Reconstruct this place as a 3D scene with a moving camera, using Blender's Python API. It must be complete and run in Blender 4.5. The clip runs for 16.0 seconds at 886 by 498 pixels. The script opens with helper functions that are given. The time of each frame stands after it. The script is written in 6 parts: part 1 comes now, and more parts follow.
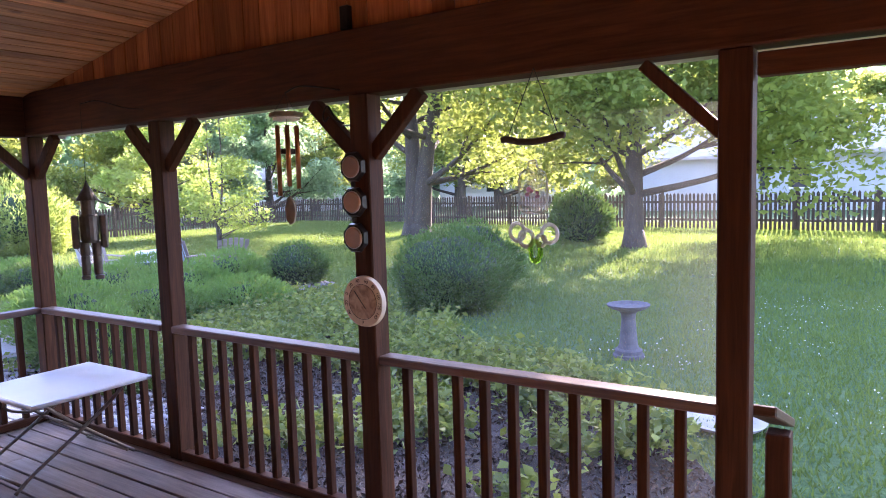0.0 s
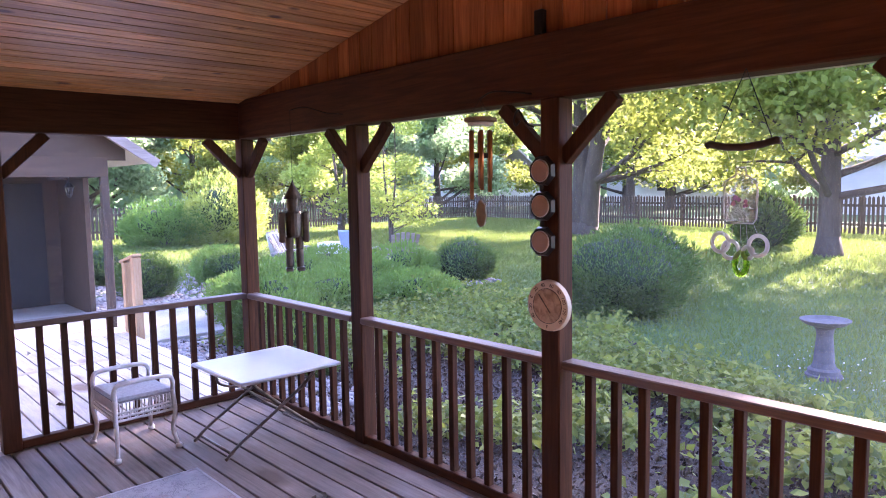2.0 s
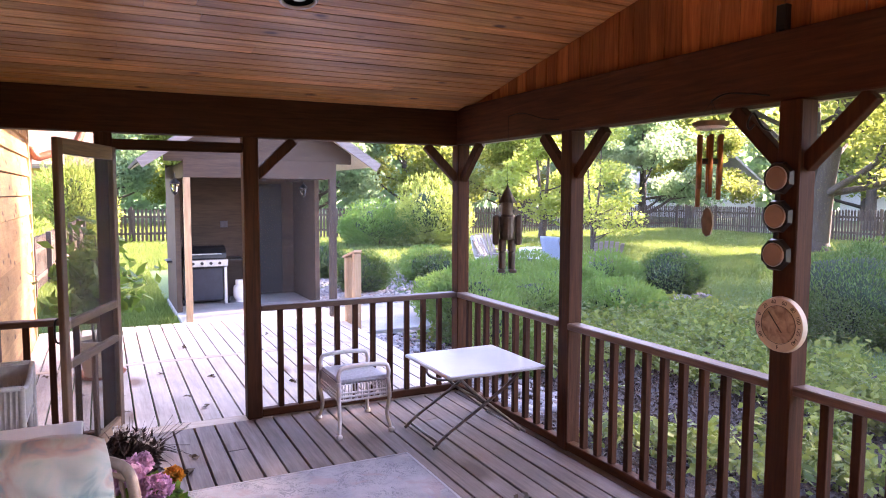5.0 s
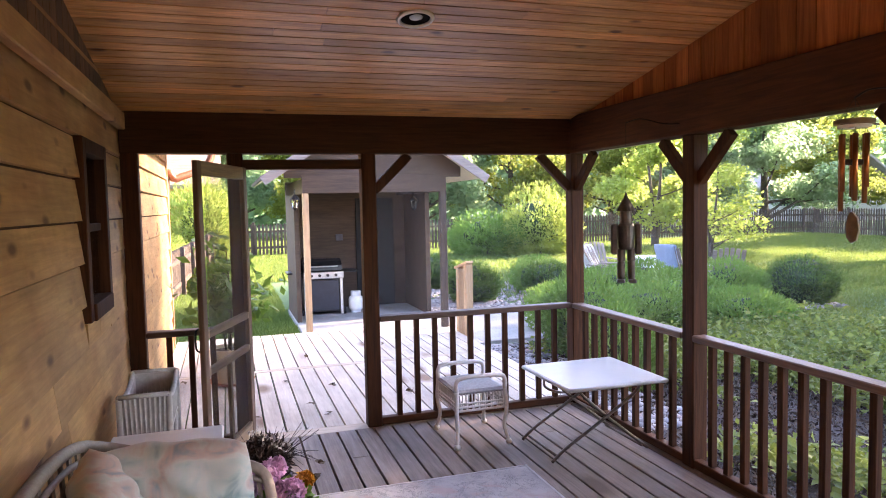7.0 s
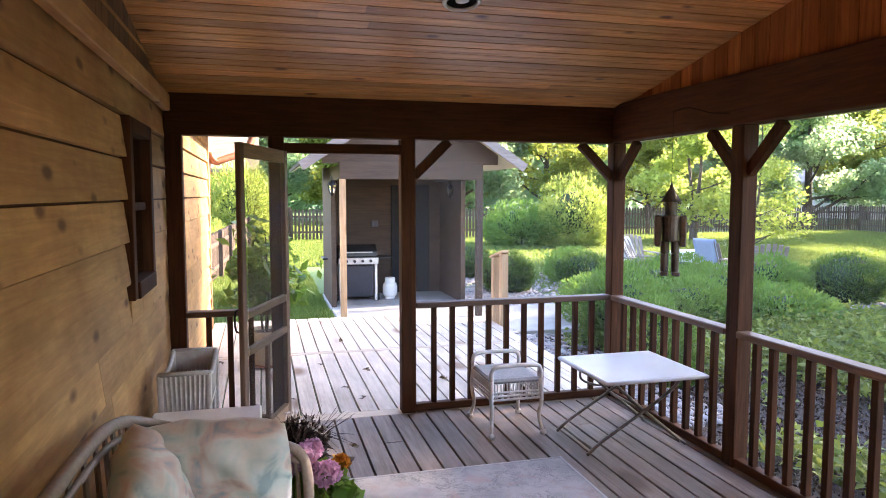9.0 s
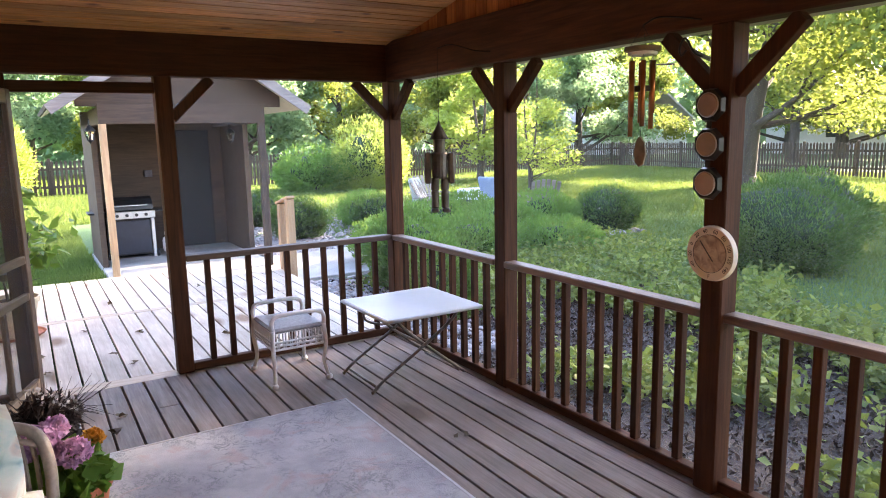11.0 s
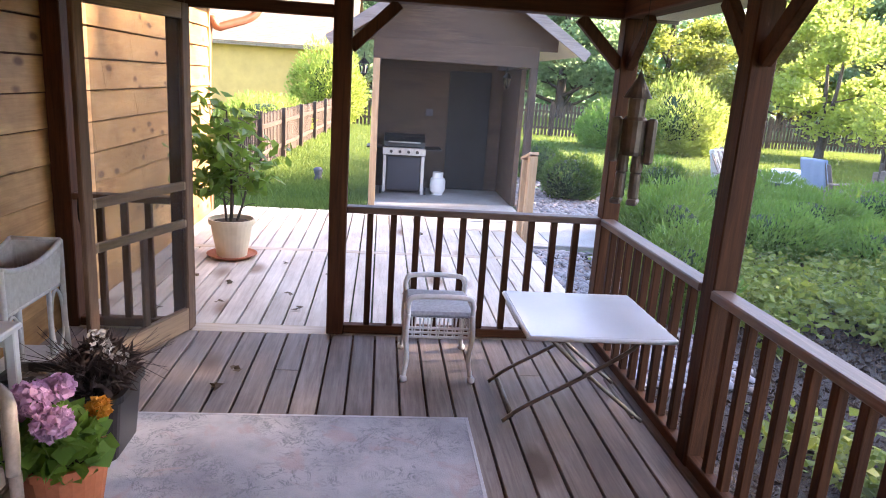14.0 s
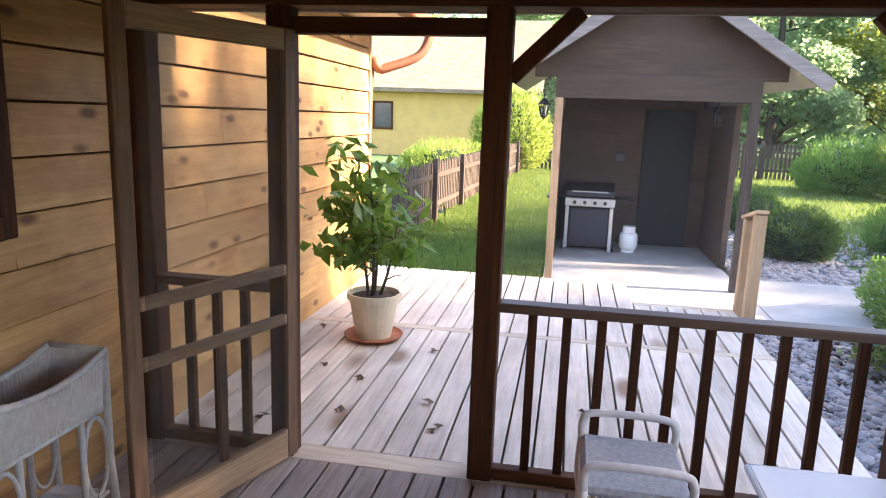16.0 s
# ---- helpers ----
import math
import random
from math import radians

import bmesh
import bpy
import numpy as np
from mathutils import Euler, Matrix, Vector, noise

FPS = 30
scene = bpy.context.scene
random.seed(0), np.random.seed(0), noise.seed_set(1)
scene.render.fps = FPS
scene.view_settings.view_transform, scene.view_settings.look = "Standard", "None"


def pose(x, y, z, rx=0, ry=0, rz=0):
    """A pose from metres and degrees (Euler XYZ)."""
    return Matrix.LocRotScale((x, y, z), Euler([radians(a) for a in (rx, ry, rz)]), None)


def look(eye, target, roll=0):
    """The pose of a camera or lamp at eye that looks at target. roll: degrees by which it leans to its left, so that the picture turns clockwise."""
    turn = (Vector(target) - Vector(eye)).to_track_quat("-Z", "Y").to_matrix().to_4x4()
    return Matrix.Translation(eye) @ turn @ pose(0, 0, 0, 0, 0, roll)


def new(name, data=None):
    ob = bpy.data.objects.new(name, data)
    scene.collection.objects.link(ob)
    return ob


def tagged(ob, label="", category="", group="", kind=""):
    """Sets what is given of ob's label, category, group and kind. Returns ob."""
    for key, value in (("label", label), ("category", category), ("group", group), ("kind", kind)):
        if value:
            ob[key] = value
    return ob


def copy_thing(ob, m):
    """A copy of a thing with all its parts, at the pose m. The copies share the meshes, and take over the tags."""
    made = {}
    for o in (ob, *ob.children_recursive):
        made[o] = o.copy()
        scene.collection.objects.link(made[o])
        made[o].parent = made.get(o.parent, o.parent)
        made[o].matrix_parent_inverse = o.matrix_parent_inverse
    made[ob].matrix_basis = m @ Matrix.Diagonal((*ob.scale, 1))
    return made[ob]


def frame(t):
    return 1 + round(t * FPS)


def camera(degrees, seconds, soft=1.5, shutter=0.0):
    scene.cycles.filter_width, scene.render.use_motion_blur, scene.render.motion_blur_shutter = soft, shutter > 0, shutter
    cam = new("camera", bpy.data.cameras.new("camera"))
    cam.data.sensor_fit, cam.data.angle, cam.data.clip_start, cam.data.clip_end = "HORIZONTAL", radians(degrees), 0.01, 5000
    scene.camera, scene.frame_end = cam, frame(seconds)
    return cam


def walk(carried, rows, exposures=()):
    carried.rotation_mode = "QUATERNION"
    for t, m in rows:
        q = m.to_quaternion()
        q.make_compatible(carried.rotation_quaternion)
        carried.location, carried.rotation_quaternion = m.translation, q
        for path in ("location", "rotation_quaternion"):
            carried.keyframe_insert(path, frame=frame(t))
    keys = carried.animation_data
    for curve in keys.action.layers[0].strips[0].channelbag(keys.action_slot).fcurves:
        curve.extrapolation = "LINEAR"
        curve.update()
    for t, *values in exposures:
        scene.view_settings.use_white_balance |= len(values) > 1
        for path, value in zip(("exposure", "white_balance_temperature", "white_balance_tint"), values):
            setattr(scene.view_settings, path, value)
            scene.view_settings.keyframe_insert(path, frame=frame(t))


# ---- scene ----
cam = camera(66.0, 16.0, 1.0)
PATH = [
    (0, (4.957, -0.848, 1.586), (3.862, 0.815, 1.4), -1.7),
    (0.5, (4.911, -0.866, 1.61), (3.729, 0.732, 1.395), -1.7),
    (1, (4.882, -0.881, 1.626), (3.597, 0.635, 1.402), -1.4),
    (1.5, (4.865, -0.874, 1.607), (3.485, 0.561, 1.417), -1.1),
    (2, (4.875, -0.924, 1.62), (3.421, 0.436, 1.436), -1.0),
    (2.5, (4.881, -0.939, 1.616), (3.359, 0.346, 1.438), -0.8),
    (3, (4.872, -0.971, 1.616), (3.295, 0.248, 1.45), -1.1),
    (3.5, (4.874, -0.953, 1.607), (3.222, 0.163, 1.442), -0.7),
    (4, (4.864, -1.012, 1.6), (3.179, 0.055, 1.443), -0.5),
    (4.5, (4.85, -1.022, 1.614), (3.122, -0.031, 1.439), -0.6),
    (5, (4.858, -1.006, 1.61), (3.074, -0.116, 1.449), 0.2),
    (7.5, (4.842, -1.068, 1.626), (2.915, -0.552, 1.475), 0.2),
    (7.7, (4.864, -1.067, 1.635), (2.932, -0.575, 1.471), 1.0),
    (8, (4.813, -1.106, 1.618), (2.884, -0.602, 1.465), 0.1),
    (8.2, (4.809, -1.117, 1.609), (2.878, -0.618, 1.453), 0.1),
    (10.3, (4.792, -1.014, 1.601), (2.925, -0.336, 1.368), -1.9),
    (10.5, (4.794, -1.007, 1.581), (2.978, -0.21, 1.322), -2.0),
    (11, (4.776, -0.908, 1.577), (3.092, 0.122, 1.251), -1.2),
    (11.5, (4.794, -0.747, 1.6), (3.146, 0.332, 1.257), 2.2),
    (12, (4.794, -0.53, 1.559), (3.153, 0.537, 1.151), 3.2),
    (12.5, (4.701, -0.355, 1.573), (3.075, 0.739, 1.171), 5.6),
    (13, (4.519, -0.157, 1.589), (2.8, 0.759, 1.135), 6.1),
    (13.5, (4.309, 0.045, 1.582), (2.427, 0.58, 1.172), 4.1),
    (14, (4.049, 0.166, 1.572), (2.116, 0.36, 1.098), 3.8),
    (14.5, (3.717, 0.24, 1.567), (1.751, 0.348, 1.217), 2.9),
    (15, (3.383, 0.274, 1.572), (1.429, 0.149, 1.171), 1.4),
    (15.5, (3.078, 0.28, 1.554), (1.151, -0.087, 1.169), 2.6),
    (16, (2.748, 0.228, 1.573), (0.817, -0.119, 1.191), 2.0),
]
walk(cam, [(t, look(eye, target, roll)) for t, eye, target, roll in PATH], [(0.0, 3.48, 5850, 38), (2.5, 3.76, 5850, 46), (5.0, 3.78, 6550, 42), (7.5, 3.6, 6800, 28), (10.5, 3.62, 6750, 22), (14.5, 3.47, 6700, 27), (16.0, 3.22, 6900, 22)])

# ---------------------------------------------------------------- world and sun
SUN_EL, SUN_AZ = radians(27), radians(-6)      # azimuth from +y towards +x
world = bpy.data.worlds.new("sky")
scene.world = world
world.use_nodes = True
wn = world.node_tree
sky = wn.nodes.new("ShaderNodeTexSky")
sky.sky_type = "NISHITA"
sky.sun_disc = False
sky.sun_elevation = SUN_EL
sky.sun_rotation = SUN_AZ
sky.dust_density = 1.0
wn.nodes["Background"].inputs["Strength"].default_value = 0.135
wn.links.new(sky.outputs[0], wn.nodes["Background"].inputs["Color"])
sun = new("sun", bpy.data.lights.new("sun", "SUN"))
sun.data.energy = 4.2
sun.data.angle = radians(0.9)
sun.data.color = (1.0, 0.85, 0.62)
to_sun = Vector((math.sin(SUN_AZ) * math.cos(SUN_EL), math.cos(SUN_AZ) * math.cos(SUN_EL), math.sin(SUN_EL)))
sun.matrix_world = look(to_sun * 60, (0, 0, 0))

GROUND = -0.38
SLAB = -0.31
ORIGIN = Matrix.Identity(4)


# ---------------------------------------------------------------- materials
def base_mat(name):
    m = bpy.data.materials.new(name)
    m.use_nodes = True
    nt = m.node_tree
    return m, nt, nt.nodes["Principled BSDF"]


def coords(nt, scale=(1, 1, 1), spread=True, world_space=False):
    """Object coordinates, shifted by each object's random number, then scaled."""
    add = nt.nodes.new("ShaderNodeVectorMath")
    add.operation = "ADD"
    if world_space:
        g = nt.nodes.new("ShaderNodeNewGeometry")
        nt.links.new(g.outputs["Position"], add.inputs[0])
        add.inputs[1].default_value = (0, 0, 0)
    else:
        tc = nt.nodes.new("ShaderNodeTexCoord")
        nt.links.new(tc.outputs["Object"], add.inputs[0])
        if spread:
            info = nt.nodes.new("ShaderNodeObjectInfo")
            mul = nt.nodes.new("ShaderNodeMath")
            mul.operation = "MULTIPLY"
            mul.inputs[1].default_value = 37.0
            nt.links.new(info.outputs["Random"], mul.inputs[0])
            nt.links.new(mul.outputs[0], add.inputs[1])
    mp = nt.nodes.new("ShaderNodeMapping")
    mp.inputs["Scale"].default_value = scale
    nt.links.new(add.outputs[0], mp.inputs[0])
    return mp.outputs[0]


def noise_tex(nt, vec, scale, detail=5.0, rough=0.6, distort=0.0):
    n = nt.nodes.new("ShaderNodeTexNoise")
    n.inputs["Scale"].default_value = scale
    n.inputs["Detail"].default_value = detail
    n.inputs["Roughness"].default_value = rough
    n.inputs["Distortion"].default_value = distort
    nt.links.new(vec, n.inputs["Vector"])
    return n.outputs["Fac"]


def ramp(nt, fac, stops):
    r = nt.nodes.new("ShaderNodeValToRGB")
    els = r.color_ramp.elements
    while len(els) < len(stops):
        els.new(0.5)
    for e, (p, c) in zip(els, stops):
        e.position = p
        e.color = (*c, 1)
    nt.links.new(fac, r.inputs[0])
    return r.outputs[0]


def mix(nt, fac, a, b, mode="MIX"):
    m = nt.nodes.new("ShaderNodeMix")
    m.data_type = "RGBA"
    m.blend_type = mode
    for sock, v in ((m.inputs[0], fac), (m.inputs[6], a), (m.inputs[7], b)):
        if isinstance(v, bpy.types.NodeSocket):
            nt.links.new(v, sock)
        elif isinstance(v, (int, float)):
            sock.default_value = v
        else:
            sock.default_value = (*v, 1)
    return m.outputs[2]


def bump(nt, b, height, strength=0.3, dist=0.01):
    n = nt.nodes.new("ShaderNodeBump")
    n.inputs["Strength"].default_value = strength
    n.inputs["Distance"].default_value = dist
    nt.links.new(height, n.inputs["Height"])
    nt.links.new(n.outputs[0], b.inputs["Normal"])


def vary(nt, col, lo, hi, island=False):
    """Brightness differs from piece to piece."""
    if island:
        src = nt.nodes.new("ShaderNodeNewGeometry").outputs["Random Per Island"]
    else:
        src = nt.nodes.new("ShaderNodeObjectInfo").outputs["Random"]
    v = ramp(nt, src, [(0, (lo, lo, lo)), (1, (hi, hi, hi))])
    return mix(nt, 1.0, col, v, "MULTIPLY")


def wood(name, dark, light, axis=0, rough=0.6, lo=0.85, hi=1.12, knots=None, strength=0.35, island=False, spec=0.5, stain=None):
    m, nt, b = base_mat(name)
    st = [1.0, 1.0, 1.0]
    st[axis] = 0.06
    v = coords(nt, st)
    grain = noise_tex(nt, v, 45, 6, 0.65, 0.6)
    st2 = [1.0, 1.0, 1.0]
    st2[axis] = 0.25
    v2 = coords(nt, st2)
    broad = noise_tex(nt, v2, 5, 4, 0.6)
    c = ramp(nt, grain, [(0.3, dark), (0.7, light)])
    shade = ramp(nt, broad, [(0.3, (0.72, 0.70, 0.68)), (0.65, (1.05, 1.05, 1.05))])
    c = mix(nt, 1.0, c, shade, "MULTIPLY")
    if knots:
        kst = [1.0, 1.0, 1.0]
        kst[axis] = 0.45
        vo = nt.nodes.new("ShaderNodeTexVoronoi")
        vo.inputs["Scale"].default_value = knots[1]
        nt.links.new(coords(nt, kst), vo.inputs["Vector"])
        kw = knots[2] if len(knots) > 2 else 1.0
        k = ramp(nt, vo.outputs["Distance"], [(0.09 * kw, (1, 1, 1)), (0.20 * kw, (0, 0, 0))])
        c = mix(nt, k, c, knots[0])
    if stain:
        s = ramp(nt, noise_tex(nt, coords(nt, (1, 1, 1), world_space=True), 1.3, 5, 0.65), [(0.42, (0, 0, 0)), (0.62, (1, 1, 1))])
        c = mix(nt, s, c, mix(nt, 1.0, c, stain, "MULTIPLY"))
    c = vary(nt, c, lo, hi, island)
    nt.links.new(c, b.inputs["Base Color"])
    b.inputs["Roughness"].default_value = rough
    b.inputs["Specular IOR Level"].default_value = spec
    bump(nt, b, grain, strength, 0.004)
    return m


def plain(name, color, rough=0.5, metal=0.0, amount=0.15, scale=12, strength=0.1, spec=0.5):
    m, nt, b = base_mat(name)
    n = noise_tex(nt, coords(nt), scale, 6, 0.65)
    lo = tuple(x * (1 - amount) for x in color)
    hi = tuple(min(1, x * (1 + amount)) for x in color)
    nt.links.new(ramp(nt, n, [(0.3, lo), (0.7, hi)]), b.inputs["Base Color"])
    b.inputs["Roughness"].default_value = rough
    b.inputs["Metallic"].default_value = metal
    b.inputs["Specular IOR Level"].default_value = spec
    if strength:
        bump(nt, b, noise_tex(nt, coords(nt), scale * 6, 5), strength, 0.003)
    return m


def leafy(name, dark, light, through_col, amount=0.45, rough=0.55):
    """Leaf: diffuse with light shining through, each leaf its own tint."""
    m, nt, b = base_mat(name)
    g = nt.nodes.new("ShaderNodeNewGeometry")
    c = ramp(nt, g.outputs["Random Per Island"], [(0, dark), (1, light)])
    big = ramp(nt, noise_tex(nt, coords(nt, world_space=True), 0.9, 3), [(0.3, (0.7, 0.75, 0.7)), (0.7, (1.15, 1.1, 1.0))])
    c = mix(nt, 1.0, c, big, "MULTIPLY")
    nt.links.new(c, b.inputs["Base Color"])
    b.inputs["Roughness"].default_value = rough
    b.inputs["Specular IOR Level"].default_value = 0.25
    tr = nt.nodes.new("ShaderNodeBsdfTranslucent")
    tr.inputs["Color"].default_value = (*through_col, 1)
    ms = nt.nodes.new("ShaderNodeMixShader")
    ms.inputs[0].default_value = amount
    nt.links.new(b.outputs[0], ms.inputs[1])
    nt.links.new(tr.outputs[0], ms.inputs[2])
    nt.links.new(ms.outputs[0], nt.nodes["Material Output"].inputs["Surface"])
    return m


def shingle_mat():
    """Tan asphalt shingles laid in level courses, each tab its own shade."""
    m, nt, b = base_mat("tan roof shingles")
    g = nt.nodes.new("ShaderNodeNewGeometry")
    sep = nt.nodes.new("ShaderNodeSeparateXYZ")
    nt.links.new(g.outputs["Position"], sep.inputs[0])
    add = nt.nodes.new("ShaderNodeMath")
    add.operation = "ADD"
    nt.links.new(sep.outputs["X"], add.inputs[0])
    nt.links.new(sep.outputs["Y"], add.inputs[1])
    com = nt.nodes.new("ShaderNodeCombineXYZ")
    nt.links.new(add.outputs[0], com.inputs[0])
    nt.links.new(sep.outputs["Z"], com.inputs[1])
    br = nt.nodes.new("ShaderNodeTexBrick")
    nt.links.new(com.outputs[0], br.inputs["Vector"])
    br.inputs["Scale"].default_value = 1.0
    br.inputs["Brick Width"].default_value = 0.32
    br.inputs["Row Height"].default_value = 0.085
    br.inputs["Mortar Size"].default_value = 0.007
    br.inputs["Color1"].default_value = (0.26, 0.205, 0.14, 1)
    br.inputs["Color2"].default_value = (0.19, 0.145, 0.095, 1)
    br.inputs["Mortar"].default_value = (0.09, 0.068, 0.045, 1)
    grit = ramp(nt, noise_tex(nt, coords(nt, world_space=True), 60, 4), [(0.3, (0.8, 0.8, 0.8)), (0.7, (1.15, 1.15, 1.15))])
    nt.links.new(mix(nt, 1.0, br.outputs["Color"], grit, "MULTIPLY"), b.inputs["Base Color"])
    b.inputs["Roughness"].default_value = 0.92
    bump(nt, b, br.outputs["Fac"], 0.5, -0.01)
    return m


M = {}
M["stain"] = wood("dark stained cedar", (0.034, 0.012, 0.005), (0.092, 0.034, 0.013), 2, 0.68, 0.85, 1.15, spec=0.2)
M["stain_x"] = wood("dark stained cedar along x", (0.052, 0.019, 0.008), (0.14, 0.054, 0.022), 0, 0.68, 0.85, 1.15, spec=0.2)
M["stain_y"] = wood("dark stained cedar along y", (0.036, 0.013, 0.005), (0.096, 0.036, 0.014), 1, 0.68, 0.85, 1.15, spec=0.2)
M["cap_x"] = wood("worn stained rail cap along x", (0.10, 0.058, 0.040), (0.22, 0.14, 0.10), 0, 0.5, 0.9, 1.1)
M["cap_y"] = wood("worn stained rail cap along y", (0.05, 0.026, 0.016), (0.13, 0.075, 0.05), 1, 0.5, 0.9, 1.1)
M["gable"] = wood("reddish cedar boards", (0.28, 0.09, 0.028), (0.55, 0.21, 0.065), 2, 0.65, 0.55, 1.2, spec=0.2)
M["ceiling"] = wood("honey pine ceiling boards", (0.46, 0.19, 0.052), (0.94, 0.53, 0.195), 1, 0.36, 0.68, 1.22, ((0.15, 0.05, 0.014), 5.0, 0.6), 0.3, True, spec=0.55)
M["deck"] = wood("weathered deck boards", (0.20, 0.150, 0.122), (0.38, 0.305, 0.258), 0, 0.62, 0.85, 1.12, ((0.14, 0.09, 0.06), 2.2), 0.4, stain=(0.82, 0.80, 0.80))
M["deck_new"] = wood("pale outdoor deck boards", (0.52, 0.45, 0.37), (0.72, 0.655, 0.57), 0, 0.65, 0.9, 1.1, ((0.24, 0.15, 0.09), 2.0), 0.35, stain=(0.86, 0.84, 0.82))
M["deck_new_y"] = wood("pale outdoor cross boards", (0.42, 0.33, 0.23), (0.62, 0.52, 0.40), 1, 0.65, 0.9, 1.1)
M["siding"] = wood("honey cedar lap siding", (0.53, 0.305, 0.118), (0.74, 0.45, 0.19), 0, 0.65, 0.78, 1.12, ((0.19, 0.088, 0.035), 7.0, 1.1), 0.35, stain=(0.74, 0.66, 0.58))
M["fence"] = wood("weathered brown fence wood", (0.035, 0.024, 0.018), (0.10, 0.07, 0.052), 2, 0.8, 0.75, 1.2)
M["fence_x"] = wood("weathered fence rail wood", (0.035, 0.024, 0.018), (0.10, 0.07, 0.052), 0, 0.8, 0.8, 1.15)
M["shed_wall"] = wood("brown painted shed boards", (0.047, 0.027, 0.017), (0.092, 0.056, 0.036), 1, 0.7, 0.9, 1.1)
M["door_wood"] = wood("weathered brown door wood", (0.085, 0.046, 0.026), (0.19, 0.11, 0.065), 2, 0.6, 0.9, 1.1)
# lighter copy of the door wood: sunlight on the rails put into colour
M["door_rail_lit"] = wood("door wood with sunlight in colour", (0.22, 0.145, 0.085), (0.42, 0.28, 0.17), 0, 0.6, 0.9, 1.1)
M["bath"] = plain("grey cast concrete", (0.095, 0.095, 0.115), 0.8, 0, 0.25, 14, 0.4)
M["towel"] = plain("pale blue towelling", (0.42, 0.52, 0.68), 0.95, 0, 0.08, 30, 0.3)
# darker copy of the gable cedar, with the house side's shade in its colour
M["gable_shaded"] = wood("cedar boards with shade in colour", (0.10, 0.045, 0.018), (0.22, 0.11, 0.05), 2, 0.6, 0.6, 1.2)
M["pine"] = wood("fresh pine post", (0.42, 0.25, 0.13), (0.60, 0.40, 0.23), 2, 0.6, 0.9, 1.1, ((0.2, 0.09, 0.04), 3))
M["fascia"] = wood("grey weathered fascia", (0.18, 0.15, 0.14), (0.33, 0.285, 0.265), 1, 0.7, 0.9, 1.1)
M["concrete"] = plain("pale concrete", (0.38, 0.365, 0.345), 0.85, 0, 0.14, 3, 0.25)
# white wicker of the planter, greyed to hold the shade it stands in
M["shaded_wicker"] = plain("white wicker with shade greyed in", (0.50, 0.505, 0.51), 0.6, 0, 0.15, 30, 0.25)
M["white_wicker"] = plain("white painted wicker", (0.70, 0.70, 0.70), 0.55, 0, 0.1, 30, 0.2)
M["white"] = plain("white paint", (0.78, 0.78, 0.77), 0.4, 0, 0.06, 8, 0.05)
M["tabletop"] = plain("glossy white table top", (0.74, 0.77, 0.80), 0.36, 0, 0.04, 3, 0.02)
M["chrome"] = plain("tarnished chrome tube", (0.25, 0.215, 0.19), 0.34, 1.0, 0.25, 20, 0.08)
M["black"] = plain("black enamel", (0.016, 0.016, 0.018), 0.35, 0, 0.3, 10, 0.08)
M["soot"] = plain("matt black lining", (0.010, 0.010, 0.010), 0.95, 0, 0.2, 10, 0.0, 0.0)
M["dark_metal"] = plain("dark iron", (0.02, 0.018, 0.017), 0.5, 0.6, 0.3, 20, 0.2)
M["steel"] = plain("brushed steel", (0.60, 0.60, 0.60), 0.35, 0.6, 0.12, 15, 0.05)
M["shingle"] = shingle_mat()
M["brown_paint"] = plain("brown painted metal", (0.22, 0.085, 0.045), 0.45, 0, 0.12, 10, 0.05)
M["tan_wall"] = plain("mustard painted board wall", (0.46, 0.31, 0.10), 0.8, 0, 0.1, 2, 0.1)
M["soffit"] = plain("cream soffit", (0.60, 0.55, 0.40), 0.6, 0, 0.06, 5, 0.05)
M["bark"] = wood("grey brown bark", (0.032, 0.025, 0.020), (0.092, 0.075, 0.063), 2, 0.9, 0.9, 1.1, None, 1.0)
M["leaf"] = leafy("maple leaf", (0.085, 0.14, 0.03), (0.18, 0.225, 0.045), (0.36, 0.43, 0.085), 0.46)
M["leaf_dark"] = leafy("blue green leaf", (0.10, 0.17, 0.09), (0.15, 0.22, 0.125), (0.40, 0.58, 0.32), 0.6)
M["leaf_yellow"] = leafy("golden leaf", (0.13, 0.20, 0.035), (0.26, 0.33, 0.065), (0.46, 0.58, 0.13), 0.5)
M["bush"] = leafy("clipped evergreen", (0.030, 0.072, 0.018), (0.10, 0.19, 0.042), (0.17, 0.30, 0.05), 0.28)
# near-black green for the added bush cores: inner shade as colour
M["bush_core"] = plain("dark core with shade in colour", (0.020, 0.042, 0.014), 0.95, 0, 0.4, 20, 0.5)
M["bush_light"] = leafy("fresh green shrub", (0.06, 0.145, 0.03), (0.14, 0.26, 0.055), (0.26, 0.45, 0.08), 0.4)
M["cover"] = leafy("ground cover leaf", (0.035, 0.08, 0.016), (0.24, 0.29, 0.055), (0.32, 0.41, 0.075), 0.3)
M["blade"] = leafy("grass blade", (0.048, 0.092, 0.022), (0.135, 0.198, 0.048), (0.26, 0.36, 0.075), 0.35)


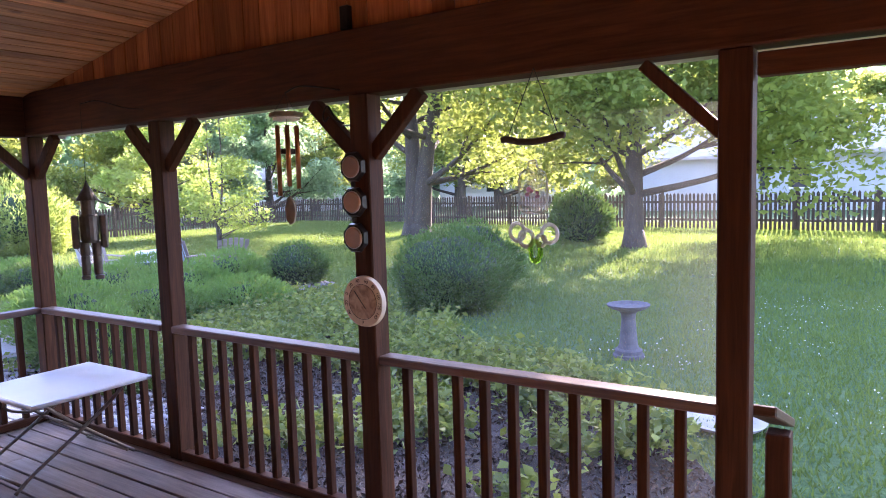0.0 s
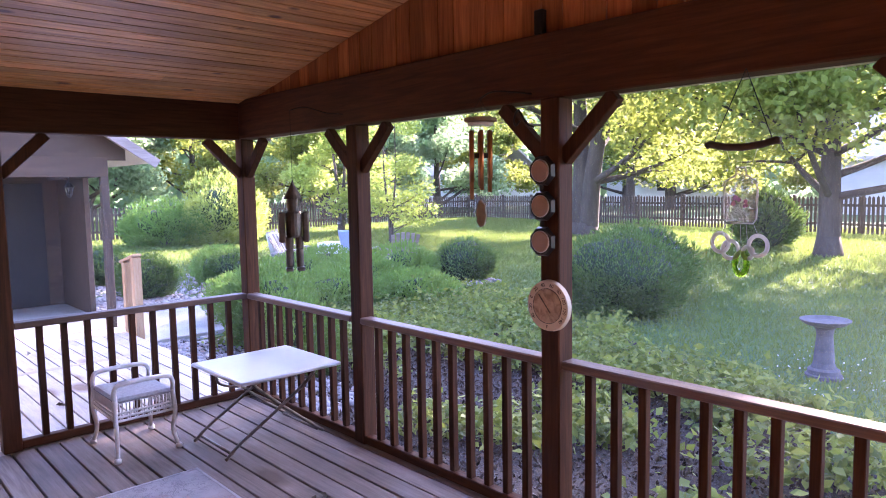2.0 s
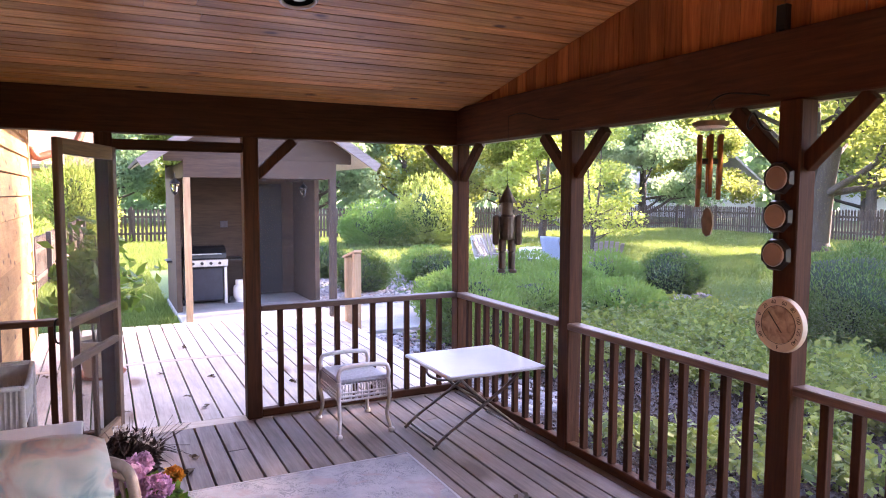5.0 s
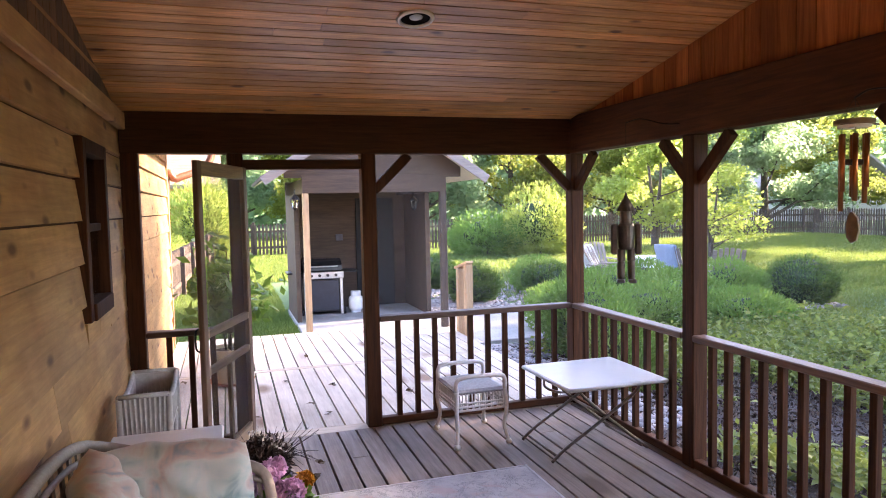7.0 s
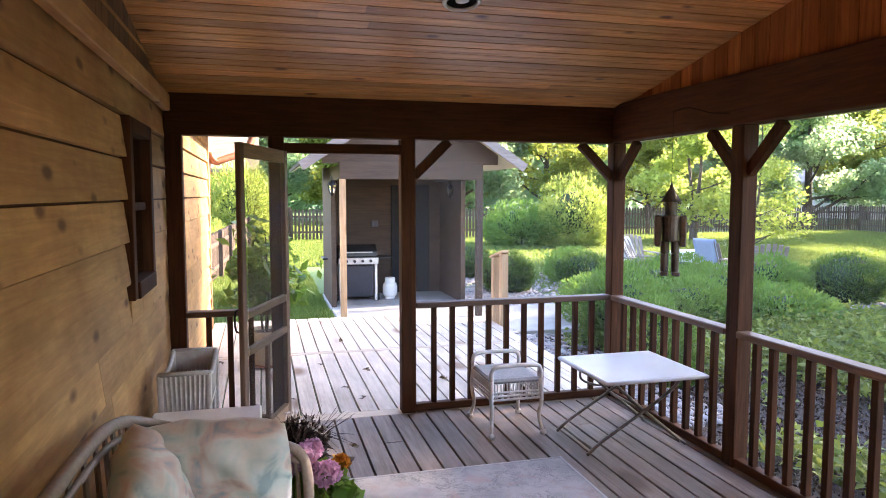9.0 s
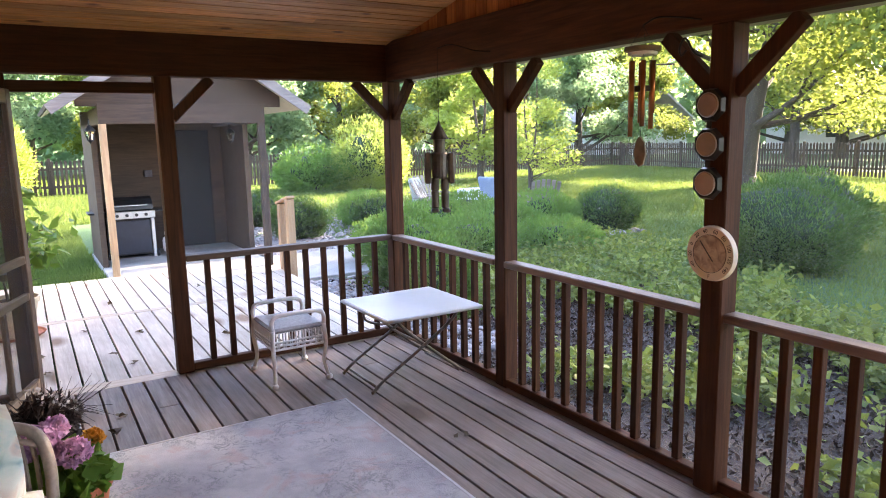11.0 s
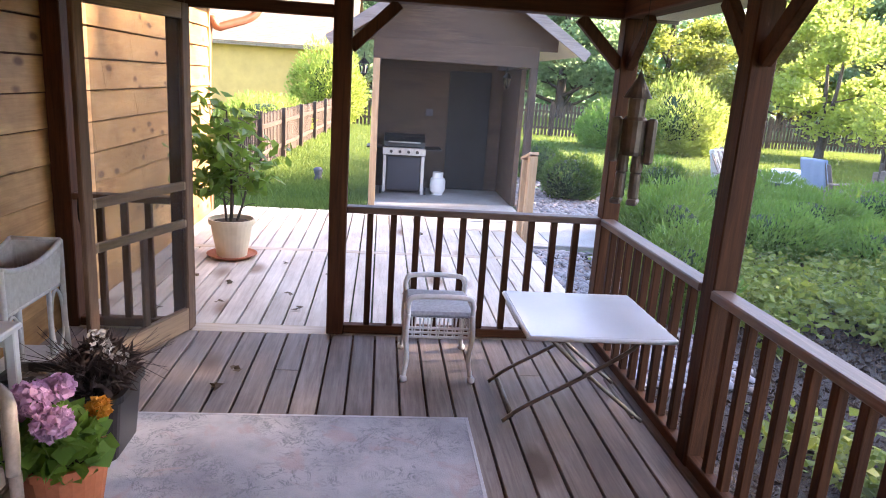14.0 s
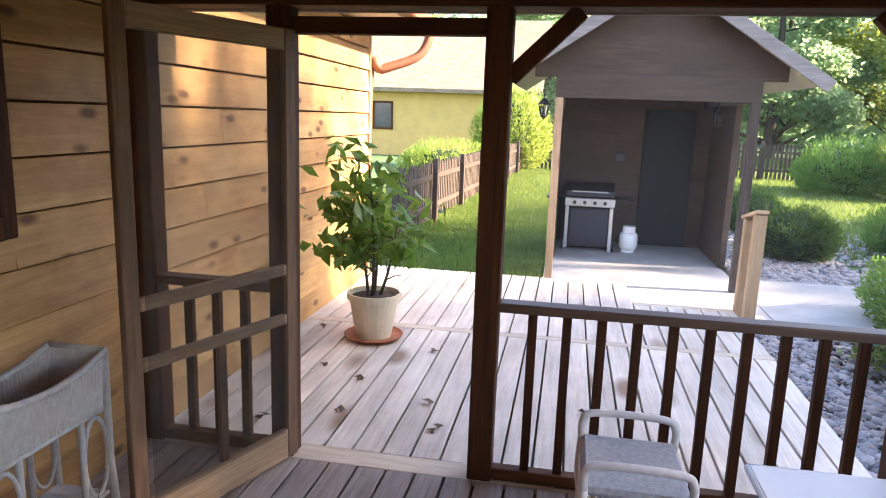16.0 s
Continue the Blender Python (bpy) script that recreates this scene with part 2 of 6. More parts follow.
def ground_mat():
    m, nt, b = base_mat("lawn soil and turf")
    v = coords(nt, world_space=True)
    fine = noise_tex(nt, v, 28, 6, 0.7)
    broad = noise_tex(nt, v, 0.35, 4, 0.6)
    c = ramp(nt, fine, [(0.28, (0.028, 0.070, 0.022)), (0.72, (0.090, 0.170, 0.055))])
    c = mix(nt, 1.0, c, ramp(nt, broad, [(0.3, (0.8, 0.88, 0.85)), (0.7, (1.15, 1.08, 0.9))]), "MULTIPLY")
    nt.links.new(c, b.inputs["Base Color"])
    b.inputs["Roughness"].default_value = 0.9
    bump(nt, b, fine, 0.7, 0.03)
    return m


def mulch_mat():
    m, nt, b = base_mat("dark bark mulch")
    v = coords(nt, world_space=True)
    fine = noise_tex(nt, v, 40, 6, 0.75)
    c = ramp(nt, fine, [(0.3, (0.02, 0.014, 0.011)), (0.7, (0.095, 0.072, 0.062))])
    nt.links.new(c, b.inputs["Base Color"])
    b.inputs["Roughness"].default_value = 0.95
    bump(nt, b, fine, 1.0, 0.02)
    return m


def screen_mat(name="insect screen weave", fac=0.11, tint=0.18):
    """Insect screen: a fine grey weave that lets most of the light by."""
    m, nt, b = base_mat(name)
    b.inputs["Base Color"].default_value = (tint, tint, tint, 1)
    b.inputs["Roughness"].default_value = 0.6
    tl = nt.nodes.new("ShaderNodeBsdfTranslucent")
    tl.inputs["Color"].default_value = (0.19, 0.195, 0.20, 1)
    ad = nt.nodes.new("ShaderNodeMixShader")
    ad.inputs[0].default_value = 0.6
    nt.links.new(b.outputs[0], ad.inputs[1])
    nt.links.new(tl.outputs[0], ad.inputs[2])
    tr = nt.nodes.new("ShaderNodeBsdfTransparent")
    ms = nt.nodes.new("ShaderNodeMixShader")
    ms.inputs[0].default_value = fac
    nt.links.new(tr.outputs[0], ms.inputs[1])
    nt.links.new(ad.outputs[0], ms.inputs[2])
    nt.links.new(ms.outputs[0], nt.nodes["Material Output"].inputs["Surface"])
    return m


M["ground"] = ground_mat()
M["mulch"] = mulch_mat()
M["screen"] = screen_mat()
M["milky"] = screen_mat("thin milky bottle glass", 0.26, 0.75)
M["chip"] = leafy("bark chip", (0.02, 0.013, 0.01), (0.15, 0.105, 0.085), (0.02, 0.015, 0.01), 0.05, 0.9)
M["door_screen"] = screen_mat("old dense door screen", 0.42, 0.08)


# ---------------------------------------------------------------- mesh helpers
def link(name, bm, material, parent=None, label="", smooth=False):
    me = bpy.data.meshes.new(name)
    bm.to_mesh(me)
    bm.free()
    if smooth:
        for p in me.polygons:
            p.use_smooth = True
    ob = new(name, me)
    if material:
        for one in (material if isinstance(material, (list, tuple)) else [material]):
            me.materials.append(one)
    if parent is not None:
        ob.parent = parent
    if label:
        ob["label"] = label
    return ob


def part(name, bm, material, parent, label="", smooth=False):
    return link(name, bm, material, parent, label, smooth)


def thing(name, label, category, at=(0, 0, 0), group="", kind="", rz=0):
    ob = new(name)
    ob.matrix_world = pose(*at, 0, 0, rz)
    return tagged(ob, label, category, group, kind)


def box(bm, lo, hi, bevel=0.0, m=None):
    c = [(a + b) / 2 for a, b in zip(lo, hi)]
    s = [max(1e-4, b - a) for a, b in zip(lo, hi)]
    mat4 = Matrix.Translation(c) @ Matrix.Diagonal((*s, 1))
    if m is not None:
        mat4 = m @ mat4
    r = bmesh.ops.create_cube(bm, size=1, matrix=mat4)
    if bevel:
        es = list({e for v in r["verts"] for e in v.link_edges})
        bmesh.ops.bevel(bm, geom=es, offset=bevel, segments=1, affect="EDGES")
    return bm


def boxed(lo, hi, bevel=0.004):
    return box(bmesh.new(), lo, hi, bevel)


def beam(bm, a, b, w, d, bevel=0.004, up=(0, 0, 1)):
    """A square timber from a to b, w wide and d deep."""
    a, b = Vector(a), Vector(b)
    ax = (b - a).normalized()
    u = Vector(up)
    side = ax.cross(u)
    if side.length < 1e-3:
        side = ax.cross(Vector((0, 1, 0)))
    side.normalize()
    top = side.cross(ax)
    m = Matrix((side, ax, top)).transposed().to_4x4()
    m.translation = (a + b) / 2
    return box(bm, (-w / 2, -(b - a).length / 2, -d / 2), (w / 2, (b - a).length / 2, d / 2), bevel, m)


def tube(bm, pts, r, sides=8, close=False, r_end=None):
    """A round tube along points."""
    pts = [Vector(p) for p in pts]
    n = len(pts)
    rings = []
    ref = None
    for i, p in enumerate(pts):
        if close:
            d = pts[(i + 1) % n] - pts[i - 1]
        else:
            d = pts[min(i + 1, n - 1)] - pts[max(i - 1, 0)]
        d.normalize()
        if ref is None:
            ref = d.orthogonal().normalized()
        ref = (ref - d * ref.dot(d))
        ref = ref.normalized() if ref.length > 1e-5 else d.orthogonal().normalized()
        o = d.cross(ref)
        rr = r if r_end is None else r + (r_end - r) * i / max(1, n - 1)
        rings.append([bm.verts.new(p + (ref * math.cos(2 * math.pi * k / sides) + o * math.sin(2 * math.pi * k / sides)) * rr) for k in range(sides)])
    for i in range(n if close else n - 1):
        a, b = rings[i], rings[(i + 1) % n]
        for k in range(sides):
            bm.faces.new((a[k], a[(k + 1) % sides], b[(k + 1) % sides], b[k]))
    if not close:
        bm.faces.new(rings[0][::-1])
        bm.faces.new(rings[-1])
    return bm


def lathe(bm, profile, sides=24, at=(0, 0, 0)):
    """Turns (radius, height) pairs round a vertical axis."""
    rings = []
    for r, z in profile:
        rings.append([bm.verts.new((at[0] + r * math.cos(2 * math.pi * k / sides), at[1] + r * math.sin(2 * math.pi * k / sides), at[2] + z)) for k in range(sides)])
    for a, b in zip(rings, rings[1:]):
        for k in range(sides):
            bm.faces.new((a[k], a[(k + 1) % sides], b[(k + 1) % sides], b[k]))
    bm.faces.new(rings[0][::-1])
    bm.faces.new(rings[-1])
    return bm


def curve_pts(pts, n=8):
    """A smooth line through points (Catmull-Rom)."""
    p = [Vector(q) for q in pts]
    p = [p[0] * 2 - p[1]] + p + [p[-1] * 2 - p[-2]]
    out = []
    for i in range(1, len(p) - 2):
        for k in range(n):
            t = k / n
            out.append(0.5 * ((2 * p[i]) + (p[i + 1] - p[i - 1]) * t + (2 * p[i - 1] - 5 * p[i] + 4 * p[i + 1] - p[i + 2]) * t * t + (3 * p[i] - p[i - 1] - 3 * p[i + 1] + p[i + 2]) * t ** 3))
    out.append(p[-2])
    return out


def leaf_mesh(name, centres, sizes, rng, aspect=0.55, flat=0.0, out=None):
    """One mesh of folded leaves: a point, two sides and a tip, bent along the middle."""
    n = len(centres)
    centres = np.asarray(centres, float)
    d = rng.normal(size=(n, 3))
    d[:, 2] *= (1 - flat)
    if out is not None:
        d = d * 0.45 + out
    d /= np.linalg.norm(d, axis=1)[:, None]
    e = rng.normal(size=(n, 3))
    if flat:
        e[:, 2] *= (1 - flat)
    e -= d * (d * e).sum(1)[:, None]
    e /= np.linalg.norm(e, axis=1)[:, None]
    f = np.cross(d, e)
    s = np.asarray(sizes, float)[:, None]
    v = np.empty((n, 4, 3))
    v[:, 0] = centres - d * s * 0.5
    v[:, 1] = centres + e * s * aspect * 0.5 + f * s * 0.12
    v[:, 2] = centres + d * s * 0.5
    v[:, 3] = centres - e * s * aspect * 0.5 + f * s * 0.12
    idx = np.arange(n)[:, None] * 4
    tris = np.concatenate([idx + np.array([[0, 1, 2]]), idx + np.array([[0, 2, 3]])], 1).reshape(-1, 3)
    me = bpy.data.meshes.new(name)
    me.vertices.add(n * 4)
    me.vertices.foreach_set("co", v.reshape(-1))
    me.loops.add(len(tris) * 3)
    me.loops.foreach_set("vertex_index", tris.reshape(-1).astype(np.int32))
    me.polygons.add(len(tris))
    me.polygons.foreach_set("loop_start", (np.arange(len(tris)) * 3).astype(np.int32))
    me.update(calc_edges=True)
    return me


def lump(rng, n, centre, radii, inner=0.55, floor=None):
    """Points in the outer shell of an uneven ellipsoid."""
    d = rng.normal(size=(n, 3))
    d /= np.linalg.norm(d, axis=1)[:, None]
    wob = 1 + 0.10 * np.sin(d[:, 0] * 5 + centre[0]) * np.cos(d[:, 1] * 6 + centre[1]) + 0.07 * np.sin(d[:, 2] * 9 + d[:, 0] * 7)
    r = (inner + (1 - inner) * rng.random(n) ** 0.6) * wob
    p = np.asarray(centre) + d * r[:, None] * np.asarray(radii)
    if floor is not None:
        p = p[p[:, 2] > floor]
    return p


# ---------------------------------------------------------------- ground
g = bmesh.new()
bmesh.ops.create_grid(g, x_segments=2, y_segments=2, size=600, matrix=Matrix.Translation((0, 0, GROUND)))
tagged(link("ground", g, M["ground"]), "green mown lawn with bare earth under it", "lawn", kind="structure")

# ---------------------------------------------------------------- porch structure
P = 0.105                                   # rough-sawn post
Y0, Y1, X1 = -1.70, 1.55, 6.6               # house wall, inner face of the rail side, far end
BEAM0, BEAM1 = 2.00, 2.29
SLOPE, EAVE = 0.193, 2.262
RIDGE = X1 / 2


def roof_z(x):
    return EAVE + SLOPE * (x if x < RIDGE else X1 - x)


def post(x, y, top=BEAM0, z=0.0, label="dark brown stained square cedar porch post", braces=(), thick=0.068):
    """A post with its diagonal knee braces; braces are horizontal directions."""
    t = thing("porch_post", label, "post", (x, y, z), "posts of the screened porch")
    part("shaft", boxed((-P / 2, -P / 2, 0), (P / 2, P / 2, top - z), 0.006), M["stain"], t)
    for dx, dy in braces:
        h = top - z
        a = (dx * P * 0.42, dy * P * 0.42, h - 0.27)
        b = (dx * 0.31, dy * 0.31, h - 0.012)
        bm = beam(bmesh.new(), a, b, 0.05, thick, 0.004)
        bmesh.ops.bisect_plane(bm, geom=bm.verts[:] + bm.edges[:] + bm.faces[:], plane_co=(0, 0, h - 0.002), plane_no=(0, 0, 1), clear_outer=True)
        part("knee_brace", bm, M["stain"], t)
    return t


XC = -P / 2
YC = Y1 + P / 2
post(XC, YC, braces=((1, 0), (0, -1)))
post(1.42, YC, braces=((1, 0), (-1, 0)))
post(2.965, YC - 0.03, braces=((1, 0), (-1, 0)))
post(4.525, YC, braces=((-1, 0),), thick=0.045)
post(5.52, YC)
post(X1 - P / 2, YC)
post(XC, -0.0735, braces=((0, 1),))
post(XC, -0.99)
post(XC, Y0 + P / 2)

# beams
for nm, lo, hi, mt in (("beam", (-P - 0.01, Y1 - 0.012, BEAM0), (X1, Y1 + P + 0.01, BEAM1), "stain_x"),
                       ("beam", (-P - 0.01, Y0, BEAM0 - 0.005), (0.012, Y1 - 0.014, BEAM1 - 0.02), "stain_y"),
                       ("beam", (X1 - P, Y0, BEAM0), (X1, Y1 - 0.014, BEAM1 - 0.02), "stain_y")):
    tagged(link(nm, boxed(lo, hi, 0.006), M[mt]), "dark brown stained timber beam on the porch posts", "beam", kind="structure")


# ceiling of narrow boards that run across the porch, two slopes
def ceiling_mesh():
    bm = bmesh.new()
    rng = random.Random(5)
    w = 0.088
    run = RIDGE / math.cos(math.atan(SLOPE))
    for side in (0, 1):
        ang = math.atan(SLOPE)
        for i in range(int(run / w) + 1):
            u0, u1 = i * w + 0.0048, (i + 1) * w - 0.0048
            cuts = sorted(rng.uniform(Y0 + 0.4, Y1 - 0.4) for _ in range(rng.choice((0, 1, 1))))
            ys = [Y0 - 0.02] + cuts + [Y1 + 0.06]
            for ya, yb in zip(ys, ys[1:]):
                lift = rng.uniform(0, 0.002)
                if side == 0:
                    m = Matrix.Translation((0, 0, EAVE)) @ Matrix.Rotation(-ang, 4, "Y")
                    box(bm, (u0, ya + 0.001, lift), (u1, yb - 0.001, 0.02), 0.0, m)
                else:
                    m = Matrix.Translation((X1, 0, EAVE)) @ Matrix.Rotation(ang, 4, "Y")
                    box(bm, (-u1, ya + 0.001, lift), (-u0, yb - 0.001, 0.02), 0.0, m)
    return bm


tagged(link("ceiling", ceiling_mesh(), M["ceiling"]), "honey coloured knotty pine board ceiling", "ceiling", kind="structure")

# roof above it
rf = bmesh.new()
for side in (0, 1):
    ang = math.atan(SLOPE)
    L = (RIDGE + 0.45) / math.cos(ang)
    if side == 0:
        m = Matrix.Translation((-0.45, 0, EAVE - 0.45 * SLOPE + 0.03)) @ Matrix.Rotation(-ang, 4, "Y")
        box(rf, (0, Y0 - 0.0, 0), (L, Y1 + 0.55, 0.10), 0, m)
    else:
        m = Matrix.Translation((X1 + 0.45, 0, EAVE - 0.45 * SLOPE + 0.03)) @ Matrix.Rotation(ang, 4, "Y")
        box(rf, (-L, Y0 - 0.0, 0), (0, Y1 + 0.55, 0.10), 0, m)
tagged(link("porch_roof", rf, M["shingle"]), "shallow pitched shingled porch roof", "roof", kind="structure")

# boxed eave beyond the end beam: pale slatted soffit
sf = bmesh.new()
for i in range(26):
    y = Y0 + i * 0.14
    box(sf, (-0.43, y + 0.002, 2.055), (-P - 0.012, y + 0.137, 2.07), 0.002)
tagged(link("soffit", sf, M["soffit"]), "pale slatted soffit under the porch eave", "soffit", kind="structure")
tagged(link("fascia", boxed((-0.455, Y0, 2.03), (-0.432, Y1 + 0.5, 2.19), 0.004), M["fascia"]), "grey weathered fascia board of the porch eave", "fascia", kind="structure")
e = bmesh.new()
box(e, (-0.43, Y1 + P + 0.012, 2.05), (X1, Y1 + 0.5, 2.066), 0.003)
tagged(link("soffit", e, M["soffit"]), "pale soffit under the rail side eave", "soffit", kind="structure")


def gable(y, depth, name, mt):
    """Vertical boards that fill the triangle between the beam and the sloped ceiling."""
    t = thing(name, "reddish cedar boards that fill the gable above the beam", "wall", (0, 0, 0), kind="structure")
    w = 0.115
    n = int(X1 / w)
    for i in range(n):
        x0, x1 = i * w + 0.003, (i + 1) * w - 0.003
        za, zb = roof_z(x0) - 0.002, roof_z(x1) - 0.002
        if max(za, zb) < BEAM1 + 0.01:
            continue
        off = 0.004 if i % 3 else 0.0
        bm = bmesh.new()
        vs = [bm.verts.new((x, y + dd, z)) for dd in (off, depth) for x, z in ((x0, BEAM1), (x1, BEAM1), (x1, max(zb, BEAM1 + 0.004)), (x0, max(za, BEAM1 + 0.004)))]
        for f in ((3, 2, 1, 0), (4, 5, 6, 7), (0, 1, 5, 4), (1, 2, 6, 5), (2, 3, 7, 6), (3, 0, 4, 7)):
            bm.faces.new([vs[k] for k in f])
        bmesh.ops.recalc_face_normals(bm, faces=bm.faces[:])
        part("board", bm, M[mt], t)
    return t


gable(Y1 + 0.03, 0.05, "wall_gable", "gable")


# railings
def railing(a, b, n, cap="cap_x", rail="stain_x", label="dark brown stained wooden porch railing with square balusters"):
    """A rail from a to b (plan points on its centre line) with n balusters."""
    a, b = Vector((*a, 0)), Vector((*b, 0))
    d = (b - a)
    L = d.length
    ang = math.degrees(math.atan2(d.y, d.x))
    t = thing("porch_railing", label, "railing", (a.x, a.y, 0), "porch railings", rz=ang)
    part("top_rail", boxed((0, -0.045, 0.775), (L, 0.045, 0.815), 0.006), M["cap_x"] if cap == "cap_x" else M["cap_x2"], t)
    part("bottom_rail", boxed((0, -0.03, 0.005), (L, 0.03, 0.06), 0.005), M["stain_x"], t)
    bm = boxed((-0.019, -0.019, 0.06), (0.019, 0.019, 0.775), 0.003)
    first = part("baluster", bm, M["stain"], t)
    gap = L / (n + 1)
    first.matrix_local = pose(gap, 0, 0)
    for i in range(1, n):
        o = first.copy()
        scene.collection.objects.link(o)
        o.parent = t
        o.matrix_local = pose(gap * (i + 1), 0, 0)
    return t


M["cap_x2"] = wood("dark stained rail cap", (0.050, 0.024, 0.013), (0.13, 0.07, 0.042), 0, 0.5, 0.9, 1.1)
RY = Y1 + 0.035
railing((0.0, RY), (1.3675, RY), 9)
railing((1.4725, RY), (2.9025, RY), 10)
railing((3.0075, RY), (4.4825, RY), 10)
railing((5.573, RY), (6.49, RY), 6)
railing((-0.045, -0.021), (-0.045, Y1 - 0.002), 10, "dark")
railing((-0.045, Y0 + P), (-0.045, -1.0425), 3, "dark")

# door heads
tagged(link("door_head", boxed((-0.08, -0.9375, 1.888), (-0.02, -0.126, 1.956), 0.004), M["stain_y"]), "dark stained door head of the screen doorway", "door frame", kind="structure")
tagged(link("door_head", boxed((4.5875, Y1 + 0.02, 1.905), (5.4675, Y1 + 0.085, 1.98), 0.004), M["stain_x"]), "dark stained door head above the garden steps", "door frame", kind="structure")


# insect screens
def screen(a, b, z0, z1):
    a, b = Vector((*a, 0)), Vector((*b, 0))
    bm = bmesh.new()
    vs = [bm.verts.new((a.x, a.y, z0)), bm.verts.new((b.x, b.y, z0)), bm.verts.new((b.x, b.y, z1)), bm.verts.new((a.x, a.y, z1))]
    bm.faces.new(vs)
    return tagged(link("insect_screen", bm, M["screen"]), "fine grey insect screen stretched between porch posts", "screen", group="porch screens")


SY = Y1 + 0.092
for xa, xb in ((0.0, 1.3675), (1.4725, 2.9025), (3.0075, 4.4825), (5.5725, 6.49)):
    screen((xa, SY), (xb, SY), 0.0, BEAM0)
screen((-0.098, -0.021), (-0.098, Y1), 0.0, BEAM0 - 0.005)
screen((-0.098, Y0 + P), (-0.098, -1.0425), 0.0, BEAM0 - 0.005)

# unseen end of the porch behind the walker: a plain wall added to close it
bk = bmesh.new()
for i in range(13):
    box(bk, (X1 - 0.02, Y0, i * 0.2), (X1 + 0.1 - (0.008 if i % 2 else 0), Y1 + P, i * 0.2 + 0.198), 0)
box(bk, (X1 - 0.005, Y0, 2.6), (X1 + 0.1, Y1 + P, 3.2), 0)
tagged(link("wall_end", bk, M["siding"]), "unseen cedar sided end wall added to close the porch", "wall", kind="structure")

# ---------------------------------------------------------------- house wall with lap siding
HX0 = -3.70
EXPO = 0.20
WIN = (0.73, 1.26, 1.168, 1.915)              # window opening on the house wall: x0 x1 z0 z1
tagged(link("wall_house_core", boxed((HX0 + 0.02, Y0 - 0.30, GROUND), (WIN[0], Y0 - 0.03, 3.3), 0), M["stain_x"]), "house wall behind the siding", "wall", kind="structure")
core = bmesh.new()
box(core, (WIN[1], Y0 - 0.30, GROUND), (X1 + 0.1, Y0 - 0.03, 3.3), 0)
box(core, (WIN[0], Y0 - 0.30, GROUND), (WIN[1], Y0 - 0.03, WIN[2]), 0)
box(core, (WIN[0], Y0 - 0.30, WIN[3]), (WIN[1], Y0 - 0.03, 3.3), 0)
tagged(link("wall_house_core", core, M["stain_x"]), "house wall behind the siding", "wall", kind="structure")


def siding_board(x0, x1, z, parent, thick=0.034):
    """One lap board: thin at the top, thick and proud at the bottom edge."""
    bm = bmesh.new()
    # gap above each board bares the dark core as a line of shade and dirt
    prof = ((Y0 - 0.03, z), (Y0 - 0.03 + thick, z), (Y0 - 0.03 + thick, z + 0.006), (Y0 - 0.03 + 0.012, z + EXPO - 0.011), (Y0 - 0.03, z + EXPO - 0.011))
    rings = [[bm.verts.new((x, y, zz)) for y, zz in prof] for x in (x0, x1)]
    k = len(prof)
    for i in range(k):
        bm.faces.new((rings[0][i], rings[0][(i + 1) % k], rings[1][(i + 1) % k], rings[1][i]))
    bm.faces.new(rings[0][::-1])
    bm.faces.new(rings[1])
    bmesh.ops.recalc_face_normals(bm, faces=bm.faces[:])
    part("siding_board", bm, M["siding"], parent)


hw = thing("wall_house", "honey coloured knotty cedar lap siding on the house", "wall", (0, 0, 0), kind="structure")
rngs = random.Random(11)
for k in range(-1, 13):
    z = k * EXPO - 0.02
    top = z + EXPO
    spans = [(HX0, X1)]
    if top > WIN[2] - 0.06 and z < WIN[3] + 0.06:
        spans = [(HX0, WIN[0] - 0.06), (WIN[1] + 0.06, X1)]
    for xa, xb in spans:
        cuts = [xa]
        while xb - cuts[-1] > 4.2:
            cuts.append(cuts[-1] + rngs.uniform(2.0, 3.6))
        cuts.append(xb)
        for c0, c1 in zip(cuts, cuts[1:]):
            siding_board(c0 + 0.0015, c1 - 0.0015, z, hw)

# short boards that close the siding below the window
for xa, xb in ((WIN[0] - 0.0585, (WIN[0] + WIN[1]) / 2 - 0.001), ((WIN[0] + WIN[1]) / 2 + 0.001, WIN[1] + 0.0585)):
    part("siding_board", boxed((xa, Y0 - 0.03, 0.98), (xb, Y0 + 0.003, WIN[2] - 0.071), 0.002), M["siding"], hw)

# ---------------------------------------------------------------- decks
def deck_boards(t, x0, x1, y0, y1, z, w, mt, cuts=(), seed=1, skew=0.0):
    """Boards along x, each its own piece; joints staggered."""
    rng = random.Random(seed)
    n = round((y1 - y0) / w)
    for i in range(n):
        ya, yb = y0 + i * w + 0.0062, y0 + (i + 1) * w - 0.0062
        xs = [x0]
        if cuts and rng.random() < 0.4:
            xs.append(rng.choice(cuts))
        xs.append(x1)
        for a, b in zip(xs, xs[1:]):
            dz = rng.uniform(-0.0015, 0.0015)
            part("deck_board", boxed((a + 0.001, ya, z - 0.03), (b - 0.001, yb, z + dz), 0.003), M[mt], t)


fl = thing("floor", "weathered grey brown wooden porch floor boards", "floor", (0, 0, 0), kind="structure")
deck_boards(fl, 0.0, X1, Y0 + 0.0, Y1 + P, 0.0, 0.1342, "deck", (0.55, 1.4, 2.6, 3.9), 3)
under = boxed((-P, Y0, -0.34), (X1, Y1 + P - 0.01, -0.034), 0)
tagged(link("porch_floor_frame", under, M["stain_x"]), "dark framing below the porch floor boards", "floor frame", kind="structure")

od = thing("deck", "pale sun bleached outdoor deck boards with open joints", "deck", (0, 0, 0), kind="structure")
